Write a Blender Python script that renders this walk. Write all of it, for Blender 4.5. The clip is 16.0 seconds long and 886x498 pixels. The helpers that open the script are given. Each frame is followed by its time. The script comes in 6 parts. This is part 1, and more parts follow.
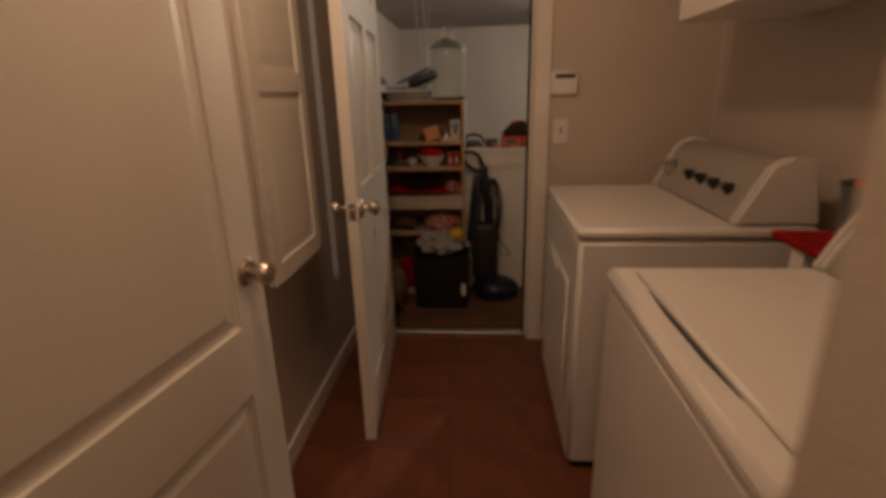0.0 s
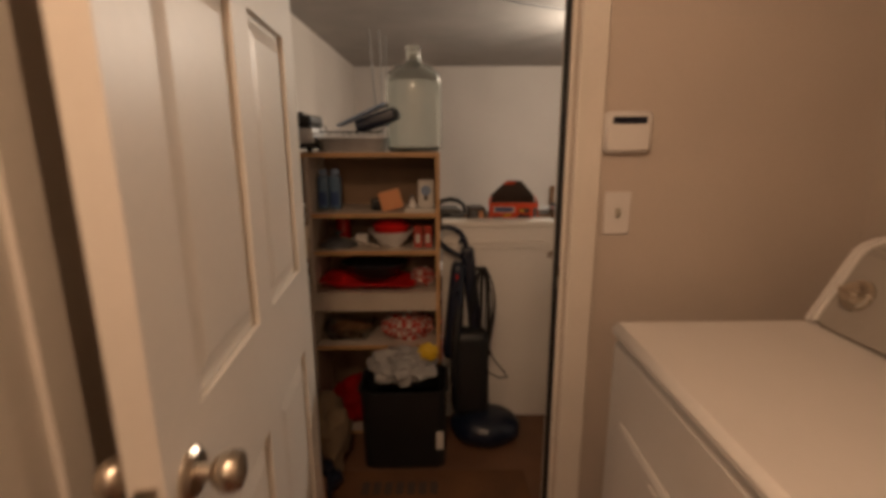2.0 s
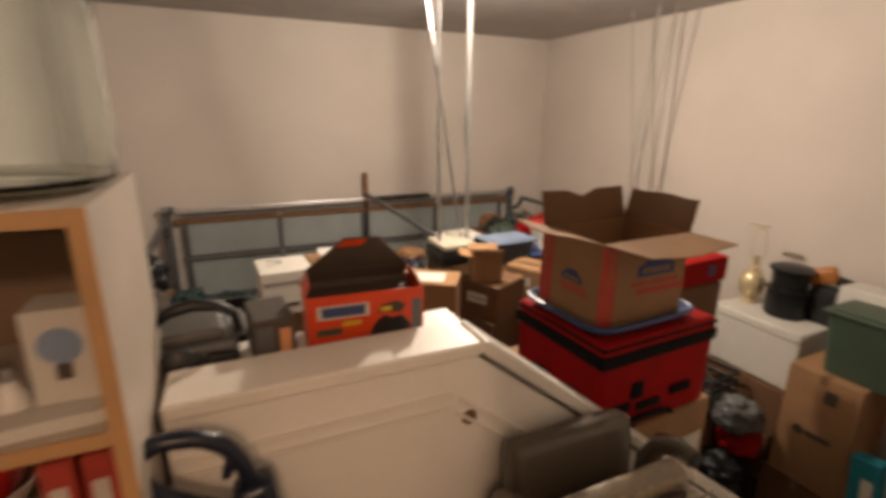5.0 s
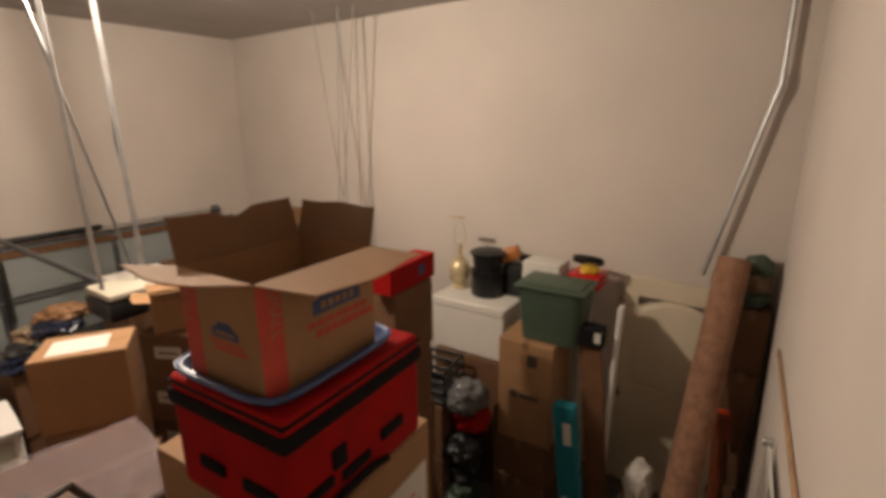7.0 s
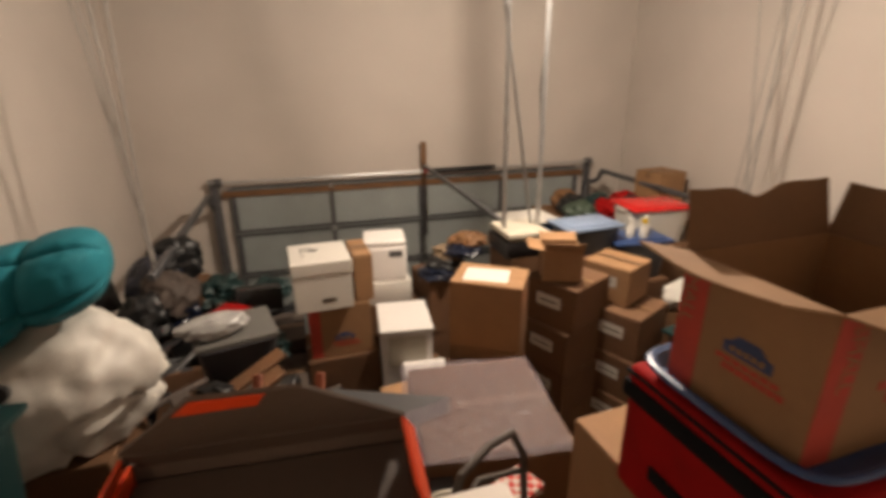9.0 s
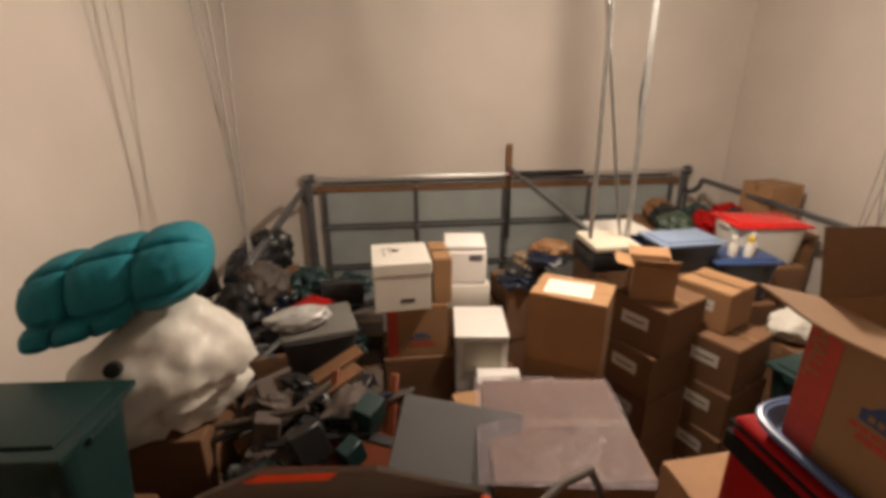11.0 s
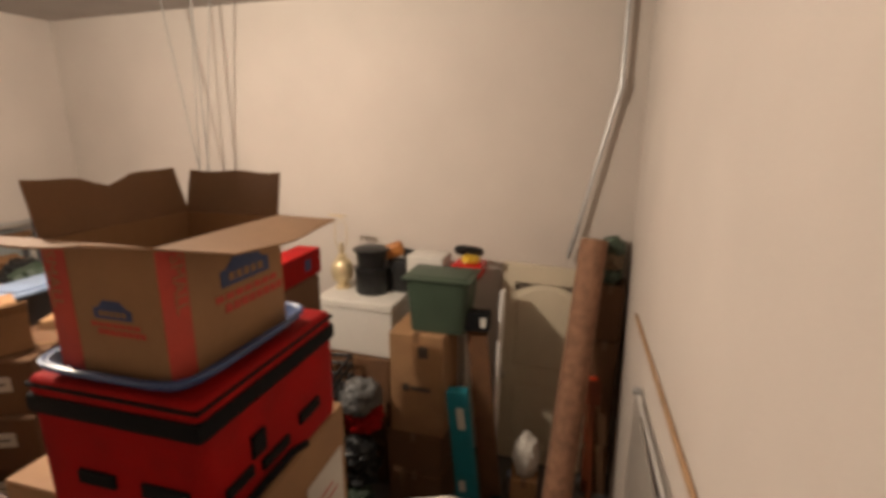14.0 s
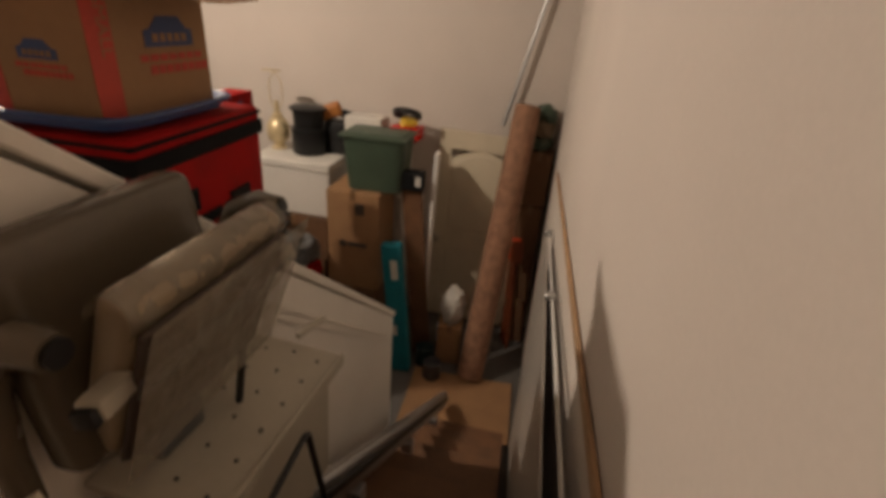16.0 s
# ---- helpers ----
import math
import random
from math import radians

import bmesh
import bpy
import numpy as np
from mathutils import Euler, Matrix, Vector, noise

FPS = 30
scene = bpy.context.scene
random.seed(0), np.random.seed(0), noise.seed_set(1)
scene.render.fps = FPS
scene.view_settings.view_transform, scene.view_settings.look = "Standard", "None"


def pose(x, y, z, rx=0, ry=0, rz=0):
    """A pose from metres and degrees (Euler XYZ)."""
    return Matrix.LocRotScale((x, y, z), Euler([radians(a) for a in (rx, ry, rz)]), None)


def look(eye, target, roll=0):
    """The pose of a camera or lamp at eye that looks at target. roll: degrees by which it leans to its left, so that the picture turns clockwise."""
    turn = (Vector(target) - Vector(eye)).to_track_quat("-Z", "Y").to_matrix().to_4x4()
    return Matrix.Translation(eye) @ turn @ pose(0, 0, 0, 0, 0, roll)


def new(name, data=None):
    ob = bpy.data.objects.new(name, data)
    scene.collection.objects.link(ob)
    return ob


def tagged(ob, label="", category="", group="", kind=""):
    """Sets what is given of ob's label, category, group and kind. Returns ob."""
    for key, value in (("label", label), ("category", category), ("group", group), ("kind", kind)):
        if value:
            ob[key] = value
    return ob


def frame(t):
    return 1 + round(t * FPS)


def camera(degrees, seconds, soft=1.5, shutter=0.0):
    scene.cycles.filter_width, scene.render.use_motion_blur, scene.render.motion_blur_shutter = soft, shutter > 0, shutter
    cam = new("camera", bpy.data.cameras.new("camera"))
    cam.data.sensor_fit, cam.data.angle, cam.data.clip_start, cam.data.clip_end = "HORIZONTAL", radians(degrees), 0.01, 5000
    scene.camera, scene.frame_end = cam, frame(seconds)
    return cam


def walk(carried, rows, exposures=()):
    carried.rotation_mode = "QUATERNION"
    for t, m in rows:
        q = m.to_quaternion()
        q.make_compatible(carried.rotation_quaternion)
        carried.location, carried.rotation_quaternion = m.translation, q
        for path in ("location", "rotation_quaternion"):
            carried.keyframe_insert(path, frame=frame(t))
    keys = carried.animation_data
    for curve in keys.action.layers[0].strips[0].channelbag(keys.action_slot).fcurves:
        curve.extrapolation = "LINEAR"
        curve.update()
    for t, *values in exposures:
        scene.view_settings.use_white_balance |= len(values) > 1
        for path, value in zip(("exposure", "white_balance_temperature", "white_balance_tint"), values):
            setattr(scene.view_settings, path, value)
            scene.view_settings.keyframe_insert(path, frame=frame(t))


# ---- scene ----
cam = camera(85.3, 16.0, soft=4.2, shutter=0.5)
PATH = [
    (0, (0.066, -0.008, 1.301), (-0.095, 1.891, 0.695), -1.5),
    (0.5, (0.014, 0.216, 1.313), (-0.209, 2.126, 0.764), -1.7),
    (1, (-0.028, 0.505, 1.318), (-0.129, 2.435, 0.803), -0.6),
    (1.5, (-0.047, 0.807, 1.313), (-0.079, 2.752, 0.848), -0.1),
    (2, (-0.053, 1.099, 1.332), (-0.033, 3.048, 0.882), -0.2),
    (2.5, (-0.081, 1.419, 1.364), (0.005, 3.359, 0.888), -0.3),
    (3, (-0.044, 1.749, 1.384), (0.033, 3.676, 0.854), -0.1),
    (3.5, (-0.044, 2.005, 1.363), (0.058, 3.916, 0.782), -0.0),
    (4, (-0.049, 2.212, 1.328), (0.201, 4.096, 0.705), -0.2),
    (4.5, (0.004, 2.406, 1.35), (0.481, 4.276, 0.823), 0.0),
    (5, (0.085, 2.555, 1.37), (0.88, 4.306, 0.821), 0.7),
    (5.2, (0.124, 2.611, 1.349), (1.076, 4.276, 0.784), 0.0),
    (7.3, (0.532, 2.795, 1.327), (2.145, 3.87, 0.812), -0.4),
    (7.5, (0.530, 2.895, 1.33), (2.100, 4.02, 0.783), -0.2),
    (8, (0.461, 3.107, 1.326), (1.771, 4.496, 0.731), 0.8),
    (8.5, (0.402, 3.15, 1.33), (1.31, 4.813, 0.687), 0.6),
    (9, (0.371, 3.184, 1.318), (0.899, 4.991, 0.64), -0.3),
    (9.5, (0.332, 3.22, 1.301), (0.588, 5.082, 0.614), -0.6),
    (9.7, (0.32, 3.219, 1.299), (0.496, 5.09, 0.615), -0.6),
    (11.8, (0.415, 3.25, 1.37), (0.72, 5.107, 0.697), 1.2),
    (12, (0.425, 3.228, 1.367), (0.872, 5.062, 0.706), 1.0),
    (12.5, (0.497, 3.1, 1.37), (1.361, 4.785, 0.728), 1.5),
    (13, (0.569, 3.052, 1.33), (1.879, 4.449, 0.753), 1.0),
    (13.5, (0.548, 2.973, 1.255), (2.214, 3.968, 0.772), -1.0),
    (14, (0.444, 2.839, 1.208), (2.287, 3.45, 0.731), 0.2),
    (14.5, (0.342, 2.734, 1.167), (2.235, 3.246, 0.772), 1.4),
    (15, (0.294, 2.7, 1.074), (2.172, 3.166, 0.568), 2.5),
    (15.5, (0.264, 2.698, 1.022), (2.1, 3.09, 0.332), 3.7),
    (16, (0.228, 2.686, 0.987), (1.996, 3.028, 0.116), 4.6),
]
EXPOSURES = [(0.0, -1.6), (0.8, -1.45), (1.5, -1.15), (2.0, -0.95), (2.5, -0.88), (3.2, -0.85), (4.0, -0.5), (5.0, -0.3), (7.5, -0.42), (8.5, -0.38), (9.5, -0.22), (12.0, -0.22), (12.5, -0.3), (14.0, -0.08), (15.0, -0.28), (16.0, -0.42)]
walk(cam, [(t, look(eye, target, roll)) for t, eye, target, roll in PATH], EXPOSURES)

# ---- world and lamps ----
world = bpy.data.worlds.new("night")
scene.world = world
world.use_nodes = True
world.node_tree.nodes["Background"].inputs[0].default_value = (0.02, 0.025, 0.04, 1)
world.node_tree.nodes["Background"].inputs[1].default_value = 0.2


def lamp(name, place, watts, colour, radius):
    data = bpy.data.lights.new(name, "POINT")
    data.energy, data.color, data.shadow_soft_size = watts, colour, radius
    ob = new(name, data)
    ob.location = place
    return ob


lamp("garage_bulb", (1.83, 5.69, 2.2), 178, (1.0, 0.84, 0.68), 0.05)
lamp("garage_bulb", (1.83, 5.75, 2.2), 178, (1.0, 0.84, 0.68), 0.05)
lamp("laundry_bulb", (-0.20, 0.86, 2.30), 60, (1.0, 0.655, 0.415), 0.09)
# unseen fill in the hall, added to brighten the folded-back hall door
lamp("hall_fill", (-0.1, -1.2, 2.25), 33, (1.0, 0.655, 0.415), 0.08)


# ---- materials ----
def mat(name, col, rough=0.6, metal=0.0, var=0.12, scale=6.0, bump=0.15, fine=90.0, spec=0.5, second=None, cover=0.5):
    """A worn surface: large soft variation, fine grain, and relief."""
    m = bpy.data.materials.new(name)
    m.use_nodes = True
    nt = m.node_tree
    n, l = nt.nodes, nt.links
    b = n["Principled BSDF"]
    tc = n.new("ShaderNodeTexCoord")
    big = n.new("ShaderNodeTexNoise")
    big.inputs["Scale"].default_value, big.inputs["Detail"].default_value = scale, 6
    small = n.new("ShaderNodeTexNoise")
    small.inputs["Scale"].default_value, small.inputs["Detail"].default_value = fine, 3
    l.new(tc.outputs["Object"], big.inputs["Vector"])
    l.new(tc.outputs["Object"], small.inputs["Vector"])
    ramp = n.new("ShaderNodeValToRGB")
    e = ramp.color_ramp.elements
    low = second or tuple(c * (1 - var) for c in col)
    e[0].position, e[1].position = cover - 0.18, cover + 0.18
    e[0].color, e[1].color = (*low, 1), (*[min(1, c * (1 + var * 0.4)) for c in col], 1)
    l.new(big.outputs["Fac"], ramp.inputs["Fac"])
    mix = n.new("ShaderNodeMix")
    mix.data_type, mix.blend_type = "RGBA", "MULTIPLY"
    mix.inputs["Factor"].default_value = 0.35
    l.new(ramp.outputs["Color"], mix.inputs["A"])
    grain = n.new("ShaderNodeMapRange")
    grain.inputs["From Min"].default_value, grain.inputs["From Max"].default_value = 0.3, 0.7
    grain.inputs["To Min"].default_value, grain.inputs["To Max"].default_value = 1 - 1.6 * var, 1.0
    l.new(small.outputs["Fac"], grain.inputs["Value"])
    l.new(grain.outputs["Result"], mix.inputs["B"])
    l.new(mix.outputs["Result"], b.inputs["Base Color"])
    rr = n.new("ShaderNodeMapRange")
    rr.inputs["To Min"].default_value, rr.inputs["To Max"].default_value = max(0.03, rough - 0.1), min(1, rough + 0.1)
    l.new(big.outputs["Fac"], rr.inputs["Value"])
    l.new(rr.outputs["Result"], b.inputs["Roughness"])
    b.inputs["Metallic"].default_value = metal
    b.inputs["Specular IOR Level"].default_value = spec
    if bump:
        bp = n.new("ShaderNodeBump")
        bp.inputs["Strength"].default_value, bp.inputs["Distance"].default_value = bump, 0.004
        l.new(small.outputs["Fac"], bp.inputs["Height"])
        l.new(bp.outputs["Normal"], b.inputs["Normal"])
    return m


M = dict(
    wall_tan=mat("tan_wall_paint", (0.56, 0.485, 0.42), 0.7, var=0.08, scale=2, fine=140, bump=0.25),
    wall_white=mat("white_drywall", (0.565, 0.505, 0.45), 0.85, var=0.07, scale=1.2, fine=120, bump=0.09),
    ceiling=mat("ceiling_plaster", (0.46, 0.43, 0.40), 0.9, var=0.1, scale=3, fine=70, bump=0.6),
    white=mat("white_door_paint", (0.78, 0.74, 0.68), 0.4, var=0.05, scale=3, fine=60, bump=0.08),
    enamel=mat("white_enamel", (0.72, 0.69, 0.66), 0.33, var=0.03, scale=4, bump=0.03),
    trim=mat("white_trim_paint", (0.76, 0.71, 0.64), 0.45, var=0.07, scale=5, bump=0.08),
    tile=mat("terracotta_floor", (0.19, 0.062, 0.028), 0.45, var=0.3, scale=5, fine=40, bump=0.2),
    grout=mat("brown_grout", (0.17, 0.075, 0.045), 0.85, var=0.2),
    concrete=mat("garage_concrete", (0.13, 0.12, 0.11), 0.85, var=0.25, scale=2),
    wood_floor=mat("worn_wood_floor", (0.17, 0.085, 0.045), 0.6, var=0.3, scale=4),
    carton=mat("kraft_cardboard", (0.29, 0.157, 0.072), 0.8, var=0.12, scale=5, fine=50, bump=0.12),
    carton_dark=mat("brown_cardboard", (0.14, 0.067, 0.029), 0.8, var=0.15, scale=5, fine=50, bump=0.12),
    # kraft card with the shade of box inside and raised flaps in its colour
    carton_shaded=mat("shaded_cardboard", (0.19, 0.10, 0.048), 0.85, var=0.12, scale=5),
    maple=mat("maple_laminate", (0.50, 0.29, 0.13), 0.45, var=0.15, scale=6, fine=30),
    shelf_back=mat("brown_backing_board", (0.26, 0.17, 0.105), 0.7, var=0.15, scale=5),
    shelf=mat("shelf_laminate", (0.50, 0.43, 0.355), 0.5, var=0.1, scale=6),
    red=mat("red_nylon", (0.30, 0.003, 0.003), 0.75, var=0.2, scale=10, fine=200, spec=0.15),
    black=mat("black_plastic", (0.010, 0.010, 0.011), 0.45, var=0.2),
    blue=mat("blue_plastic", (0.035, 0.07, 0.19), 0.35, var=0.1),
    strap=mat("dull_strap_steel", (0.30, 0.28, 0.26), 0.65, 0.3, var=0.15, scale=14),
    steel=mat("galvanised_steel", (0.55, 0.55, 0.55), 0.4, 0.9, var=0.15, scale=14),
    grey=mat("grey_plastic", (0.10, 0.10, 0.10), 0.45, var=0.08),
    dark_steel=mat("dark_track_steel", (0.16, 0.16, 0.17), 0.5, 0.7, var=0.2, scale=12),
    door_panel=mat("garage_door_panel", (0.30, 0.325, 0.315), 0.5, var=0.1, scale=3),
    pine=mat("pine_lumber", (0.19, 0.09, 0.034), 0.65, var=0.25, scale=9, fine=35),
    teal=mat("teal_nylon", (0.0, 0.16, 0.21), 0.8, var=0.15, scale=8, fine=150),
    green=mat("green_plastic", (0.045, 0.07, 0.046), 0.5, var=0.1),
    dark_green=mat("dark_green_plastic", (0.006, 0.026, 0.026), 0.45, var=0.1),
    # one vinyl: darkened for the shaded backrest, lightened for the highlights on the seat
    beige=mat("shaded_beige_vinyl", (0.105, 0.085, 0.060), 0.25, var=0.1, scale=5, bump=0.1),
    beige_lit=mat("lit_beige_seat_vinyl", (0.31, 0.24, 0.16), 0.3, var=0.1, scale=5, bump=0.1),
    cream=mat("cream_plastic", (0.46, 0.42, 0.34), 0.5, var=0.08),
    navy=mat("navy_plastic", (0.006, 0.010, 0.026), 0.3, var=0.1),
    bottle_blue=mat("pale_blue_bottle", (0.10, 0.17, 0.27), 0.3, var=0.1),
    orange_dull=mat("dull_orange_plastic", (0.40, 0.15, 0.035), 0.45, var=0.1),
    webbing=mat("black_webbing", (0.006, 0.006, 0.007), 0.9, var=0.2, fine=220, spec=0.2),
    grey_lid=mat("pale_grey_lid", (0.12, 0.115, 0.105), 0.5, var=0.12),
    panel_grey=mat("dull_grey_panel", (0.032, 0.030, 0.031), 0.7, var=0.15),
    cream_door=mat("cream_door_paint", (0.62, 0.54, 0.40), 0.5, var=0.06, scale=3, fine=60, bump=0.08),
    orange=mat("orange_print", (0.62, 0.055, 0.008), 0.45, var=0.08, scale=20),
    paper=mat("white_paper", (0.58, 0.55, 0.50), 0.7, var=0.04),
    red_ink=mat("red_ink", (0.45, 0.05, 0.03), 0.7, var=0.15, scale=20),
    blue_ink=mat("blue_ink", (0.035, 0.06, 0.15), 0.7, var=0.15, scale=20),
    dark_ink=mat("dark_ink", (0.06, 0.045, 0.035), 0.7, var=0.1, scale=20),
    red_plastic=mat("red_gloss_plastic", (0.58, 0.014, 0.012), 0.22, var=0.08),
    white_cloth=mat("white_film", (0.56, 0.53, 0.48), 0.5, var=0.06, scale=5, fine=25, bump=0.35),
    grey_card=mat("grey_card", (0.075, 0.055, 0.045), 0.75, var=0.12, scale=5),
    # grey-brown card, its colour lowered further for the shade on the lid flap
    shaded_flap_card=mat("shaded_grey_brown_card", (0.075, 0.053, 0.040), 0.75, var=0.12, scale=5),
    grey_bag=mat("grey_plastic_bag", (0.38, 0.37, 0.36), 0.3, var=0.2, scale=12, fine=30, bump=0.5),
    bare_pine=mat("bare_pine_board", (0.42, 0.25, 0.13), 0.7, var=0.25, scale=9, fine=35),
    brass=mat("cream_gold_brass", (0.66, 0.54, 0.33), 0.3, 0.45, var=0.06),
    iron=mat("black_iron", (0.015, 0.015, 0.016), 0.4, 0.3, var=0.15),
    clear=mat("smoky_plastic", (0.035, 0.035, 0.040), 0.4, var=0.1),
    yellow=mat("yellow_plastic", (0.65, 0.42, 0.02), 0.4, var=0.08),
    skyblue=mat("pale_blue_lid", (0.22, 0.29, 0.42), 0.4, var=0.08),
    peach=mat("peach_card", (0.70, 0.32, 0.15), 0.7, var=0.05),
    carpet=mat("carpet_backing", (0.30, 0.155, 0.092), 0.9, var=0.3, scale=16, fine=120, bump=0.6),
    ember=mat("orange_wood", (0.20, 0.045, 0.014), 0.5, var=0.2),
    burlap=mat("tan_cloth", (0.18, 0.125, 0.075), 0.85, var=0.15, scale=12, bump=0.4),
    tread=mat("brown_stair_tread", (0.15, 0.068, 0.028), 0.7, var=0.3, scale=6),
    chrome=mat("satin_nickel", (0.62, 0.55, 0.46), 0.28, 1.0, var=0.06),
)


# ---- building helpers ----
def cube(bm, size, at=(0, 0, 0), turn=None, bevel=0.0, seg=1):
    m = Matrix.Translation(at) @ (turn or Matrix()) @ Matrix.Diagonal((*size, 1))
    made = bmesh.ops.create_cube(bm, size=1.0, matrix=m)
    if bevel:
        edges = list({e for v in made["verts"] for e in v.link_edges})
        bmesh.ops.bevel(bm, geom=edges, offset=bevel, segments=seg, affect="EDGES", profile=0.6)
    return bm


def box(size, at=(0, 0, 0), turn=None, bevel=0.0, seg=1):
    return cube(bmesh.new(), size, at, turn, bevel, seg)


def tube(bm, points, radius, sides=8, closed=False):
    """A round bar along a line of points; radius: one number, or one a point."""
    pts = [Vector(p) for p in points]
    radii = radius if isinstance(radius, (list, tuple)) else [radius] * len(pts)
    rings, side = [], None
    for k, p in enumerate(pts):
        a = pts[k - 1] if k else (pts[-1] if closed else p)
        c = pts[(k + 1) % len(pts)] if k + 1 < len(pts) or closed else p
        d = (c - a).normalized()
        if side is None:
            side = d.orthogonal().normalized()
        side = (side - d * side.dot(d)).normalized()
        up = d.cross(side)
        rings.append([bm.verts.new(p + radii[k] * (math.cos(w) * side + math.sin(w) * up))
                      for w in [2 * math.pi * s / sides for s in range(sides)]])
    pairs = list(zip(rings, rings[1:])) + ([(rings[-1], rings[0])] if closed else [])
    for r0, r1 in pairs:
        for s in range(sides):
            bm.faces.new((r0[s], r0[(s + 1) % sides], r1[(s + 1) % sides], r1[s]))
    if not closed:
        bm.faces.new(rings[0][::-1])
        bm.faces.new(rings[-1])
    return bm


def lathe(bm, profile, at=(0, 0, 0), sides=24, turn=None):
    """A turned body from (radius, height) pairs."""
    m = Matrix.Translation(at) @ (turn or Matrix())
    rings = []
    for r, h in profile:
        if r < 1e-5:
            rings.append([bm.verts.new(m @ Vector((0, 0, h)))])
        else:
            rings.append([bm.verts.new(m @ Vector((r * math.cos(2 * math.pi * s / sides), r * math.sin(2 * math.pi * s / sides), h))) for s in range(sides)])
    for a, c in zip(rings, rings[1:]):
        for s in range(sides):
            q = (s + 1) % sides
            if len(a) == 1 and len(c) > 1:
                bm.faces.new((a[0], c[q], c[s]))
            elif len(c) == 1 and len(a) > 1:
                bm.faces.new((a[s], a[q], c[0]))
            elif len(a) > 1:
                bm.faces.new((a[s], a[q], c[q], c[s]))
    return bm


def slab(bm, outline, depth, m=None):
    """A flat outline in its own x-y plane, thickened along z by depth."""
    m = m or Matrix()
    low = [bm.verts.new(m @ Vector((x, y, 0))) for x, y in outline]
    high = [bm.verts.new(m @ Vector((x, y, depth))) for x, y in outline]
    bm.faces.new(low[::-1])
    bm.faces.new(high)
    for k in range(len(low)):
        q = (k + 1) % len(low)
        bm.faces.new((low[k], low[q], high[q], high[k]))
    return bm


def mesh_of(name, bm, material, smooth=False):
    bmesh.ops.recalc_face_normals(bm, faces=bm.faces[:])
    me = bpy.data.meshes.new(name)
    bm.to_mesh(me)
    bm.free()
    for mm in material if isinstance(material, (list, tuple)) else [material]:
        me.materials.append(mm)
    if smooth:
        for p in me.polygons:
            p.use_smooth = True
        me.set_sharp_from_angle(angle=radians(40))
    return me


def part(name, bm, material, parent, label="", smooth=True):
    ob = new(name, mesh_of(name, bm, material, smooth))
    ob.parent = parent
    if label:
        tagged(ob, label)
    return ob


SHIFT = Vector((0, 0, 0))


def thing(name, m, label, category, group=""):
    m = Matrix.Translation(SHIFT) @ m
    ob = new(name)
    ob.empty_display_size = 0.05
    ob.matrix_basis = m
    return tagged(ob, label, category, group)


def single(name, bm, material, m, label, category, group="", smooth=True):
    ob = new(name, mesh_of(name, bm, material, smooth))
    ob.matrix_basis = Matrix.Translation(SHIFT) @ m
    return tagged(ob, label, category, group)


def setting(name, bm, material, label="", category="", smooth=False):
    return tagged(new(name, mesh_of(name, bm, material, smooth)), label, category, "", "structure")


def span(bm, a, c, bevel=0.0):
    """A box between two corners."""
    return cube(bm, [c[k] - a[k] for k in range(3)], [(a[k] + c[k]) / 2 for k in range(3)], None, bevel)


def rz(a):
    return Matrix.Rotation(radians(a), 4, "Z")


def rx(a):
    return Matrix.Rotation(radians(a), 4, "X")


def ry(a):
    return Matrix.Rotation(radians(a), 4, "Y")


# ---- structure ----
TOP, PIT = 2.42, -2.0
JL, JR, LW, RW = -0.50, 0.31, -0.65, 1.15
GL, GR, GB = -1.35, 4.72, 9.05

def north(x0, x1, z0, z1):
    """A stretch of the wall, a little thicker towards the far corner."""
    back = [2.49 + 0.0186 * (x - 0.31) if x > 0.31 else 2.49 for x in (x0, x1)]
    return slab(bmesh.new(), [(x0, 2.43), (x1, 2.43), (x1, back[1]), (x0, back[0])], z1 - z0, Matrix.Translation((0, 0, z0)))


w = north(GL - 0.12, JL, PIT, TOP)
for piece in (north(JR, GR + 0.12, PIT, TOP), north(JL, JR, 2.04, TOP), north(JL, JR, PIT, -0.03)):
    me_ = bpy.data.meshes.new("piece")
    piece.to_mesh(me_)
    w.from_mesh(me_)
setting("wall_north", w, [M["wall_tan"], M["wall_white"]], "painted wall with the doorway to the garage", "wall")
wn = bpy.data.objects["wall_north"].data
for p in wn.polygons:
    p.material_index = 1 if p.center.y > 2.475 or p.center.z < -0.05 else 0
setting("wall_west", span(bmesh.new(), (LW - 0.12, 0.22, -0.2), (LW, 2.43, TOP)), M["wall_tan"], "tan painted laundry wall", "wall")
setting("wall_east", span(bmesh.new(), (RW, 0.22, -0.2), (RW + 0.12, 2.43, TOP)), M["wall_tan"], "tan painted wall behind the machines", "wall")
w = span(bmesh.new(), (LW - 0.12, 0.10, -0.2), (-0.60, 0.22, TOP))
span(w, (0.235, 0.10, -0.2), (RW + 0.12, 0.22, TOP))
span(w, (-0.60, 0.10, 2.04), (0.235, 0.22, TOP))
setting("wall_south", w, M["wall_tan"], "tan painted wall round the hall doorway", "wall")
w = span(bmesh.new(), (-1.2, -2.6, -0.2), (-1.1, 0.10, TOP))
span(w, (1.1, -2.6, -0.2), (1.2, 0.10, TOP))
span(w, (-1.2, -2.7, -0.2), (1.2, -2.6, TOP))
setting("wall_hall", w, M["wall_tan"], "tan painted hall walls", "wall")
w = span(bmesh.new(), (LW, 0.10, -0.2), (RW, 2.43, 0.0))
span(w, (-1.1, -2.6, -0.2), (1.1, 0.10, 0.0))
setting("floor", w, M["grout"], "reddish brown tile floor", "floor")
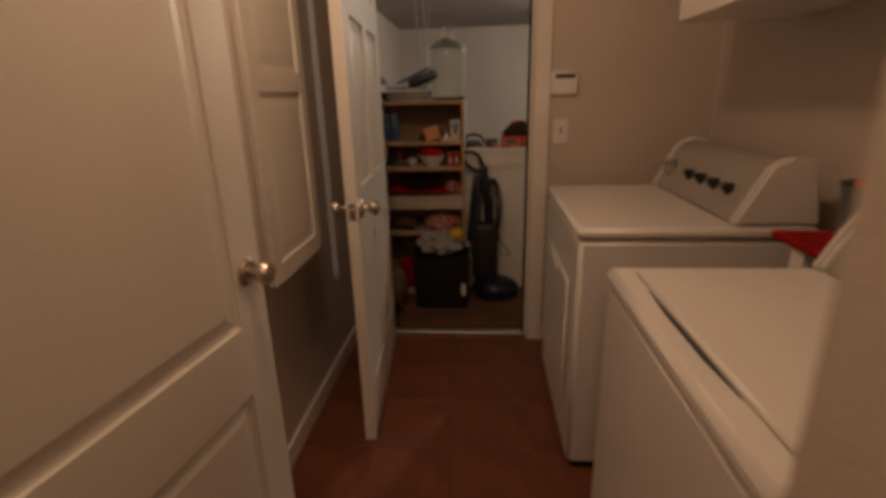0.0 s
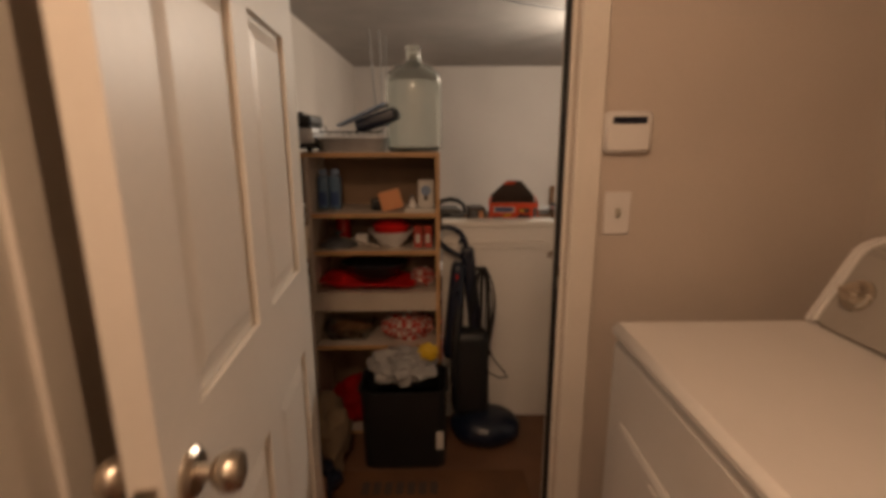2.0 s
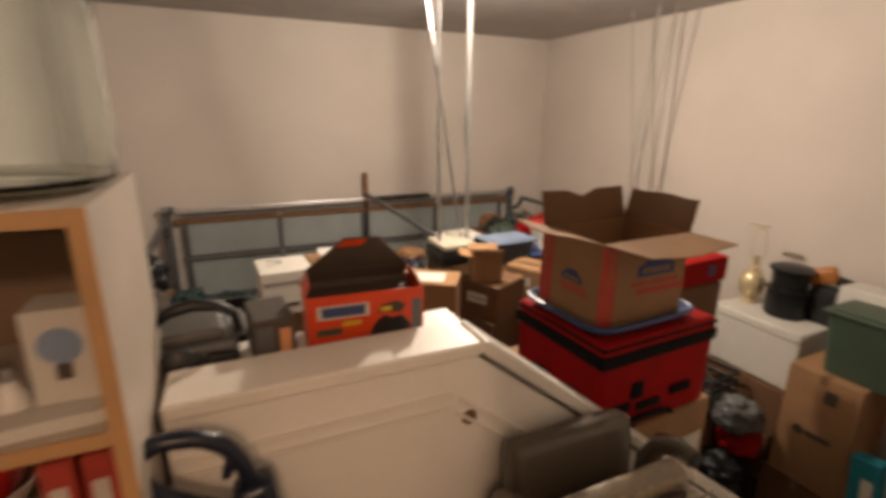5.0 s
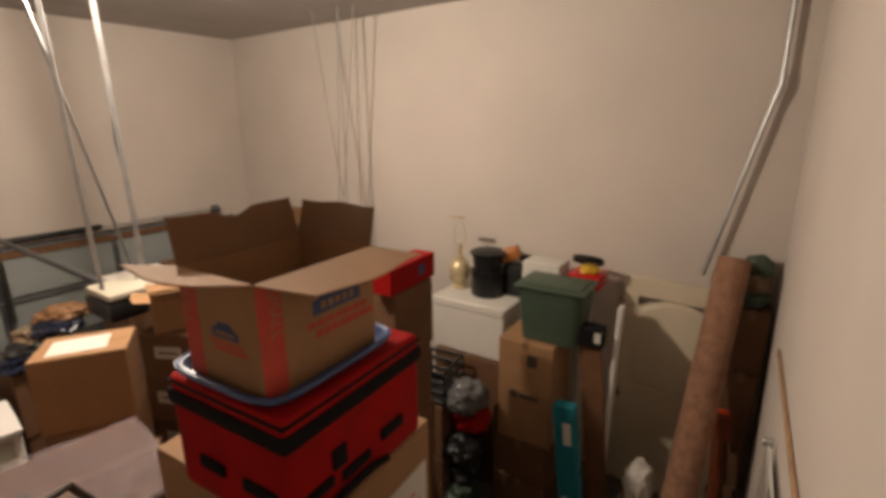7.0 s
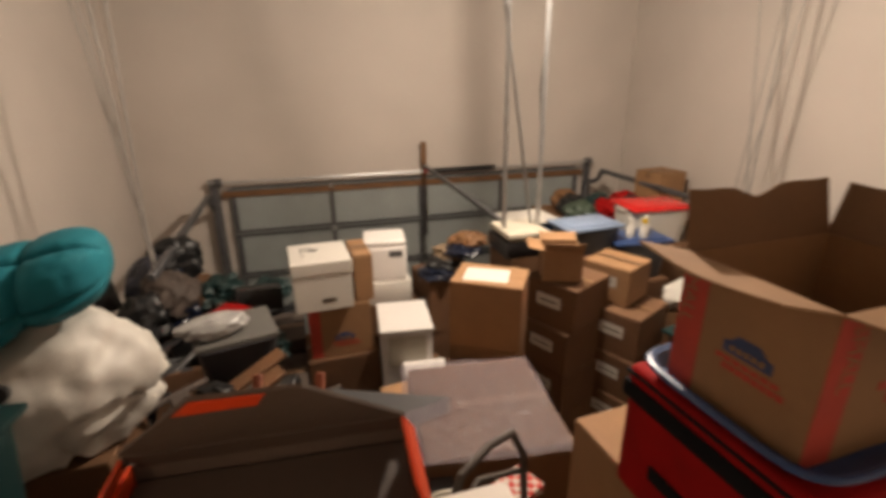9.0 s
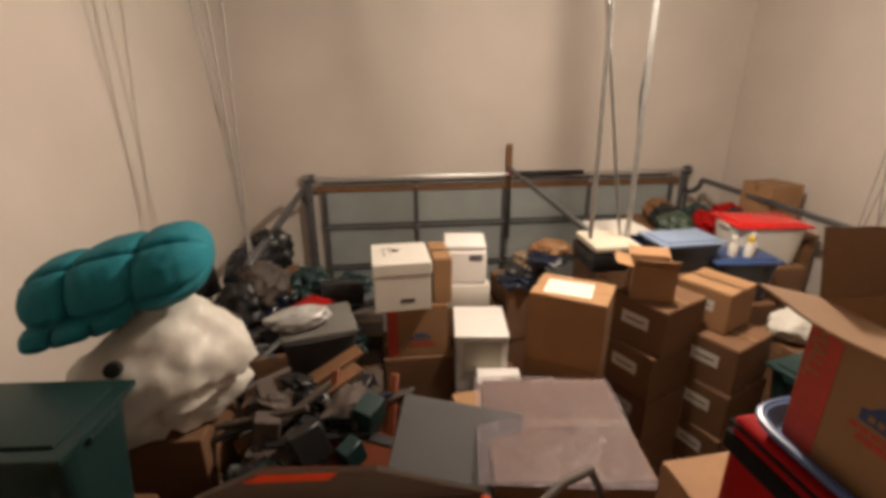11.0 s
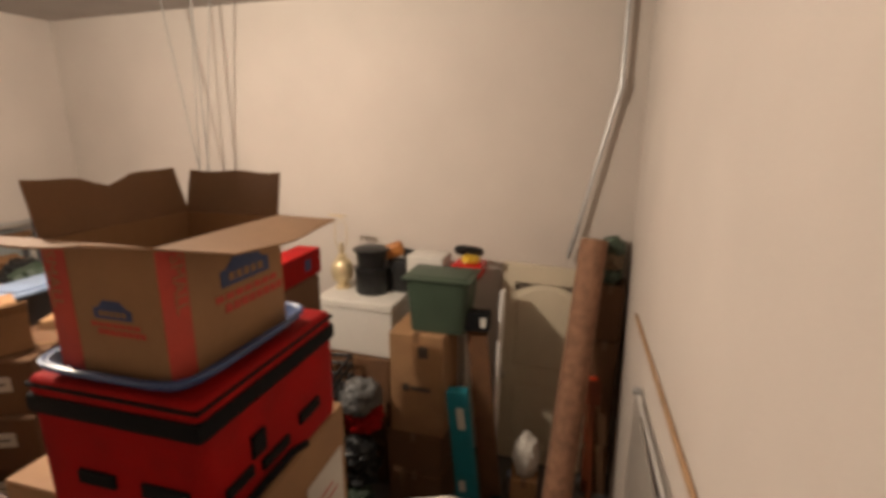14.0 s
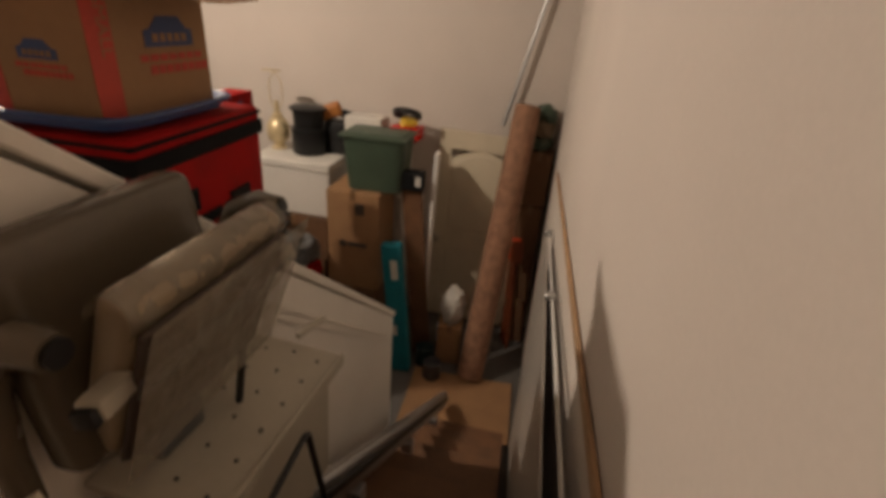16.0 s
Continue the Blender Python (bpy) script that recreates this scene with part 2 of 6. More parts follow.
w = span(bmesh.new(), (GL - 0.12, 2.43, TOP), (GR + 0.12, GB + 0.12, TOP + 0.12))
span(w, (-1.2, -2.7, TOP), (RW + 0.12, 2.43, TOP + 0.12))
setting("ceiling", w, M["ceiling"], "textured white ceiling", "ceiling")
setting("garage_wall_west", span(bmesh.new(), (GL - 0.12, 2.49, PIT), (GL, GB, TOP)), M["wall_white"], "white drywall garage wall", "wall")
setting("garage_wall_east", span(bmesh.new(), (GR, 2.49, PIT), (GR + 0.12, GB, TOP)), M["wall_white"], "white drywall garage wall", "wall")
w = span(bmesh.new(), (GL - 0.12, GB, 0.13), (GR + 0.12, GB + 0.12, TOP))
span(w, (GL - 0.12, GB, PIT), (-0.45, GB + 0.12, 0.13))
span(w, (4.0, GB, PIT), (GR + 0.12, GB + 0.12, 0.13))
setting("garage_wall_north", w, M["wall_white"], "white drywall above the garage door", "wall")
setting("garage_floor", span(bmesh.new(), (GL - 0.12, 2.43, PIT - 0.1), (GR + 0.12, GB + 0.12, PIT)), M["concrete"], "grey concrete garage floor", "floor")
setting("landing", span(bmesh.new(), (GL, 2.491, -0.20), (0.50, 3.46, -0.03)), M["wood_floor"], "worn brown wooden landing", "landing")

# stairs down along the wall
RISE, RUN = 0.179, 0.245
st = bmesh.new()
for k in range(1, 11):
    span(st, (0.50 + RUN * (k - 1), 2.64, -0.03 - RISE * k - 0.03), (0.50 + RUN * k + 0.02, 3.26, -0.03 - RISE * k))
    span(st, (0.50 + RUN * (k - 1), 2.64, -0.03 - RISE * k), (0.50 + RUN * (k - 1) + 0.015, 3.26, -0.03 - RISE * (k - 1) - 0.03))
setting("stairs", st, M["tread"], "brown wooden stairs down to the garage", "stairs")


def glass_material(name, colour, rough):
    m = bpy.data.materials.new(name)
    m.use_nodes = True
    b = m.node_tree.nodes["Principled BSDF"]
    b.inputs["Base Color"].default_value = (*colour, 1)
    b.inputs["Roughness"].default_value = rough
    b.inputs["Transmission Weight"].default_value = 1.0
    b.inputs["IOR"].default_value = 1.45
    return m


M["glass"] = glass_material("clear_glass", (0.93, 0.97, 0.94), 0.02)


def thin_film(name, colour, cover, rough, gloss):
    """A clear sheet: light goes straight through but for a little haze and the gloss of its creases."""
    m = bpy.data.materials.new(name)
    m.use_nodes = True
    n, l = m.node_tree.nodes, m.node_tree.links
    b = n["Principled BSDF"]
    b.inputs["Base Color"].default_value = (*colour, 1)
    b.inputs["Roughness"].default_value = rough
    b.inputs["Specular IOR Level"].default_value = gloss
    tex = n.new("ShaderNodeTexNoise")
    tex.inputs["Scale"].default_value, tex.inputs["Detail"].default_value = 22, 5
    tex.inputs["Distortion"].default_value = 1.2
    l.new(n.new("ShaderNodeTexCoord").outputs["Object"], tex.inputs["Vector"])
    bp = n.new("ShaderNodeBump")
    bp.inputs["Strength"].default_value, bp.inputs["Distance"].default_value = 0.8, 0.02
    l.new(tex.outputs["Fac"], bp.inputs["Height"])
    l.new(bp.outputs["Normal"], b.inputs["Normal"])
    haze = n.new("ShaderNodeMapRange")
    haze.inputs["To Min"].default_value, haze.inputs["To Max"].default_value = cover * 0.5, cover * 1.5
    l.new(tex.outputs["Fac"], haze.inputs["Value"])
    l.new(haze.outputs["Result"], b.inputs["Alpha"])
    return m


M["film_haze"] = thin_film("hazy_plastic_film", (0.24, 0.19, 0.21), 0.24, 0.18, 0.5)
M["wrap"] = thin_film("crinkled_clear_wrap", (0.36, 0.30, 0.22), 0.45, 0.06, 1.0)


def checked(name, one, two, scale):
    m = mat(name, one, 0.85, bump=0.3)
    n, l = m.node_tree.nodes, m.node_tree.links
    c = n.new("ShaderNodeTexChecker")
    c.inputs["Color1"].default_value, c.inputs["Color2"].default_value = (*one, 1), (*two, 1)
    c.inputs["Scale"].default_value = scale
    l.new(n["Texture Coordinate"].outputs["Object"], c.inputs["Vector"])
    l.new(c.outputs["Color"], n["Principled BSDF"].inputs["Base Color"])
    return m


M["check"] = checked("red_check_cloth", (0.42, 0.025, 0.02), (0.5, 0.42, 0.37), 45)

# threshold, casings, baseboards
setting("threshold", span(bmesh.new(), (JL, 2.42, -0.03), (JR, 2.505, 0.012), 0.004), M["pine"], "worn wooden threshold of the garage doorway", "threshold")
setting("threshold_strip", span(bmesh.new(), (JL, 2.45, 0.0125), (JR, 2.495, 0.022), 0.003), M["steel"], "aluminium weather strip on the threshold", "threshold")
t = span(bmesh.new(), (JR + 0.005, 2.412, 0), (JR + 0.08, 2.43, 2.12), 0.004)
setting("trim_1", t, M["trim"], "white door casing", "trim")
t = span(bmesh.new(), (JL - 0.08, 2.412, 0), (JL - 0.005, 2.43, 2.12), 0.004)
setting("trim_2", t, M["trim"], "white door casing", "trim")
t = span(bmesh.new(), (JL - 0.004, 2.412, 2.045), (JR + 0.004, 2.43, 2.12), 0.004)
setting("trim_3", t, M["trim"], "white door head casing", "trim")
t = span(bmesh.new(), (JR - 0.012, 2.431, 0.022), (JR - 0.0005, 2.452, 2.04), 0.002)
span(t, (JR - 0.022, 2.471, 0.022), (JR - 0.0005, 2.489, 2.04), 0.002)
setting("trim_5", t, M["trim"], "white door jamb", "trim")
setting("weather_strip", span(bmesh.new(), (JR - 0.024, 2.4525, 0.022), (JR - 0.0005, 2.4705, 2.04), 0.004), M["black"], "black rubber weather strip in the door jamb", "weather strip")
setting("strike_plate", span(bmesh.new(), (JR - 0.016, 2.434, 0.90), (JR - 0.0125, 2.449, 0.97), 0.001), M["chrome"], "nickel strike plate on the jamb", "strike plate")


def baseboard(name, a, c):
    b = span(bmesh.new(), (a[0], a[1], 0.0), (c[0], c[1], 0.085), 0.003)
    setting(name, b, M["trim"], "white painted baseboard", "baseboard")


baseboard("baseboard_1", (LW, 0.9, 0), (LW + 0.014, 2.41, 0))
baseboard("baseboard_2", (JR + 0.082, 2.416, 0), (RW, 2.43, 0))
baseboard("baseboard_3", (RW - 0.014, 0.22, 0), (RW, 2.41, 0))


# ---- doors ----
def raised_panel(w, h, thick, arch=0.0):
    """A raised door panel: thin rim, sloped border, thicker field, on both faces. Lies in x-z, centred."""
    bm = bmesh.new()

    def loop(inset, y):
        x, z = w / 2 - inset, h / 2 - inset
        pts = [(-x, -z), (x, -z)]
        if arch:
            for k in range(9):
                u = 1 - 2 * k / 8
                pts.append((x * u, z - arch + arch * math.cos(u * math.pi / 2) ** 1.0))
        else:
            pts += [(x, z), (-x, z)]
        return [bm.verts.new((p, y, q)) for p, q in pts]

    for side in (1, -1):
        rings = [loop(0, side * thick * 0.25), loop(0.012, side * thick * 0.25), loop(0.045, side * thick * 0.5)]
        for r0, r1 in zip(rings, rings[1:]):
            for k in range(len(r0)):
                q = (k + 1) % len(r0)
                bm.faces.new((r0[k], r0[q], r1[q], r1[k]))
        bm.faces.new(rings[-1])
        if side == 1:
            first = rings[0]
        else:
            for k in range(len(first)):
                q = (k + 1) % len(first)
                bm.faces.new((first[k], first[q], rings[0][q], rings[0][k]))
    return bm


def knob(parent, x, z, side, y0):
    """A round knob with its rose, sticking out along y."""
    turn = rx(-90 * side)
    k = bmesh.new()
    lathe(k, [(0, 0.0), (0.011, 0.0), (0.011, 0.025), (0.019, 0.030), (0.026, 0.040), (0.027, 0.050), (0.022, 0.060), (0.010, 0.064), (0, 0.065)], (x, y0, z), 20, turn)
    part("knob", k, M["chrome"], parent, "satin nickel door knob")
    r = lathe(bmesh.new(), [(0, 0.0), (0.033, 0.0), (0.033, 0.004), (0.026, 0.010), (0.0, 0.010)], (x, y0, z), 20, turn)
    part("rose", r, M["chrome"], parent, "satin nickel knob rose")


def panel_door(name, m, width, height, thick, columns, rows, label, arch_top=0.0, knob_at=0.06, knob_z=0.935, latch=False, paint="white"):
    """A panelled door; its hinge edge at x = 0, lying in x-z. columns, rows: (from, to) of the panels."""
    d = thing(name, m, label, "door")
    xs = [0.0] + [v for c in columns for v in c] + [width]
    for k in range(0, len(xs), 2):
        part("stile", span(bmesh.new(), (xs[k], -thick / 2, 0.012), (xs[k + 1], thick / 2, height)), M[paint], d, smooth=False)
    zs = [0.012] + [v for r in rows for v in r] + [height]
    for c in columns:
        for k in range(0, len(zs), 2):
            part("rail", span(bmesh.new(), (c[0], -thick / 2, zs[k]), (c[1], thick / 2, zs[k + 1])), M[paint], d, smooth=False)
    for c in columns:
        for k, r in enumerate(rows):
            p = raised_panel(c[1] - c[0], r[1] - r[0], thick * 0.85, arch_top if k == len(rows) - 1 else 0.0)
            bmesh.ops.translate(p, verts=p.verts[:], vec=((c[0] + c[1]) / 2, 0, (r[0] + r[1]) / 2))
            part("panel", p, M[paint], d, smooth=False)
    kx = width - knob_at
    knob(d, kx, knob_z, 1, thick / 2)
    knob(d, kx, knob_z, -1, -thick / 2)
    if latch:
        part("latch_plate", span(bmesh.new(), (width, -0.012, knob_z - 0.028), (width + 0.002, 0.012, knob_z + 0.028)), M["chrome"], d, "nickel latch plate on the edge", False)
        part("latch_bolt", span(bmesh.new(), (width + 0.002, -0.006, knob_z - 0.01), (width + 0.011, 0.006, knob_z + 0.01), 0.002), M["chrome"], d, "nickel latch bolt", False)
    for z in (0.25, 1.05, 1.80):
        part("hinge", tube(bmesh.new(), [(-0.004, thick / 2 + 0.004, z - 0.045), (-0.004, thick / 2 + 0.004, z + 0.045)], 0.006), M["chrome"], d, "nickel hinge barrel")
    return d


panel_door("panel_door", pose(-0.440, 2.408, 0, 0, 0, -85.4), 0.86, 2.02, 0.040, [(0.11, 0.385), (0.475, 0.75)], [(0.22, 0.78), (1.0, 1.56), (1.68, 1.90)],
           "white six-panel door standing open to the laundry", latch=True)
panel_door("panel_door", pose(-0.575, 0.245, 0, 0, 0, 82.6), 0.79, 2.02, 0.035, [(0.10, 0.69)], [(0.22, 0.645), (0.815, 1.86)],
           "white two-panel hall door folded back to the wall", arch_top=0.10, knob_at=0.055)

# wall-hung ironing cabinet
cab = thing("wall_cabinet", pose(LW, 1.29, 0.78), "white panelled ironing-board cabinet hung on the tan wall", "cabinet")
part("body", span(bmesh.new(), (0.001, 0.0, 0.0), (0.085, 0.40, 1.40), 0.003), M["white"], cab, smooth=False)
cd = part("door", span(bmesh.new(), (0.0865, -0.012, -0.012), (0.092, 0.412, 1.41)), M["white"], cab, "white cabinet door", False)
for y0, y1 in ((-0.012, 0.045), (0.355, 0.412)):
    part("stile", span(bmesh.new(), (0.0925, y0, -0.012), (0.110, y1, 1.41), 0.003), M["white"], cd, smooth=False)
for z0, z1 in ((-0.012, 0.05), (0.545, 0.605), (1.33, 1.41)):
    part("rail", span(bmesh.new(), (0.0925, 0.0452, z0), (0.110, 0.3548, z1)), M["white"], cd, smooth=False)
for z0, z1 in ((0.05, 0.545), (0.605, 1.33)):
    p = raised_panel(0.31, z1 - z0, 0.012)
    bmesh.ops.transform(p, matrix=Matrix.Translation((0.0995, 0.20, (z0 + z1) / 2)) @ rz(90), verts=p.verts[:])
    part("panel", p, M["white"], cd, smooth=False)

# ---- laundry machines ----
def machine(name, y0, y1, label, dryer):
    d = thing(name, pose(0.36, y0, 0), label, "dryer" if dryer else "washing machine")
    w = y1 - y0
    part("body", span(bmesh.new(), (0.008, 0.004, 0.03), (0.70, w - 0.004, 0.862), 0.012), M["enamel"], d)
    part("top", span(bmesh.new(), (0.0, 0.0, 0.866), (0.705, w, 0.905), 0.014), M["enamel"], d, "white enamel top")
    part("kick_plate", span(bmesh.new(), (0.03, 0.02, 0.0), (0.66, w - 0.02, 0.029)), M["black"], d, "dark recessed base", False)
    if dryer:
        part("door", span(bmesh.new(), (-0.008, 0.10, 0.20), (0.006, w - 0.10, 0.70), 0.010), M["enamel"], d, "white loading door")
        h = span(bmesh.new(), (-0.016, 0.30, 0.655), (-0.0085, 0.46, 0.685), 0.004)
        part("handle", h, M["enamel"], d, "white recessed door pull")
    else:
        part("lid", span(bmesh.new(), (0.052, 0.05, 0.9055), (0.44, w - 0.05, 0.918), 0.006), M["enamel"], d, "white lid set in the top")
        part("lid_gap", slab(bmesh.new(), [(0.0515, 0.16), (0.0515, w - 0.16), (0.044, w - 0.26), (0.044, 0.26)], 0.0022, Matrix.Translation((0, 0, 0.9052))), M["black"], d, "dark finger gap before the lid", False)
    prof = [(0.455, 0.905), (0.545, 1.085), (0.595, 1.106), (0.66, 1.095), (0.70, 0.905)]
    mm = Matrix.Translation((0, 0.035, 0)) @ Matrix(((1, 0, 0, 0), (0, 0, 1, 0), (0, 1, 0, 0), (0, 0, 0, 1)))
    con = slab(bmesh.new(), prof, w - 0.07, mm)
    bmesh.ops.bevel(con, geom=con.edges[:], offset=0.012, segments=3, affect="EDGES")
    con = part("console", con, M["grey_enamel"], d, "pale grey control console")
    wide = [(0.446, 0.9055), (0.540, 1.090), (0.594, 1.113), (0.668, 1.101), (0.7045, 0.9055)]
    for y0 in (0.012, w - 0.042):
        cap = slab(bmesh.new(), wide, 0.030, Matrix.Translation((0, y0, 0)) @ Matrix(((1, 0, 0, 0), (0, 0, 1, 0), (0, 1, 0, 0), (0, 0, 0, 1))))
        bmesh.ops.bevel(cap, geom=cap.edges[:], offset=0.010, segments=2, affect="EDGES")
        part("end_cap", cap, M["enamel"], con, "white rounded end cap")
    face = Matrix.Translation((0.497, 0, 0.995)) @ ry(-63.4)
    places = ((w - 0.10, 0.036), (w - 0.30, 0.021), (w - 0.40, 0.021), (w - 0.50, 0.021), (w - 0.60, 0.021)) if dryer else ((0.15, 0.036), (0.45, 0.021), (0.55, 0.021))
    for yy, r in places:
        k = lathe(bmesh.new(), [(0, 0), (r, 0), (r * 0.96, 0.006), (r * 0.75, 0.010), (r * 0.62, 0.024), (0, 0.026)], (0, 0, 0), 24)
        cube(k, (r * 0.25, r * 1.3, 0.008), (0, 0, 0.029), None, 0.002)
        bmesh.ops.transform(k, matrix=Matrix.Translation((0, yy, 0)) @ face, verts=k.verts[:])
        part("dial", k, M["chrome"] if r > 0.03 else M["iron"], con, "silver and black control dial")
    return d


M["grey_enamel"] = mat("pale_grey_console", (0.34, 0.31, 0.275), 0.35, var=0.05)
machine("clothes_dryer", 1.435, 2.182, "white clothes dryer with a grey control console", True)
machine("washing_machine", 0.41, 1.10, "white top-loading washing machine with its lid shut", False)

# things wedged between the machines
rk = thing("utility_stand", pose(0.92, 1.27, 0), "red-topped white utility stand between the machines", "stand")
part("post", span(bmesh.new(), (-0.025, -0.025, 0.0), (0.025, 0.025, 0.895), 0.006), M["trim"], rk)
part("shelf", span(bmesh.new(), (-0.04, -0.10, 0.896), (0.12, 0.10, 0.918), 0.006), M["red"], rk, "dark red shelf")
hamper = lathe(bmesh.new(), [(0.0, 0.0), (0.055, 0.0), (0.075, 0.14), (0.08, 0.15), (0.07, 0.145), (0.05, 0.02), (0, 0.02)], sides=28)
single("laundry_basket", hamper, M["grey"], pose(1.04, 1.24, 0.919), "round grey laundry basket on the red stand", "basket")
o = bmesh.new()
bmesh.ops.create_icosphere(o, subdivisions=3, radius=0.055)
for v in o.verts:
    v.co *= 1 + 0.25 * noise.noise(v.co * 14)
single("orange_cloth", o, M["orange"], pose(1.04, 1.24, 1.048), "bunched orange cloth in the grey basket", "cloth")

# wall cabinet over the machines
uc = thing("upper_cabinet", pose(0.76, 0.225, 1.53), "white upper cabinet above the machines", "cabinet")
part("body", span(bmesh.new(), (0.022, 0, 0), (0.388, 1.70, 0.75), 0.002), M["white"], uc, smooth=False)
for k in range(3):
    y0 = 0.005 + k * 0.566
    cdoor = part("door", span(bmesh.new(), (0.014, y0, 0.0), (0.0215, y0 + 0.558, 0.745)), M["white"], uc, smooth=False)
    for q in (y0, y0 + 0.498):
        part("stile", span(bmesh.new(), (0.0, q, 0.0), (0.0138, q + 0.06, 0.745), 0.002), M["white"], cdoor, smooth=False)
    for q in (0.0, 0.685):
        part("rail", span(bmesh.new(), (0.0, y0 + 0.0602, q), (0.0138, y0 + 0.4978, q + 0.06)), M["white"], cdoor, smooth=False)
    p = raised_panel(0.4376, 0.625, 0.010)
    bmesh.ops.transform(p, matrix=Matrix.Translation((0.0085, y0 + 0.279, 0.3725)) @ rz(90), verts=p.verts[:])
    part("panel", p, M["white"], cdoor, smooth=False)

# thermostat panel and switch
ap = thing("alarm_panel", pose(0.455, 2.43, 1.345), "white wall keypad with a small dark display", "keypad")
part("case", span(bmesh.new(), (-0.064, -0.026, -0.055), (0.064, 0, 0.055), 0.010), M["enamel"], ap)
part("display", span(bmesh.new(), (-0.045, -0.0285, 0.022), (0.045, -0.0262, 0.040)), M["navy"], ap, "dark green display strip", False)
sw = thing("light_switch", pose(0.447, 2.43, 1.125), "white toggle light switch plate on the wall", "switch")
part("plate", span(bmesh.new(), (-0.037, -0.007, -0.060), (0.037, 0, 0.060), 0.003), M["enamel"], sw)
part("toggle", cube(bmesh.new(), (0.010, 0.018, 0.022), (0, -0.012, 0.004), rx(25), 0.002), M["cream"], sw, "small toggle lever")

# ---- guard wall and stairlift ----
SLOPE = 0.79
E0, E1 = 0.955, 0.955 - SLOPE * 1.62


def wall_slab(outline, y, thick):
    return slab(bmesh.new(), outline, thick, Matrix.Translation((0, y, 0)) @ rx(90))


gw = wall_slab([(-0.035, -0.2), (-0.035, 0.93), (0.48, 0.93), (2.105, E1 - 0.02), (2.105, -1.05), (0.62, -0.2)], 3.37, 0.10)
setting("guard_wall", gw, M["white"], "white boarded guard wall along the stairs", "guard wall")
c = span(bmesh.new(), (-0.035, 3.262, 0.931), (0.49, 3.376, 0.958), 0.004)
setting("guard_cap_1", c, M["trim"], "white cap along the guard wall", "trim")
ang = math.degrees(math.atan(SLOPE))
ln = math.hypot(1.625, SLOPE * 1.625)
c = cube(bmesh.new(), (ln, 0.114, 0.027), (0.485 + 1.625 / 2 + 0.010, 3.319, 0.944 - SLOPE * 1.625 / 2 + 0.004), ry(ang), 0.004)
setting("guard_cap_2", c, M["trim"], "white sloped cap along the guard wall", "trim")
for n, (dz, wd) in enumerate(((0.075, 0.010), (0.10, 0.006))):
    t = span(bmesh.new(), (-0.03, 3.262, 0.93 - dz), (0.455 - dz * 0.3, 3.27, 0.93 - dz + wd))
    cube(t, (ln - 0.1, 0.008, wd), (0.455 - dz * 0.3 + 1.58 / 2, 3.266, 0.93 - dz + wd / 2 - SLOPE * 1.58 / 2), ry(ang))
    setting("guard_moulding_%d" % (n + 1), t, M["trim"], "thin moulding strip on the guard wall", "trim")
m_ = lathe(bmesh.new(), [(0, 0), (0.016, 0), (0.014, 0.004), (0, 0.004)], (0.47, 3.2695, 0.80), 20, rx(90))
single("wall_plug", m_, M["pine"], Matrix(), "small round tan plug on the guard wall", "plug")
sh = thing("shelf_board", pose(-0.035, 3.372, 0.882), "white shelf board behind the guard wall", "shelf")
part("board", span(bmesh.new(), (0, 0.005, 0), (0.585, 0.185, 0.022), 0.003), M["white"], sh)
for x in (0.08, 0.30, 0.52):
    b = slab(bmesh.new(), [(0, 0), (0.16, 0), (0, -0.18)], 0.02, Matrix.Translation((x, 0.0055, -0.0005)) @ Matrix(((0, 0, 1, 0), (1, 0, 0, 0), (0, 1, 0, 0), (0, 0, 0, 1))))
    part("bracket", b, M["white"], sh, smooth=False)


def cushion(size, at, turn, bulge=0.02, bevel=0.03):
    b = cube(bmesh.new(), size, (0, 0, 0), None, bevel, 4)
    bmesh.ops.subdivide_edges(b, edges=b.edges[:], cuts=1, use_grid_fill=True)
    bmesh.ops.transform(b, matrix=Matrix.Translation(at) @ (turn or Matrix()), verts=b.verts[:])
    return b


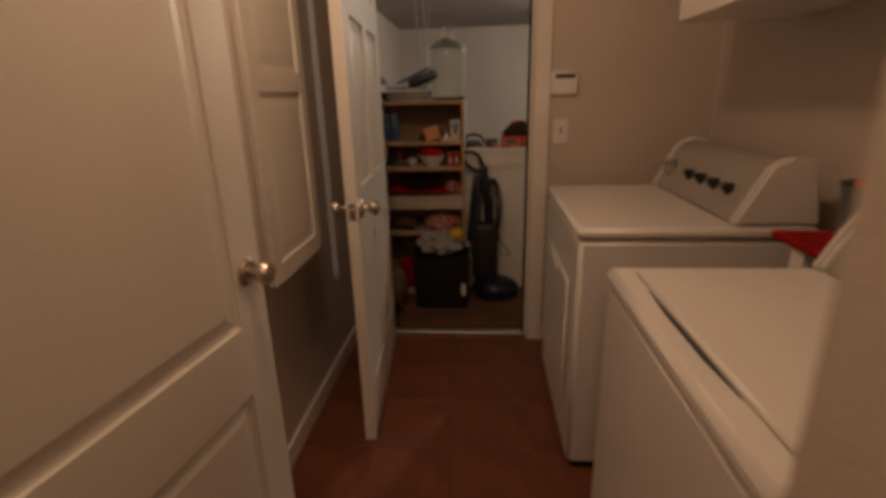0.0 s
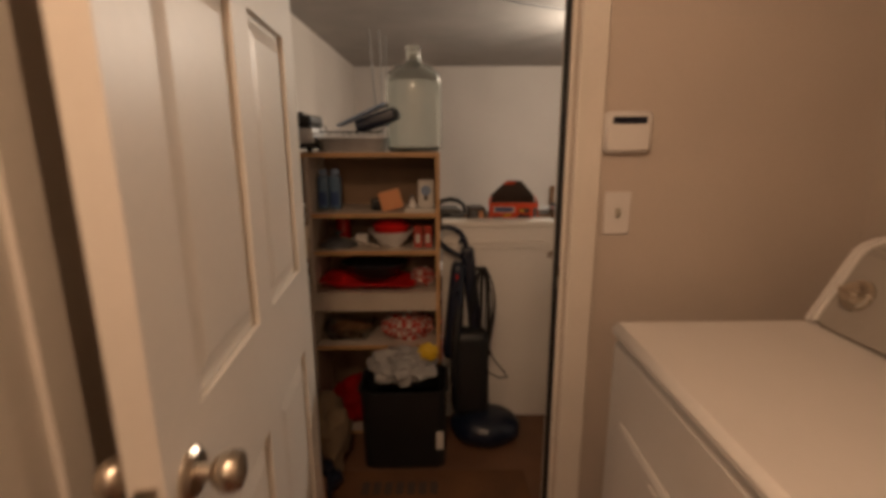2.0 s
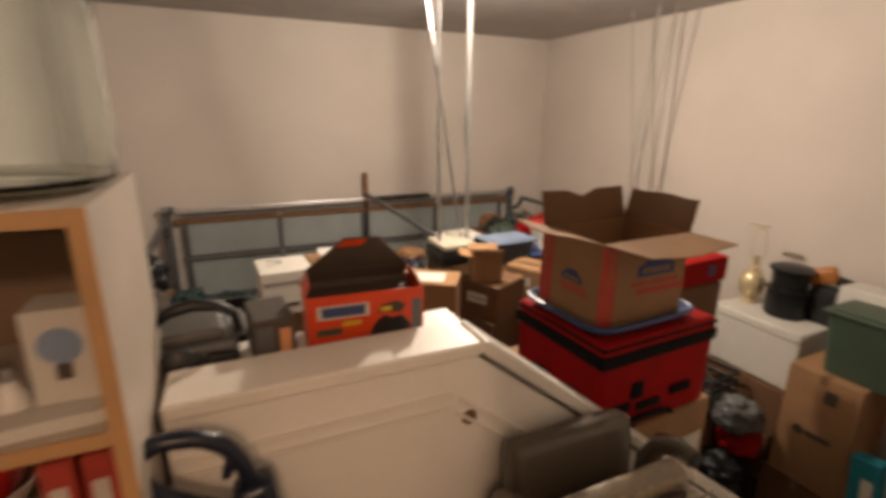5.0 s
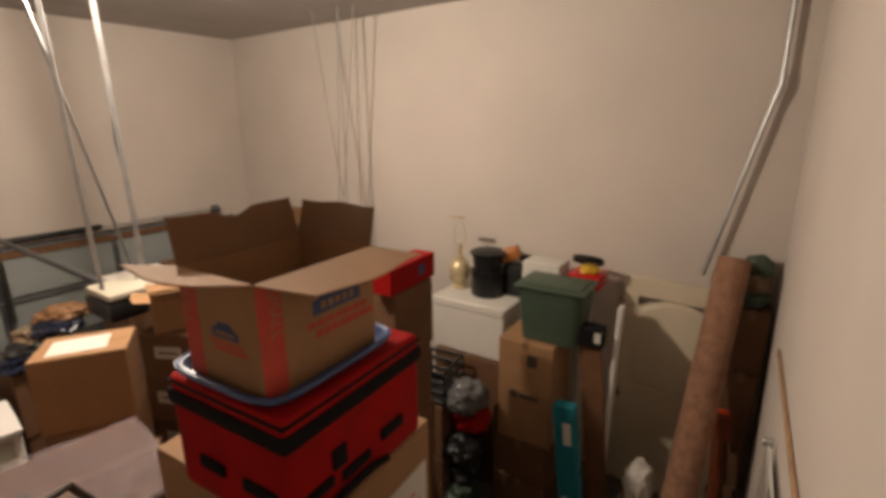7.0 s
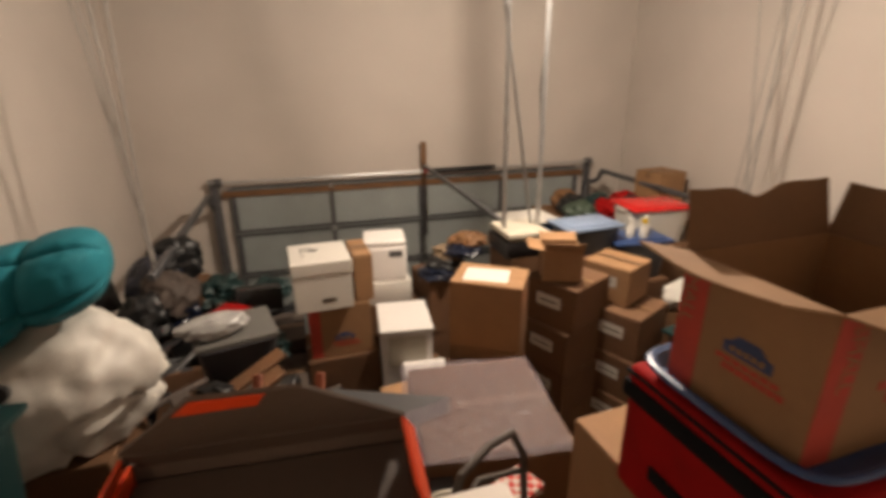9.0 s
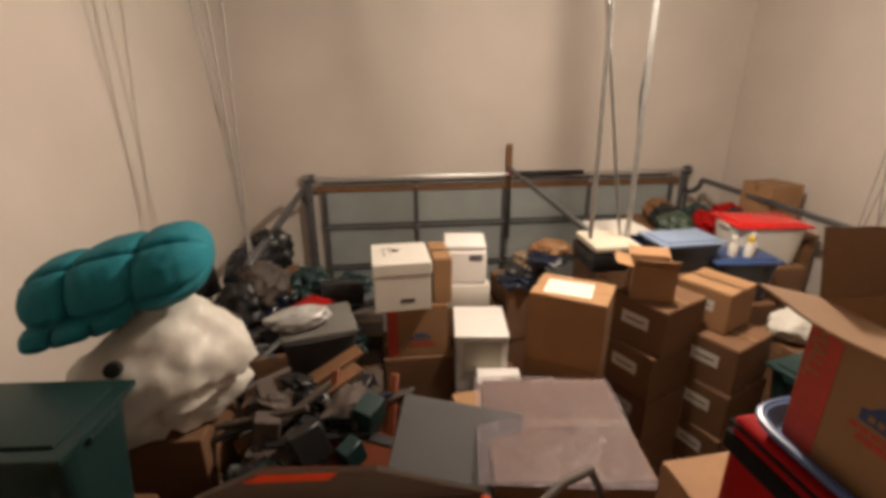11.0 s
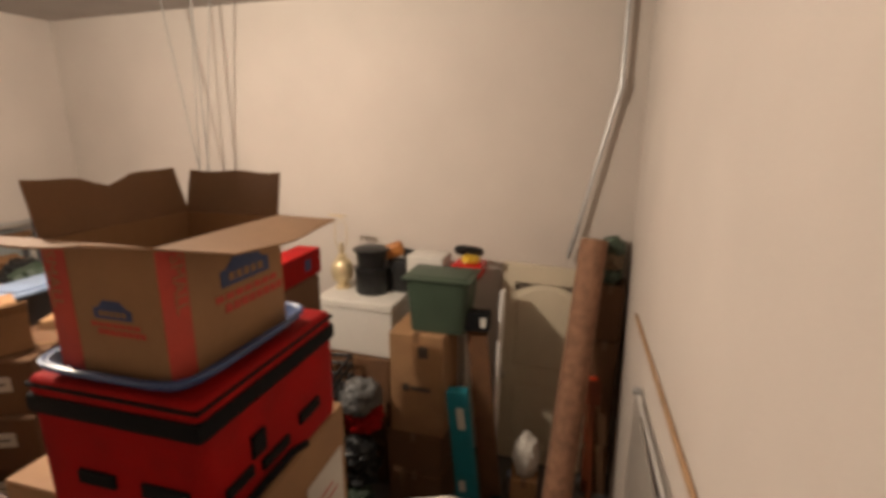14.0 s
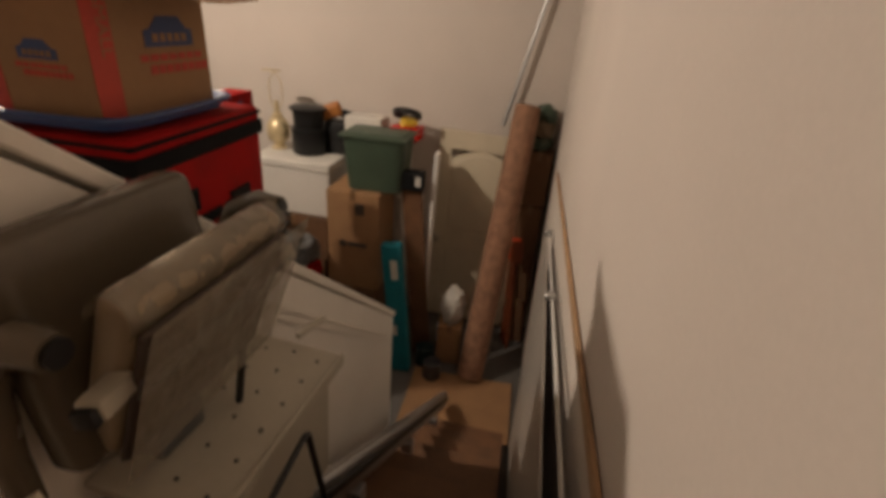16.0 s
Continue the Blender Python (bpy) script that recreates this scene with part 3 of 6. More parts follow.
def stairlift():
    s = thing("stairlift", pose(0.704, 3.12, -0.116), "beige stairlift chair with its seat and arms folded", "stairlift")
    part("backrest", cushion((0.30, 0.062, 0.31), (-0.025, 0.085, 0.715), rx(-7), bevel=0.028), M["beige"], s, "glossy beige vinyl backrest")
    seat = part("seat", cushion((0.30, 0.055, 0.26), (0.008, 0.012, 0.695), rx(20), bevel=0.023), M["beige_lit"], s, "beige seat in clear wrap, folded up")
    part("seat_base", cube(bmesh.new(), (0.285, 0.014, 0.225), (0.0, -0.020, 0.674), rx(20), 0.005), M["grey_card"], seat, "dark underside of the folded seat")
    part("seat_bar", cube(bmesh.new(), (0.28, 0.012, 0.045), (0.0, -0.034, 0.700), rx(20), 0.005), M["grey"], seat, "grey cross bar under the seat")
    w = bmesh.new()
    bmesh.ops.create_grid(w, x_segments=30, y_segments=16, size=0.5)
    for v in w.verts:
        p = v.co.copy()
        v.co = Vector((p.x * 0.325, -0.003 * abs(noise.noise(Vector((p.x * 2 + p.y * 3, p.y * 2, 1)))) - 0.0003 * noise.noise(Vector((p.x * 9 - p.y * 12, p.y * 9, 4))), p.y * 0.27))
    bmesh.ops.solidify(w, geom=w.faces[:], thickness=0.0006)
    bmesh.ops.transform(w, matrix=Matrix.Translation((0.0, -0.050, 0.682)) @ rx(20), verts=w.verts[:])
    part("wrap", w, M["wrap"], seat, "crinkled clear plastic wrap")
    band = bmesh.new()
    rows = []
    for i in range(49):
        x = -0.146 + 0.308 * i / 48
        ring = []
        for k in range(11):
            a = radians(-25 + 23 * k)
            rr = 0.0300 + 0.0035 * noise.noise(Vector((x * 38, k * 0.55, 2))) + 0.0018 * noise.noise(Vector((x * 90, k * 1.7, 7)))
            ring.append(band.verts.new((x, -rr * math.cos(a), rr * math.sin(a))))
        rows.append(ring)
    for r0, r1 in zip(rows, rows[1:]):
        for k in range(10):
            band.faces.new((r0[k], r0[k + 1], r1[k + 1], r1[k]))
    bmesh.ops.transform(band, matrix=Matrix.Translation((0, 0.012, 0.695)) @ rx(20) @ Matrix.Translation((0, 0, 0.1035)), verts=band.verts[:])
    part("wrap", band, M["wrap"], seat, "shiny crinkled wrap over the seat edge")
    for x in (-0.235,):
        part("guard_tube", tube(bmesh.new(), [(x, 0.03, 0.62), (x - 0.006, -0.01, 0.55), (x + 0.004, -0.04, 0.47), (x + 0.05, -0.075, 0.425)], 0.009, 8), M["cream"], s, "thin cream bent tube")
    for x in (-0.192, 0.222):
        a = tube(bmesh.new(), [(x, 0.115, 0.52), (x, 0.12, 0.60), (x, 0.11, 0.70), (x, 0.075, 0.768), (x, 0.03, 0.788), (x, -0.008, 0.785)], [0.018, 0.020, 0.023, 0.024, 0.024, 0.021], 14)
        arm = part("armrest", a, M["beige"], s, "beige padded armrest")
        part("cap", tube(bmesh.new(), [(x, -0.007, 0.785), (x, -0.014, 0.785)], 0.016, 16), M["black"], arm, "black round end cap")
        part("control", cube(bmesh.new(), (0.055, 0.032, 0.026), (x * 0.86, -0.022, 0.712), rx(-10) @ rz(10), 0.006, 2), M["cream"], arm, "cream control box")
        part("switch", cube(bmesh.new(), (0.012, 0.026, 0.022), (x * 0.86 - 0.032, -0.027, 0.710), rx(-10) @ rz(10), 0.004, 2), M["black"], arm, "black rocker switch")
    part("carriage", cube(bmesh.new(), (0.36, 0.13, 0.36), (0.06, 0.065, 0.215), None, 0.03, 3), M["cream"], s, "cream plastic drive cover")
    part("post", cube(bmesh.new(), (0.10, 0.05, 0.30), (0.0, 0.085, 0.46), None, 0.01, 2), M["grey"], s, "grey seat post")
    face = Matrix.Translation((0.095, 0.030, 0.435)) @ ry(4) @ rx(3)
    ft = cube(bmesh.new(), (0.43, 0.21, 0.016), (0, 0, 0), None, 0.006, 2)
    bmesh.ops.transform(ft, matrix=face, verts=ft.verts[:])
    foot = part("footrest", ft, M["cream"], s, "cream footrest plate with dark drain holes")
    for i in range(6):
        for j in range(3):
            h = lathe(bmesh.new(), [(0, 0), (0.004, 0), (0.004, 0.001), (0, 0.001)], face @ Vector((-0.18 + 0.07 * i + 0.012 * (j % 2), -0.07 + 0.06 * j, 0.0081)), 10, ry(4) @ rx(3))
            part("hole", h, M["black"], foot)
    part("lip", cube(bmesh.new(), (0.43, 0.008, 0.03), (0.095, -0.078, 0.428), ry(4), 0.003), M["cream"], foot, "turned-down front lip")
    part("strut", tube(bmesh.new(), [(0.12, 0.02, 0.58), (0.10, 0.03, 0.45)], 0.007, 8), M["black"], s, "black folding strut")
    part("apron", cube(bmesh.new(), (0.40, 0.012, 0.30), (0.09, -0.045, 0.265), ry(4), 0.006), M["cream"], s, "cream front apron")
    part("handle_bar", cube(bmesh.new(), (0.13, 0.012, 0.014), (0.36, 0.02, 0.44), ry(14), 0.004), M["cream"], s, "short cream release bar")
    v = tube(bmesh.new(), [(-0.16, -0.115, 0.40), (0.062, -0.118, 0.446), (0.072, -0.118, 0.440), (0.15, -0.118, 0.08)], 0.006, 8)
    part("guide_bar", v, M["black"], s, "bent black guide bar")
    return s


stairlift()
rl = thing("stairlift_rail", pose(0.2, 3.16, 0), "grey aluminium stairlift rail along the stairs", "rail")
L = math.hypot(2.75, 2.75 * 0.731)
part("beam", cube(bmesh.new(), (L, 0.05, 0.12), (0.30 + 1.375, 0.0, 0.14 - 0.731 * 1.375), ry(36.2), 0.01), M["steel"], rl, "grey aluminium beam")
part("track", cube(bmesh.new(), (L, 0.012, 0.03), (0.30 + 1.375, -0.033, 0.155 - 0.731 * 1.375), ry(36.2), 0.003), M["black"], rl, "black toothed track")
for k in (1, 4, 7, 10):
    x, z = 0.3 + RUN * (k - 0.5), -0.03 - RISE * k
    part("foot", span(bmesh.new(), (x - 0.03, -0.03, z), (x + 0.03, 0.03, z + 0.16), 0.004), M["steel"], rl)

# boards leaning along the stair wall
def sloped(x0, z0, x1, z1, y0, y1, wide, thick):
    """A straight bar between two points, its height wide and its depth thick."""
    d = Vector((x1 - x0, y1 - y0, z1 - z0))
    b = cube(bmesh.new(), (d.length, thick, wide), (0, 0, 0), None, 0.003)
    m = Matrix.Translation(((x0 + x1) / 2, (y0 + y1) / 2, (z0 + z1) / 2)) @ rz(math.degrees(math.atan2(d.y, d.x))) @ ry(-math.degrees(math.atan2(d.z, math.hypot(d.x, d.y))))
    bmesh.ops.transform(b, matrix=m, verts=b.verts[:])
    return b


h = thing("wooden_rail", Matrix(), "long unfinished wooden board fixed along the stair wall", "rail")
part("board", sloped(0.52, 0.315, 3.70, 0.02, 2.503, 2.564, 0.036, 0.012), M["bare_pine"], h)
fr = thing("bed_rail", Matrix(), "long white metal bed rail leaning on the stair wall", "rail")
part("top_bar", sloped(0.56, 0.205, 3.03, -0.175, 2.536, 2.572, 0.020, 0.010), M["enamel"], fr)
part("panel", slab(bmesh.new(), [(0.52, -0.20), (0.52, 0.19), (3.02, -0.19), (3.02, -1.99), (2.95, -1.9)], 0.006, Matrix.Translation((0, 2.584, 0)) @ rx(90)), M["grey_enamel"], fr, "pale grey panel", False)
part("stop", span(bmesh.new(), (2.97, 2.556, -0.165), (3.01, 2.60, -0.135), 0.003), M["steel"], fr)
part("stop", span(bmesh.new(), (1.93, 2.545, -0.005), (1.97, 2.59, 0.02), 0.003), M["steel"], fr)


# ---- bookcase on the landing ----
def blob(size, seed, amp=0.25, freq=2.0, sub=4, flat=0.0):
    """A soft, crumpled body of the given size, standing on z = 0."""
    b = bmesh.new()
    bmesh.ops.create_icosphere(b, subdivisions=sub, radius=1.0)
    off = Vector((seed * 3.7, seed * 1.9, seed * 5.3))
    for v in b.verts:
        n = noise.fractal(v.co * freq + off, 1.0, 2.0, 4)
        v.co *= 1 + amp * n
        v.co.z = max(v.co.z, -0.75 + flat)
    lo = min(v.co.z for v in b.verts)
    hi = max(v.co.z for v in b.verts)
    for v in b.verts:
        v.co = Vector((v.co.x * size[0] / 2, v.co.y * size[1] / 2, (v.co.z - lo) / (hi - lo) * size[2]))
    return b


BX0, BX1, BY0, BY1, BZ = -0.985, -0.045, 3.13, 3.44, -0.03
bc = thing("bookcase", pose(BX0, BY0, BZ), "pale maple bookcase crowded with kitchen things", "bookcase")
BW = BX1 - BX0
for x0, x1 in ((0.0, 0.018), (BW - 0.018, BW)):
    part("side", span(bmesh.new(), (x0, 0, 0), (x1, 0.31, 1.305)), [M["shelf"]], bc, smooth=False)
    part("edge_band", span(bmesh.new(), (x0, -0.0025, 0), (x1, -0.0002, 1.305)), M["maple"], bc, "maple edge band", False)
part("back", span(bmesh.new(), (0.0182, 0.302, 0.03), (BW - 0.0182, 0.3098, 1.285)), M["shelf_back"], bc, smooth=False)


def board(x0, x1, z0, z1, name="shelf"):
    part(name, span(bmesh.new(), (x0, 0.002, z0), (x1, 0.3015, z1)), M["shelf"], bc, smooth=False)
    part("edge_band", span(bmesh.new(), (x0, -0.0025, z0), (x1, 0.0018, z1)), M["maple"] if z1 - z0 < 0.05 else M["shelf"], bc, "maple edge band", False)


board(0.0183, BW - 0.0183, 1.286, 1.304, "top")
board(0.0183, BW - 0.0183, 0.612, 0.695, "counter")
UD = 0.375
board(UD, UD + 0.018, 0.6955, 1.2855, "divider")
board(UD - 0.012, UD + 0.006, 0.012, 0.6115, "divider")
board(UD + 0.0185, BW - 0.0185, 1.032, 1.050)
board(UD + 0.0185, BW - 0.0185, 0.868, 0.886)
board(0.0185, UD - 0.0005, 0.868, 0.886)
board(UD + 0.0065, BW - 0.0185, 0.428, 0.446)
board(0.0185, UD - 0.0125, 0.300, 0.318)
board(0.0185, BW - 0.0185, 0.0, 0.0115)
S2, S3, SC, S4, STOP = 1.050 + BZ, 0.886 + BZ, 0.695 + BZ, 0.446 + BZ, 1.304 + BZ

# on top: buffet server, roasting pan, glass jug
bs = thing("buffet_server", pose(-0.79, 3.27, STOP), "stainless buffet server with black lids on the bookcase", "food warmer")
part("tray", cube(bmesh.new(), (0.46, 0.25, 0.015), (0, 0, 0.022), None, 0.006), M["black"], bs, "black base tray")
part("housing", cube(bmesh.new(), (0.44, 0.23, 0.075), (0, 0, 0.067), None, 0.015, 3), M["steel"], bs, "brushed steel housing")
for x in (-0.145, 0.0, 0.145):
    lid = part("lid", cube(bmesh.new(), (0.138, 0.22, 0.05), (x, 0, 0.130), None, 0.018, 3), M["black"], bs, "black lid")
    part("lid_knob", lathe(bmesh.new(), [(0, 0), (0.012, 0), (0.016, 0.012), (0, 0.016)], (x, 0, 0.155), 12), M["black"], lid)
part("dial", lathe(bmesh.new(), [(0, 0), (0.018, 0), (0.016, 0.014), (0, 0.015)], (0.145, -0.1155, 0.065), 18, rx(90)), M["black"], bs, "black control dial")
for x in (-0.2, 0.2):
    for y in (-0.1, 0.1):
        part("foot", lathe(bmesh.new(), [(0, 0), (0.012, 0), (0.012, 0.0145), (0, 0.0145)], (x, y, 0), 10), M["black"], bs)


def pan_shell(w, d, h, t, flare):
    b = bmesh.new()
    rings = []
    for (ww, dd, z) in ((w - flare, d - flare, 0), (w, d, h), (w + 0.02, d + 0.02, h), (w + 0.02, d + 0.02, h + 0.004), (w - 2 * t, d - 2 * t, h + 0.004), (w - flare - 2 * t, d - flare - 2 * t, t)):
        ring = []
        for k in range(24):
            a = 2 * math.pi * (k + 0.5) / 24
            c, s = math.cos(a), math.sin(a)
            e = 0.3
            ring.append(b.verts.new((ww / 2 * math.copysign(abs(c) ** e, c), dd / 2 * math.copysign(abs(s) ** e, s), z)))
        rings.append(ring)
    for r0, r1 in zip(rings, rings[1:]):
        for k in range(24):
            q = (k + 1) % 24
            b.faces.new((r0[k], r0[q], r1[q], r1[k]))
    b.faces.new(rings[0][::-1])
    b.faces.new(rings[-1])
    return b


rp = thing("roasting_pan", pose(-0.42, 3.26, STOP), "steel roasting pan with a wire rack and blue pad", "pan")
part("pan", pan_shell(0.30, 0.20, 0.058, 0.003, 0.03), M["steel"], rp)
rack = part("rack", tube(bmesh.new(), [(-0.13, -0.085, 0.085), (0.13, -0.085, 0.085), (0.13, 0.085, 0.085), (-0.13, 0.085, 0.085)], 0.0025, 6, True), M["iron"], rp, "dark wire rack")
for k in range(9):
    part("rod", tube(bmesh.new(), [(-0.12 + 0.03 * k, -0.085, 0.083), (-0.12 + 0.03 * k, -0.07, 0.070), (-0.12 + 0.03 * k, 0.07, 0.070), (-0.12 + 0.03 * k, 0.085, 0.083)], 0.0018, 6), M["iron"], rack)
for x in (-0.127, 0.127):
    part("rack_handle", tube(bmesh.new(), [(x, -0.05, 0.085), (x * 1.02, -0.045, 0.112), (x * 1.02, 0.045, 0.112), (x, 0.05, 0.085)], 0.0022, 6), M["iron"], rack)
pad = thing("blue_pad", pose(-0.33, 3.25, STOP + 0.088) , "blue and black scrub pad laid across the rack", "pad")
pd = cube(bmesh.new(), (0.19, 0.13, 0.055), (0, 0, 0), None, 0.020, 3)
bmesh.ops.subdivide_edges(pd, edges=pd.edges[:], cuts=2, use_grid_fill=True)
for v in pd.verts:
    v.co += 0.006 * noise.noise_vector(v.co * 30)
bmesh.ops.transform(pd, matrix=Matrix.Translation((0.02, 0, 0.045)) @ ry(-18), verts=pd.verts[:])
part("pad", pd, M["navy"], pad, "lumpy dark blue bristles")
part("face", cube(bmesh.new(), (0.225, 0.105, 0.012), (-0.045, -0.004, 0.068), ry(-24), 0.004), M["skyblue"], pad, "pale blue face")
jug = lathe(bmesh.new(), [(0, 0.006), (0.10, 0.0), (0.117, 0.012), (0.122, 0.05), (0.122, 0.28), (0.112, 0.325), (0.075, 0.355), (0.034, 0.372), (0.028, 0.39), (0.028, 0.42), (0.033, 0.424), (0.033, 0.434), (0.027, 0.436),
                        (0.023, 0.42), (0.024, 0.388), (0.032, 0.366), (0.073, 0.348), (0.108, 0.32), (0.117, 0.28), (0.117, 0.05), (0.112, 0.018), (0.098, 0.009), (0, 0.014)], sides=40)
single("glass_jug", jug, M["glass"], pose(-0.155, 3.275, STOP + 0.0005), "large clear glass carboy on the bookcase", "jug")

# left column of the bookcase
hh = thing("hard_hat", pose(-0.785, 3.27, S3 + 0.176), "white hard hat with faint red lettering", "hard hat")
prof = [(0.125, 0.0), (0.132, 0.004), (0.110, 0.015), (0.106, 0.05), (0.092, 0.10), (0.060, 0.132), (0.0, 0.145)]
hat = lathe(bmesh.new(), prof, sides=32)
for v in hat.verts:
    v.co.y *= 1.12
part("shell", hat, M["enamel"], hh)
part("ridge", tube(bmesh.new(), [(0, -0.11, 0.06), (0, -0.075, 0.122), (0, 0, 0.146), (0, 0.075, 0.122), (0, 0.11, 0.06)], 0.008, 8), M["enamel"], hh)
for k, (wd, z) in enumerate(((0.045, 0.075), (0.075, 0.058))):
    g = bmesh.new()
    for j in range(5):
        a = radians(-90 + (j - 2) * wd * 100 + 6)
        r = 0.1075 - 0.10 * max(0, z - 0.058)
        cube(g, (wd / 6, 0.002, 0.008), (r * math.cos(a), r * 1.12 * math.sin(a), z), rz(math.degrees(a) + 90))
    part("lettering", g, M["red_ink"], hh, "red lettering bars")
wb = thing("wire_basket", pose(-0.785, 3.265, S3), "white wire basket on the shelf", "basket")
for z in (0.004, 0.06, 0.12, 0.172):
    part("rim", tube(bmesh.new(), [(-0.12, -0.11, z), (0.13, -0.11, z), (0.13, 0.12, z), (-0.12, 0.12, z)], 0.0022, 6, True), M["chrome"], wb)
for k in range(13):
    x = -0.12 + 0.0208 * k
    part("wire", tube(bmesh.new(), [(x, 0.12, 0.172), (x, 0.12, 0.004), (x, -0.11, 0.004), (x, -0.11, 0.172)], 0.0015, 5), M["chrome"], wb)
single("glass_bowl", lathe(bmesh.new(), [(0, 0), (0.04, 0), (0.06, 0.05), (0.062, 0.05), (0.057, 0.048), (0.038, 0.006), (0, 0.006)], sides=28), M["glass"], pose(-0.77, 3.27, S3 + 0.0065), "small clear glass bowl in the wire basket", "bowl")


def skillet(m, r, h, label, handle=0.14, colour="iron"):
    s = thing("frying_pan", m, label, "pan", "pans on the bookcase")
    part("pan", lathe(bmesh.new(), [(0, 0), (r * 0.8, 0), (r, h), (r + 0.004, h), (r + 0.001, h - 0.003), (r * 0.79, 0.004), (0, 0.004)], sides=32), M[colour], s)
    part("handle", tube(bmesh.new(), [(-r * 0.96, 0, h * 0.8), (-r - handle * 0.4, 0, h + 0.012), (-r - handle, 0, h + 0.015)], [0.008, 0.010, 0.011], 10), M["black"], s, "black handle")
    return s


skillet(pose(-0.79, 3.275, SC, 0, 0, 60), 0.115, 0.05, "black frying pan on the counter shelf", 0.09)
skillet(pose(-0.77, 3.28, SC + 0.052, 0, 0, 70), 0.12, 0.055, "dark saucepan nested in the frying pan", 0.08, "dark_steel")

# middle shelf, top row
for k, x in enumerate((-0.565, -0.512)):
    b = thing("blue_bottle", pose(x, 3.27, S2), "tall pale blue plastic bottle on the shelf", "bottle", "blue bottles")
    part("bottle", cube(bmesh.new(), (0.050, 0.06, 0.15), (0, 0, 0.075), None, 0.014, 3), M["bottle_blue"], b)
    part("label", cube(bmesh.new(), (0.036, 0.002, 0.06), (0, -0.0305, 0.05), None, 0.0008), M["blue"], b, "blue printed label", False)
    part("cap", cube(bmesh.new(), (0.034, 0.036, 0.03), (0, 0, 0.1652), None, 0.008, 2), M["skyblue"], b, "pale blue cap")
single("black_case", cube(bmesh.new(), (0.075, 0.06, 0.05), (0, 0, 0.025), None, 0.012, 2), M["black"], pose(-0.315, 3.25, S2, 0, 0, 15), "small black camera case on the shelf", "case")
single("peach_card", cube(bmesh.new(), (0.095, 0.004, 0.085), (0, 0, 0.050), ry(-14), 0.001), M["peach"], pose(-0.258, 3.19, S2, 6, 0, 0), "peach-coloured card leaning on the case", "card")
lb = thing("light_bulb", pose(-0.165, 3.20, S2 + 0.022), "white round light bulb lying on the shelf", "bulb")
part("globe", lathe(bmesh.new(), [(0, 0), (0.012, 0.001), (0.020, 0.010), (0.021, 0.021), (0.016, 0.034), (0.010, 0.044), (0.009, 0.050), (0, 0.050)], (0, 0, -0.0215), 20), M["enamel"], lb)
part("screw_base", lathe(bmesh.new(), [(0.009, 0), (0.009, 0.016), (0.004, 0.019), (0, 0.019)], (0, 0, 0.0287), 14), M["steel"], lb, "metal screw base")
bb = thing("bulb_box", pose(-0.105, 3.21, S2 + 0.019), "white light-bulb box with a bulb drawing", "box")
part("box", cube(bmesh.new(), (0.065, 0.06, 0.115), (0, 0, 0.0575), None, 0.001), M["paper"], bb, smooth=False)
part("drawing", lathe(bmesh.new(), [(0, 0), (0.022, 0), (0.022, 0.0008), (0, 0.0008)], (0, -0.0302, 0.072), 24, rx(90)), M["skyblue"], bb, "printed pale violet bulb")
part("drawing", span(bmesh.new(), (-0.008, -0.0309, 0.030), (0.008, -0.0302, 0.050)), M["dark_ink"], bb, smooth=False)
single("white_booklet", cube(bmesh.new(), (0.13, 0.09, 0.018), (0, 0, 0.009), None, 0.002), M["paper"], pose(-0.135, 3.19, S2, 0, 0, 4), "thin white boxed booklet on the shelf", "booklet")

# second row
gl = thing("pan_cover", pose(-0.50, 3.22, S3), "domed glass pan lid with a steel rim", "pan cover")
part("dome", lathe(bmesh.new(), [(0.088, 0.004), (0.075, 0.022), (0.045, 0.038), (0, 0.044), (0, 0.040), (0.045, 0.034), (0.073, 0.018), (0.085, 0.003)], sides=36), M["dark_steel"], gl)
part("rim", lathe(bmesh.new(), [(0.083, 0), (0.092, 0), (0.092, 0.007), (0.083, 0.007), (0.083, 0)], sides=36), M["chrome"], gl, "bright steel rim")
part("lid_knob", lathe(bmesh.new(), [(0, 0), (0.008, 0), (0.008, 0.012), (0.017, 0.018), (0.015, 0.028), (0, 0.030)], (0, 0, 0.043), 16), M["black"], gl, "black lid knob")
single("red_can", lathe(bmesh.new(), [(0, 0), (0.034, 0), (0.034, 0.10), (0.031, 0.104), (0, 0.104)], sides=24), M["red_plastic"], pose(-0.505, 3.37, S3), "red food can on the shelf", "can")
single("white_tub", cube(bmesh.new(), (0.055, 0.05, 0.045), (0, 0, 0.0225), None, 0.006, 2), M["enamel"], pose(-0.405, 3.29, S3), "small white plastic tub on the shelf", "tub")
ladle = tube(bmesh.new(), [(-0.10, 0.02, 0.045), (0.0, 0.0, 0.024), (0.07, -0.01, 0.008)], 0.004, 8)
cube(ladle, (0.045, 0.028, 0.006), (0.09, -0.012, 0.006), None, 0.002)
single("steel_spatula", ladle, M["chrome"], pose(-0.385, 3.185, S3), "steel spatula lying on the shelf", "spatula")
bw = lathe(bmesh.new(), [(0, 0), (0.045, 0), (0.05, 0.006), (0.085, 0.045), (0.103, 0.075), (0.106, 0.075), (0.10, 0.070), (0.08, 0.042), (0.045, 0.010), (0, 0.010)], sides=36)
single("white_bowl", bw, M["enamel"], pose(-0.265, 3.245, S3), "white bowl with a red bowl nested in it", "bowl")
bw = lathe(bmesh.new(), [(0, 0), (0.04, 0.002), (0.075, 0.045), (0.085, 0.085), (0.05, 0.110), (0, 0.118)], sides=36)
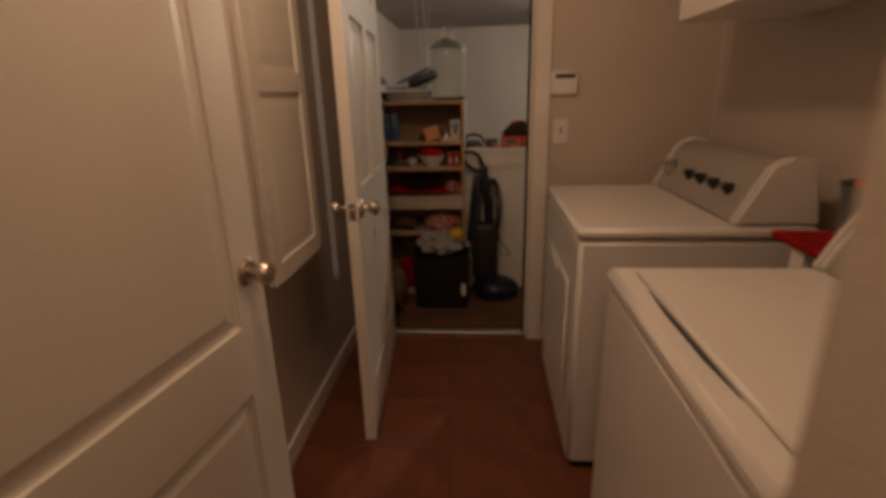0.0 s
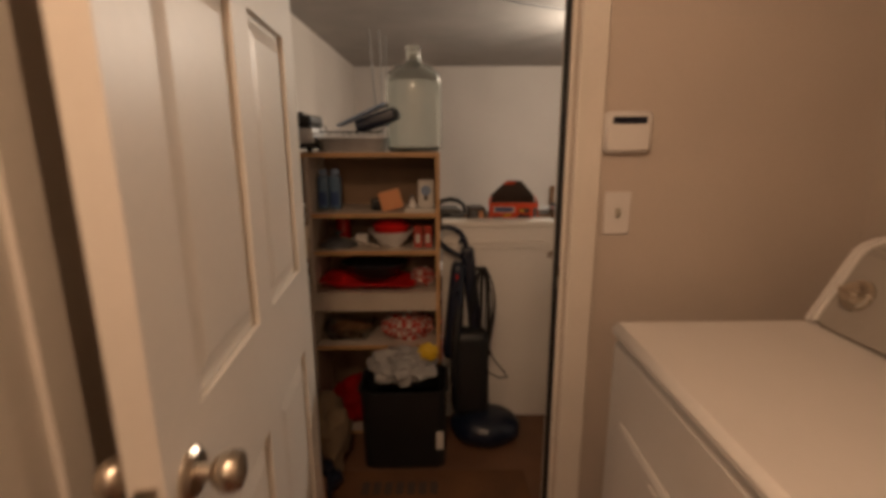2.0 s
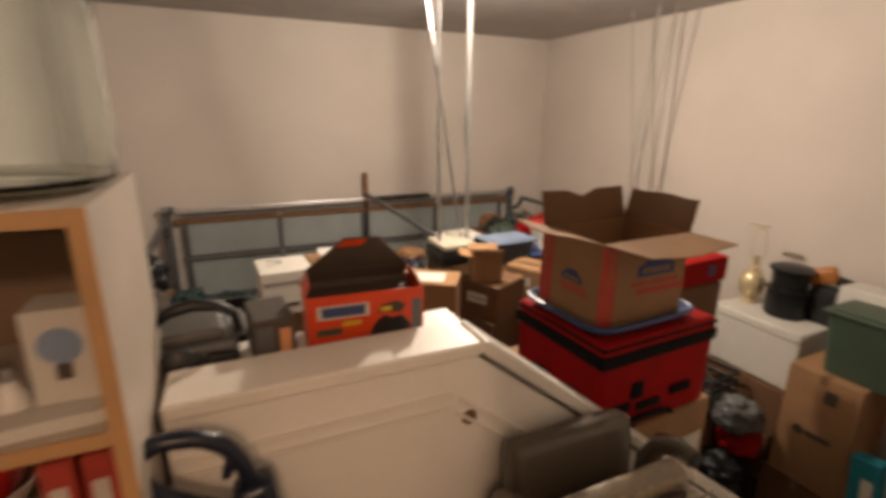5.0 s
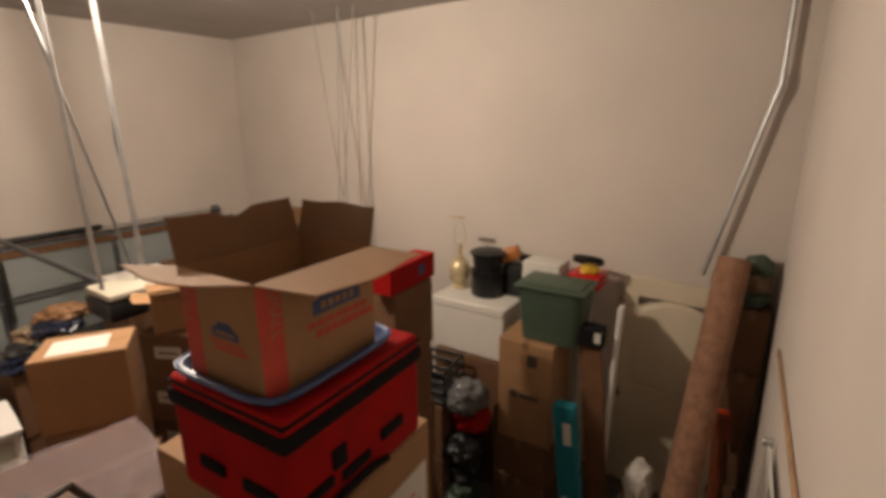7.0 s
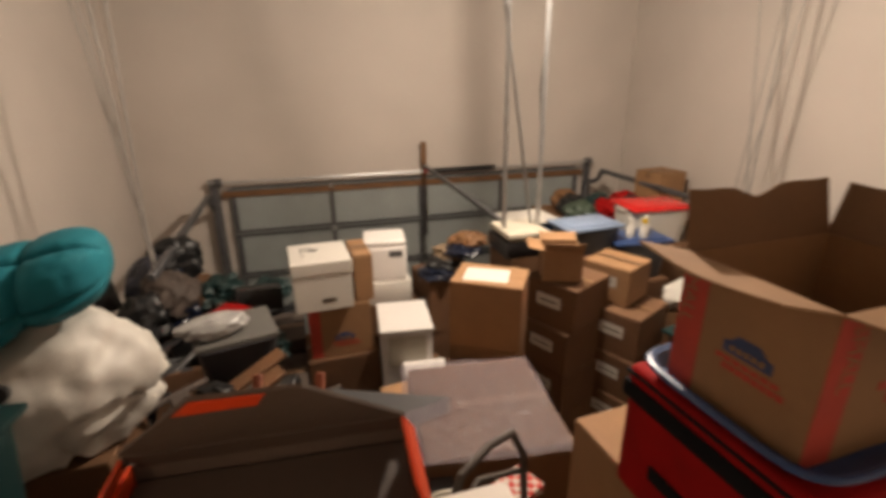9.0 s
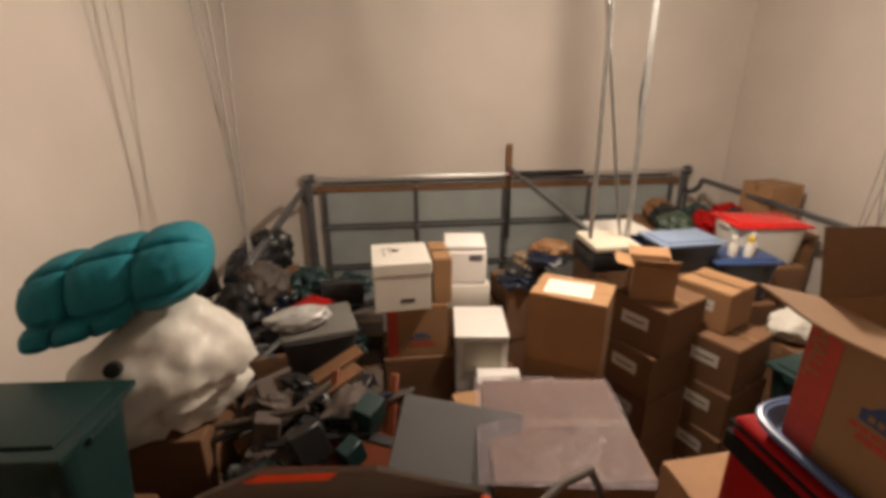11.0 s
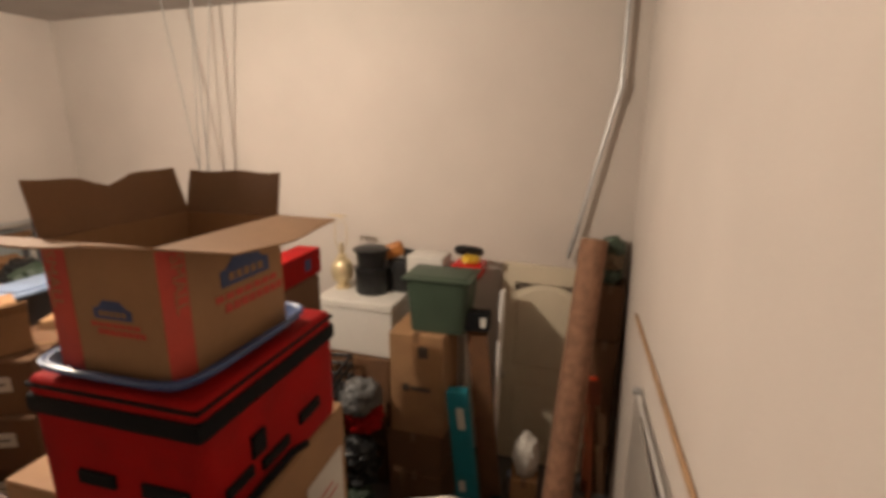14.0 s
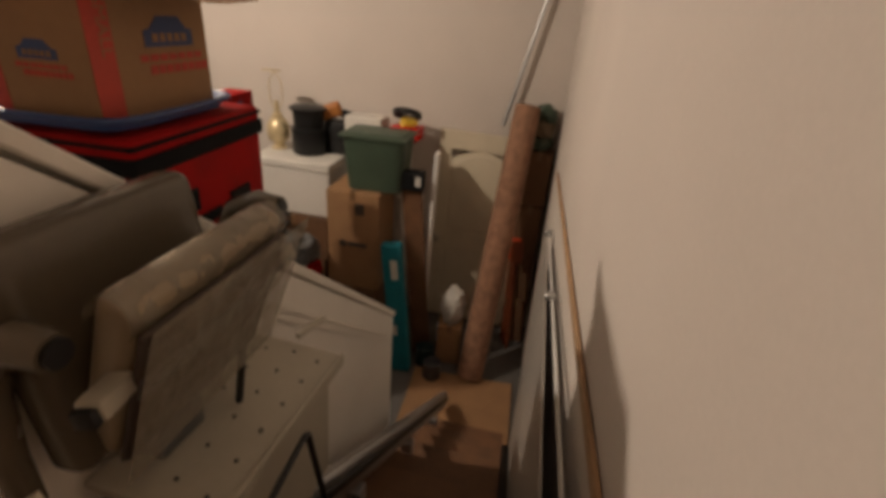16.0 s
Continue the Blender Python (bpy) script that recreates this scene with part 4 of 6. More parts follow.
single("red_bowl", bw, M["red_plastic"], pose(-0.265, 3.245, S3 + 0.0125), "red plastic bowl turned over in the white bowl", "bowl")
for x in (-0.142, -0.098):
    r = thing("red_carton", pose(x, 3.22, S3), "small red food carton on the shelf", "carton", "red cartons")
    part("carton", cube(bmesh.new(), (0.036, 0.05, 0.095), (0, 0, 0.0475), None, 0.002), M["red_ink"], r, smooth=False)
    part("label", span(bmesh.new(), (-0.011, -0.0258, 0.02), (0.008, -0.0252, 0.06)), M["paper"], r, smooth=False)

# counter row
tray = pan_shell(0.42, 0.22, 0.035, 0.004, 0.12)
for v in tray.verts:
    if v.co.z > 0.02:
        v.co.z += 0.010 * math.sin(v.co.x * 26)
single("red_tray", tray, M["red_plastic"], pose(-0.37, 3.245, SC), "glossy red tray with a wavy rim", "tray")
gb = lathe(bmesh.new(), [(0, 0), (0.06, 0), (0.10, 0.02), (0.150, 0.075), (0.154, 0.075), (0.145, 0.068), (0.098, 0.026), (0, 0.012)], sides=36)
single("green_bowl", gb, M["dark_green"], pose(-0.345, 3.275, SC + 0.036), "wide dark green serving bowl in the tray", "bowl")
single("pale_plate", lathe(bmesh.new(), [(0, 0), (0.10, 0.0), (0.125, 0.018), (0.12, 0.03), (0.0, 0.034)], sides=30), M["clear"], pose(-0.345, 3.275, SC + 0.066), "pale plate lying in the green bowl", "plate")
single("checked_cloth", blob((0.11, 0.14, 0.085), 3, 0.3), M["check"], pose(-0.125, 3.28, SC), "crumpled red and white checked cloth", "cloth")

# under the counter
single("baking_dish", pan_shell(0.22, 0.18, 0.055, 0.006, 0.04), M["glass"], pose(-0.475, 3.26, S4), "clear glass baking dish on the lower shelf", "dish")
single("food_packet", blob((0.17, 0.13, 0.06), 5, 0.4, 3), M["pine"], pose(-0.475, 3.26, S4 + 0.009), "yellow and brown packets in the glass dish", "packets")
single("checked_napkin", blob((0.25, 0.20, 0.125), 8, 0.22, 2.5), M["check"], pose(-0.20, 3.26, S4), "pile of red and white checked napkins", "napkins")
single("red_flask", cube(bmesh.new(), (0.11, 0.16, 0.24), (0, 0, 0.12), ry(-8), 0.045, 4), M["red_plastic"], pose(-0.735, 3.26, 0.318 + BZ + 0.012), "red rounded water canister on the lower shelf", "canister")
single("stock_pot", lathe(bmesh.new(), [(0, 0), (0.09, 0), (0.095, 0.01), (0.095, 0.19), (0.10, 0.195), (0.10, 0.20), (0.06, 0.215), (0, 0.22)], sides=30), M["cream"], pose(-0.875, 3.275, 0.318 + BZ), "cream enamel pot on the lower shelf", "pot")
for k in range(4):
    single("magazine", cube(bmesh.new(), (0.008, 0.20, 0.255), (0, 0, 0.1275), None, 0.001), M["paper" if k % 2 else "skyblue"], pose(-0.665 + 0.011 * k, 3.27, 0.319 + BZ), "upright magazine on the lower shelf", "magazine", "magazines")
single("red_bag", blob((0.24, 0.20, 0.22), 11, 0.25), M["red"], pose(-0.46, 3.27, 0.0125 + BZ), "bunched red cloth bag in the bottom of the bookcase", "bag")
single("plastic_bag", blob((0.27, 0.22, 0.14), 14, 0.35, 2.6), M["grey_bag"], pose(-0.21, 3.00, 0.325), "crumpled white plastic bag in the black bin", "bag")
single("yellow_packet", blob((0.09, 0.07, 0.07), 16, 0.2), M["yellow"], pose(-0.10, 2.985, 0.42), "yellow packet in the white plastic bag", "packet")
bn = thing("fabric_bin", pose(-0.20, 2.995, -0.03), "black fabric storage bin on the landing", "bin")
b = pan_shell(0.36, 0.25, 0.35, 0.006, 0.012)
part("body", b, M["black"], bn)
part("tag", span(bmesh.new(), (0.135, -0.1335, 0.10), (0.165, -0.1290, 0.18)), M["paper"], bn, "small white tag", False)
sk = thing("tote_sack", pose(-0.55, 2.88, -0.03), "slumped tan cloth sack on the landing", "sack")
part("sack", blob((0.24, 0.30, 0.36), 21, 0.3, 1.8), M["burlap"], sk)
single("dark_jacket", blob((0.22, 0.26, 0.20), 23, 0.35, 2.2), M["navy"], pose(-0.56, 2.70, -0.03), "dark bunched jacket on the landing", "jacket")
mt = thing("door_mat", pose(-0.20, 2.75, -0.03), "brown fibre door mat with worn dark lettering", "mat")
part("mat", span(bmesh.new(), (-0.28, -0.12, 0), (0.50, 0.10, 0.010), 0.003), M["tread"], mt)
for k in range(7):
    part("lettering", span(bmesh.new(), (-0.16 + 0.045 * k, -0.04, 0.0102), (-0.13 + 0.045 * k, 0.03, 0.0112)), M["dark_ink"], mt, smooth=False)

# upright vacuum
vc = thing("vacuum_cleaner", pose(0.10, 3.10, -0.03), "dark blue upright vacuum cleaner against the guard wall", "vacuum cleaner")
hd = blob((0.32, 0.26, 0.15), 30, 0.05, 1.0)
bmesh.ops.translate(hd, verts=hd.verts[:], vec=(0.06, -0.01, 0))
part("head", hd, M["navy"], vc, "dark blue floor head")
pod = cube(bmesh.new(), (0.085, 0.11, 0.44), (0, 0, 0), None, 0.036, 4)
for v in pod.verts:
    v.co.x *= 1 - 0.35 * max(0, v.co.z) / 0.22
bmesh.ops.transform(pod, matrix=Matrix.Translation((-0.080, 0.055, 0.605)) @ ry(4) @ rx(-5), verts=pod.verts[:])
part("canister", pod, M["navy"], vc, "dark blue dust canister")
part("bag_housing", cube(bmesh.new(), (0.17, 0.12, 0.40), (-0.012, 0.03, 0.32), rx(-5), 0.05, 4), M["black"], vc, "black bag housing")
part("spine", cube(bmesh.new(), (0.058, 0.055, 0.50), (0.002, 0.075, 0.64), rx(-4) @ ry(-6), 0.018, 3), M["navy"], vc, "dark blue spine")
ring = [(-0.130, 0.981), (-0.085, 0.974), (-0.051, 0.951), (-0.032, 0.910), (-0.021, 0.858), (-0.040, 0.842), (-0.066, 0.850), (-0.108, 0.876), (-0.145, 0.906), (-0.162, 0.940), (-0.156, 0.968)]
ring = [Vector((x, 0.092, z)) for x, z in ring]
ring = [ring[k].lerp(ring[(k + 1) % len(ring)], f) for k in range(len(ring)) for f in (0.2, 0.5, 0.8)]
part("handle", tube(bmesh.new(), ring, 0.0125, 12, True), M["navy"], vc, "looped dark blue handle")
part("trigger", cube(bmesh.new(), (0.014, 0.02, 0.030), (-0.052, 0.09, 0.918), ry(20), 0.005, 2), M["navy"], vc)
part("button", cube(bmesh.new(), (0.010, 0.01, 0.020), (-0.072, 0.000, 0.775), None, 0.002), M["red_plastic"], vc, "small red switch")
part("cord_hook", cube(bmesh.new(), (0.05, 0.02, 0.018), (0.030, 0.045, 0.800), None, 0.006, 2), M["black"], vc)
part("cord_hook", cube(bmesh.new(), (0.05, 0.02, 0.018), (0.060, 0.035, 0.400), None, 0.006, 2), M["black"], vc)
for k in range(7):
    w_, low_ = 0.012 + 0.006 * k, 0.395 - 0.022 * ((k * 3) % 5)
    loop_ = [(0.045 + 0.010 * math.sin(k) + w_ * math.sin(a) * (1 + 0.3 * math.sin(2 * a + k)), 0.035 + 0.008 * math.cos(a * 2 + k), (0.805 + low_) / 2 + (0.805 - low_) / 2 * math.cos(a)) for a in [2 * math.pi * q / 22 for q in range(22)]]
    part("cord", tube(bmesh.new(), loop_, 0.0038, 6, True), M["black"], vc, "hanging loop of black power cord")
part("cord", tube(bmesh.new(), [(0.07, 0.03, 0.44), (0.10, 0.02, 0.37), (0.145, 0.01, 0.32), (0.16, 0.0, 0.30), (0.12, 0.0, 0.295), (0.07, 0.01, 0.32), (0.05, 0.03, 0.26)], 0.0038, 6), M["black"], vc, "stray bight of black power cord")
hose = [(-0.05, 0.0, 0.16), (-0.085, -0.03, 0.30), (-0.08, -0.02, 0.50), (-0.06, 0.03, 0.66)]
part("hose", tube(bmesh.new(), hose, 0.019, 10), M["black"], vc, "black ribbed hose")


# ---- cardboard boxes and totes ----
def badge(parent, m, w, tint="blue_ink", line="red_ink"):
    """A gabled sign shape with two rows of unreadable print below, drawn flat in x-z, facing -y."""
    roof = [(-0.5, 0.0), (0.5, 0.0), (0.5, 0.22), (0.38, 0.24), (0.22, 0.40), (-0.22, 0.40), (-0.38, 0.24), (-0.5, 0.22)]
    part("emblem", slab(bmesh.new(), [(w * x, w * z) for x, z in roof], 0.0012, m @ rx(90)), M[tint], parent, smooth=False)
    g = bmesh.new()
    for k in range(7):
        cube(g, (w * 0.15, 0.0012, w * 0.09), m @ Vector((w * (-0.55 + 0.19 * k), -0.0006, -w * 0.14)), m.to_3x3().to_4x4())
    for k in range(8):
        cube(g, (w * 0.13, 0.0012, w * 0.12), m @ Vector((w * (-0.40 + 0.16 * k), -0.0006, -w * 0.30)), m.to_3x3().to_4x4())
    bars = bmesh.new()
    for k in range(5):
        cube(bars, (w * 0.10, 0.0012, w * 0.11), m @ Vector((w * (-0.30 + 0.15 * k), -0.0018, w * 0.12)), m.to_3x3().to_4x4())
    part("print", bars, M["carton"], parent, smooth=False)
    if line:
        part("print", g, M[line], parent, smooth=False)
    else:
        g.free()


def carton(m, size, label, stuff="carton", lid=True, tape=True, group="", name="cardboard_box"):
    w, d, h = size
    c = thing(name, m, label, "box", group)
    b = bmesh.new()
    if lid:
        span(b, (-w / 2, -d / 2, 0), (w / 2, d / 2, h - 0.006), 0.004)
        part("body", b, M[stuff], c, smooth=False)
        part("flap", cube(bmesh.new(), (w - 0.004, d / 2 - 0.004, 0.004), (0, -d / 4, h - 0.002), rx(-0.6), 0.001), M[stuff], c, smooth=False)
        part("flap", cube(bmesh.new(), (w - 0.004, d / 2 - 0.004, 0.004), (0, d / 4, h - 0.002), rx(0.6), 0.001), M[stuff], c, smooth=False)
        if tape:
            part("tape", span(bmesh.new(), (-w / 2 + 0.003, -0.024, h + 0.0028), (w / 2 - 0.003, 0.024, h + 0.0036)), M["tape"], c, "tan packing tape", False)
            part("tape", span(bmesh.new(), (-w / 2 - 0.0012, -0.024, h - 0.07), (-w / 2 - 0.0002, 0.024, h + 0.0036)), M["tape"], c, "", False)
    else:
        t = 0.005
        b.free()
        for nm, lo, hi in (("bottom", (-w / 2, -d / 2, 0), (w / 2, d / 2, t)), ("wall", (-w / 2, -d / 2, t), (w / 2, -d / 2 + t, h)), ("wall", (-w / 2, d / 2 - t, t), (w / 2, d / 2, h)),
                           ("wall", (-w / 2, -d / 2 + t, t), (-w / 2 + t, d / 2 - t, h)), ("wall", (w / 2 - t, -d / 2 + t, t), (w / 2, d / 2 - t, h))):
            part(nm, span(bmesh.new(), lo, hi), M[stuff], c, smooth=False)
    return c


M["tape"] = mat("packing_tape", (0.17, 0.09, 0.04), 0.35, var=0.08)


def column(x, y, top, w, d, turn=0, stuff="carton_dark", step=0.42):
    """Plain cartons stacked from the garage floor up to top."""
    n = max(1, round((top - PIT) / step))
    h = (top - PIT) / n
    for k in range(n):
        carton(pose(x + 0.012 * math.sin(3.1 * k + x), y + 0.012 * math.cos(2.3 * k + y), PIT + h * k, 0, 0, turn + 3 * math.sin(k * 1.9 + x)), (w, d, h - 0.0045), "plain brown cardboard box in a stack", stuff, group="stacked boxes")


def tote(m, size, colour, lid_colour, label, group=""):
    w, d, h = size
    c = thing("storage_tote", m, label, "tote", group)
    b = pan_shell(w - 0.03, d - 0.03, h - 0.03, 0.004, 0.07)
    part("tub", b, M[colour], c)
    l = part("lid", cube(bmesh.new(), (w, d, 0.022), (0, 0, h - 0.014), None, 0.008, 2), M[lid_colour], c, "snap-on lid")
    part("lid_panel", cube(bmesh.new(), (w - 0.09, d - 0.09, 0.012), (0, 0, h + 0.003), None, 0.005, 2), M[lid_colour], l)
    for s in (-1, 1):
        part("handle", cube(bmesh.new(), (0.025, d * 0.35, 0.03), (s * (w / 2 - 0.012), 0, h - 0.042), None, 0.008, 2), M[colour], c)
    return c


# ---- garage door and opener ----
GD = 9.0
gd = thing("garage_door", pose(0, GD, PIT), "grey-white sectional garage door, closed, seen from inside", "garage door")
W0, W1 = -0.46, 4.02
for k in range(4):
    z0 = 0.005 + k * 0.53
    sec = part("section", span(bmesh.new(), (W0, 0, z0), (W1, 0.012, z0 + 0.526)), M["door_panel"], gd, smooth=False)
    for z in (z0 + 0.012, z0 + 0.49):
        part("rail", span(bmesh.new(), (W0, -0.030, z), (W1, -0.0003, z + 0.022), 0.003), M["dark_steel"], sec, smooth=False)
    for j in range(5):
        x = W0 + 0.02 + (W1 - W0 - 0.10) * j / 4
        part("stile", span(bmesh.new(), (x, -0.026, z0 + 0.0345), (x + 0.05, -0.0003, z0 + 0.4895), 0.003), M["dark_steel"], sec, smooth=False)
    for j in (1, 3):
        x = W0 + 0.02 + (W1 - W0 - 0.10) * j / 4
        part("hinge", span(bmesh.new(), (x, -0.045, z0 + 0.48), (x + 0.05, -0.031, z0 + 0.54), 0.003), M["steel"], sec, smooth=False)


def track(x, side):
    t = thing("door_track", pose(x, 0, 0), "dark steel garage door track hung from straps", "track", "garage door tracks")
    part("vertical", span(bmesh.new(), (-0.035, GD - 0.10, PIT), (0.035, GD - 0.045, -0.05), 0.006), M["dark_steel"], t, "vertical track")
    part("angle", span(bmesh.new(), (-0.05 - side * 0.0, GD - 0.044, PIT), (0.05, GD - 0.005, 0.24), 0.004), M["dark_steel"], t, "wall angle with end bearing plate")
    bend = [(0, GD - 0.075, -0.06)] + [(0, GD - 0.075 - 0.30 * math.sin(radians(a)), -0.06 + 0.20 * (1 - math.cos(radians(a))))for a in (20, 40, 60, 80, 90)]
    part("bend", tube(bmesh.new(), bend, 0.03, 8), M["dark_steel"], t)
    part("horizontal", span(bmesh.new(), (-0.025, 6.35, 0.115), (0.025, GD - 0.38, 0.165), 0.006), M["dark_steel"], t, "horizontal track")
    part("strap", tube(bmesh.new(), [(0, 6.42, 0.166), (side * 0.05, 6.45, TOP)], 0.008, 6), M["strap"], t, "perforated steel strap")
    part("strap", tube(bmesh.new(), [(0, 6.42, 0.166), (side * 0.02, 6.78, TOP)], 0.007, 6), M["strap"], t)
    part("strap", tube(bmesh.new(), [(side * 0.02, 6.55, 0.166), (side * 0.14, 6.32, TOP)], 0.006, 6), M["strap"], t)
    part("strap", tube(bmesh.new(), [(side * 0.03, 6.60, 0.166), (side * 0.18, 6.58, TOP)], 0.006, 6), M["strap"], t)
    return t


track(-0.60, -1)
track(4.13, 1)
sf = thing("torsion_shaft", pose(0, GD - 0.06, 0.16), "steel torsion shaft with springs over the garage door", "shaft")
part("shaft", tube(bmesh.new(), [(-0.66, 0, 0.05), (4.20, 0, 0.05)], 0.013, 8), M["steel"], sf)
part("cable", tube(bmesh.new(), [(-0.55, -0.03, -0.02), (4.08, -0.03, -0.02)], 0.006, 6), M["dark_steel"], sf)
part("spring", tube(bmesh.new(), [(1.90, 0, 0.05), (2.75, 0, 0.05)], 0.030, 10), M["iron"], sf, "black coil spring")
part("header_board", span(bmesh.new(), (-0.53, 0.03, -0.13), (4.06, 0.058, -0.055), 0.003), M["pine"], sf, "brown wooden header board")
for x in (-0.57, 4.10):
    part("drum", lathe(bmesh.new(), [(0, 0), (0.05, 0), (0.045, 0.03), (0.05, 0.06), (0, 0.06)], (x, 0, 0.05), 16, ry(90)), M["dark_steel"], sf, "cable drum")
cp = thing("centre_post", pose(1.82, GD - 0.02, 0), "wooden post carrying the opener rail bracket", "post")
part("post", span(bmesh.new(), (-0.035, -0.02, 0.02), (0.035, 0.018, 0.56), 0.003), M["pine"], cp)
part("strut", span(bmesh.new(), (-0.03, -0.055, -0.62), (0.03, -0.035, 0.019), 0.003), M["dark_steel"], cp)
op = thing("door_opener", pose(1.82, 6.02, 0.13), "white garage door opener hung from steel straps", "opener")
part("rail", cube(bmesh.new(), (0.04, 2.70, 0.04), (0, 1.62, 0.13), rx(0.6), 0.006), M["dark_steel"], op, "long dark steel rail")
part("release", cube(bmesh.new(), (0.03, 0.05, 0.07), (0.0, 2.86, 0.10), None, 0.008), M["red_plastic"], op, "red release handle")
part("housing", cube(bmesh.new(), (0.34, 0.36, 0.12), (0, 0.17, 0.055), None, 0.02, 2), M["black"], op, "black motor housing")
part("cover", cube(bmesh.new(), (0.32, 0.36, 0.05), (0, 0.17, 0.150), None, 0.02, 2), M["cream"], op, "white cover")
hang = [[(-0.13, 0.15, 0.18), (-0.17, 0.13, TOP - 0.13)], [(0.13, 0.15, 0.18), (0.10, 0.13, TOP - 0.13)], [(0.10, 0.2, 0.18), (-0.30, 0.15, TOP - 0.13)]]
for a_, c_ in hang:
    g = cube(bmesh.new(), (0.035, 0.004, (Vector(c_) - Vector(a_)).length))
    d_ = Vector(c_) - Vector(a_)
    bmesh.ops.transform(g, matrix=Matrix.Translation((Vector(a_) + Vector(c_)) / 2) @ d_.to_track_quat("Z", "Y").to_matrix().to_4x4(), verts=g.verts[:])
    part("strap", g, M["steel"], op, "galvanised steel strap", False)
part("cord", tube(bmesh.new(), [(0.14, 0.2, 0.18), (0.16, 0.2, 0.6), (0.12, 0.2, 1.1), (0.15, 0.2, 1.6), (0.12, 0.2, TOP - 0.13)], 0.007, 6), M["grey"], op, "grey power cord")
cw = thing("pull_cord", pose(0, 0, 0), "thin cord strung under the garage ceiling", "cord")
part("cord", tube(bmesh.new(), [(-0.30, 4.6, TOP - 0.02), (0.6, 5.2, TOP - 0.06), (1.9, 6.0, TOP - 0.02)], 0.005, 6), M["dark_steel"], cw)

SHIFT = Vector((-0.045, 0.025, 0))
# ---- stack beside the stairs: red cooler bag, blue lid, open moving box ----
column(1.40, 3.86, -0.02, 0.56, 0.64, 3, "carton", 0.5)
lb_ = carton(pose(1.41, 3.865, -0.018, 0, 0, 4), (0.54, 0.66, 0.375), "brown cardboard box with a white shipping label")
part("label", span(bmesh.new(), (0.03, -0.3335, 0.02), (0.24, -0.3302, 0.24)), M["paper"], lb_, "white shipping label with faint red print", False)
for k in range(4):
    part("print", span(bmesh.new(), (0.06, -0.3348, 0.05 + 0.035 * k), (0.20 - 0.03 * (k % 2), -0.3338, 0.058 + 0.035 * k)), M["red_ink"], lb_, smooth=False)
cl = thing("cooler_bag", pose(1.365, 3.745, 0.3625, 0, 0, 3), "red soft-sided cooler bag with black straps", "cooler bag")
CW, CD, CH = 0.53, 0.44, 0.33
part("body", cube(bmesh.new(), (CW, CD, CH - 0.055), (0, 0, (CH - 0.055) / 2), None, 0.03, 3), M["red"], cl, "red nylon body")
part("band", cube(bmesh.new(), (CW + 0.012, CD + 0.012, 0.046), (0, 0, CH - 0.055), None, 0.012, 2), M["webbing"], cl, "black zipper band")
part("lid", cube(bmesh.new(), (CW, CD, 0.05), (0, 0, CH - 0.018), None, 0.02, 3), M["red"], cl, "red padded lid")
part("band", cube(bmesh.new(), (CW + 0.006, CD + 0.006, 0.012), (0, 0, CH - 0.012), None, 0.004), M["webbing"], cl, "black piping")
for x0, z0, w_, h_ in ((-0.22, 0.10, 0.09, 0.03), (-0.10, 0.085, 0.11, 0.03), (0.06, 0.105, 0.10, 0.035), (-0.13, 0.15, 0.05, 0.06)):
    part("strap", cube(bmesh.new(), (w_, 0.012, h_), (x0 + w_ / 2, -CD / 2 - 0.004, z0), None, 0.004), M["webbing"], cl, "black webbing strap")
for y0, w_ in ((-0.12, 0.12), (0.06, 0.10)):
    part("strap", cube(bmesh.new(), (0.012, w_, 0.035), (-CW / 2 - 0.004, y0, 0.12), None, 0.004), M["webbing"], cl)
    part("strap", cube(bmesh.new(), (0.012, w_, 0.035), (CW / 2 + 0.004, y0, 0.12), None, 0.004), M["webbing"], cl)
part("handle", tube(bmesh.new(), [(-0.20, -CD / 2 - 0.006, 0.03), (-0.10, -CD / 2 - 0.02, 0.055), (0.0, -CD / 2 - 0.02, 0.055), (0.08, -CD / 2 - 0.006, 0.02)], 0.010, 8), M["webbing"], cl, "drooping black carry handle")
bt = thing("blue_tray", pose(1.318, 3.735, 0.712, 0, 0, 3), "shallow blue plastic lid on the red cooler bag", "tray")
part("tray", pan_shell(0.45, 0.39, 0.026, 0.004, 0.03), M["blue"], bt)
part("rim", tube(bmesh.new(), [(0.232 * math.copysign(abs(math.cos(a)) ** 0.35, math.cos(a)), 0.202 * math.copysign(abs(math.sin(a)) ** 0.35, math.sin(a)), 0.026) for a in [2 * math.pi * (k + 0.5) / 40 for k in range(40)]], 0.007, 8, True), M["blue"], bt, "rolled blue rim")
MB = pose(1.310, 3.728, 0.7175, 0, 0, 2)
BWd, BD, BH = 0.378, 0.284, 0.278
mb = carton(MB, (BWd, BD, BH), "open brown moving box with red side stripes", "carton", lid=False)
part("inside", span(bmesh.new(), (-BWd / 2 + 0.0055, -BD / 2 + 0.0055, 0.0055), (BWd / 2 - 0.0055, BD / 2 - 0.0055, 0.0075)), M["carton_shaded"], mb, smooth=False)


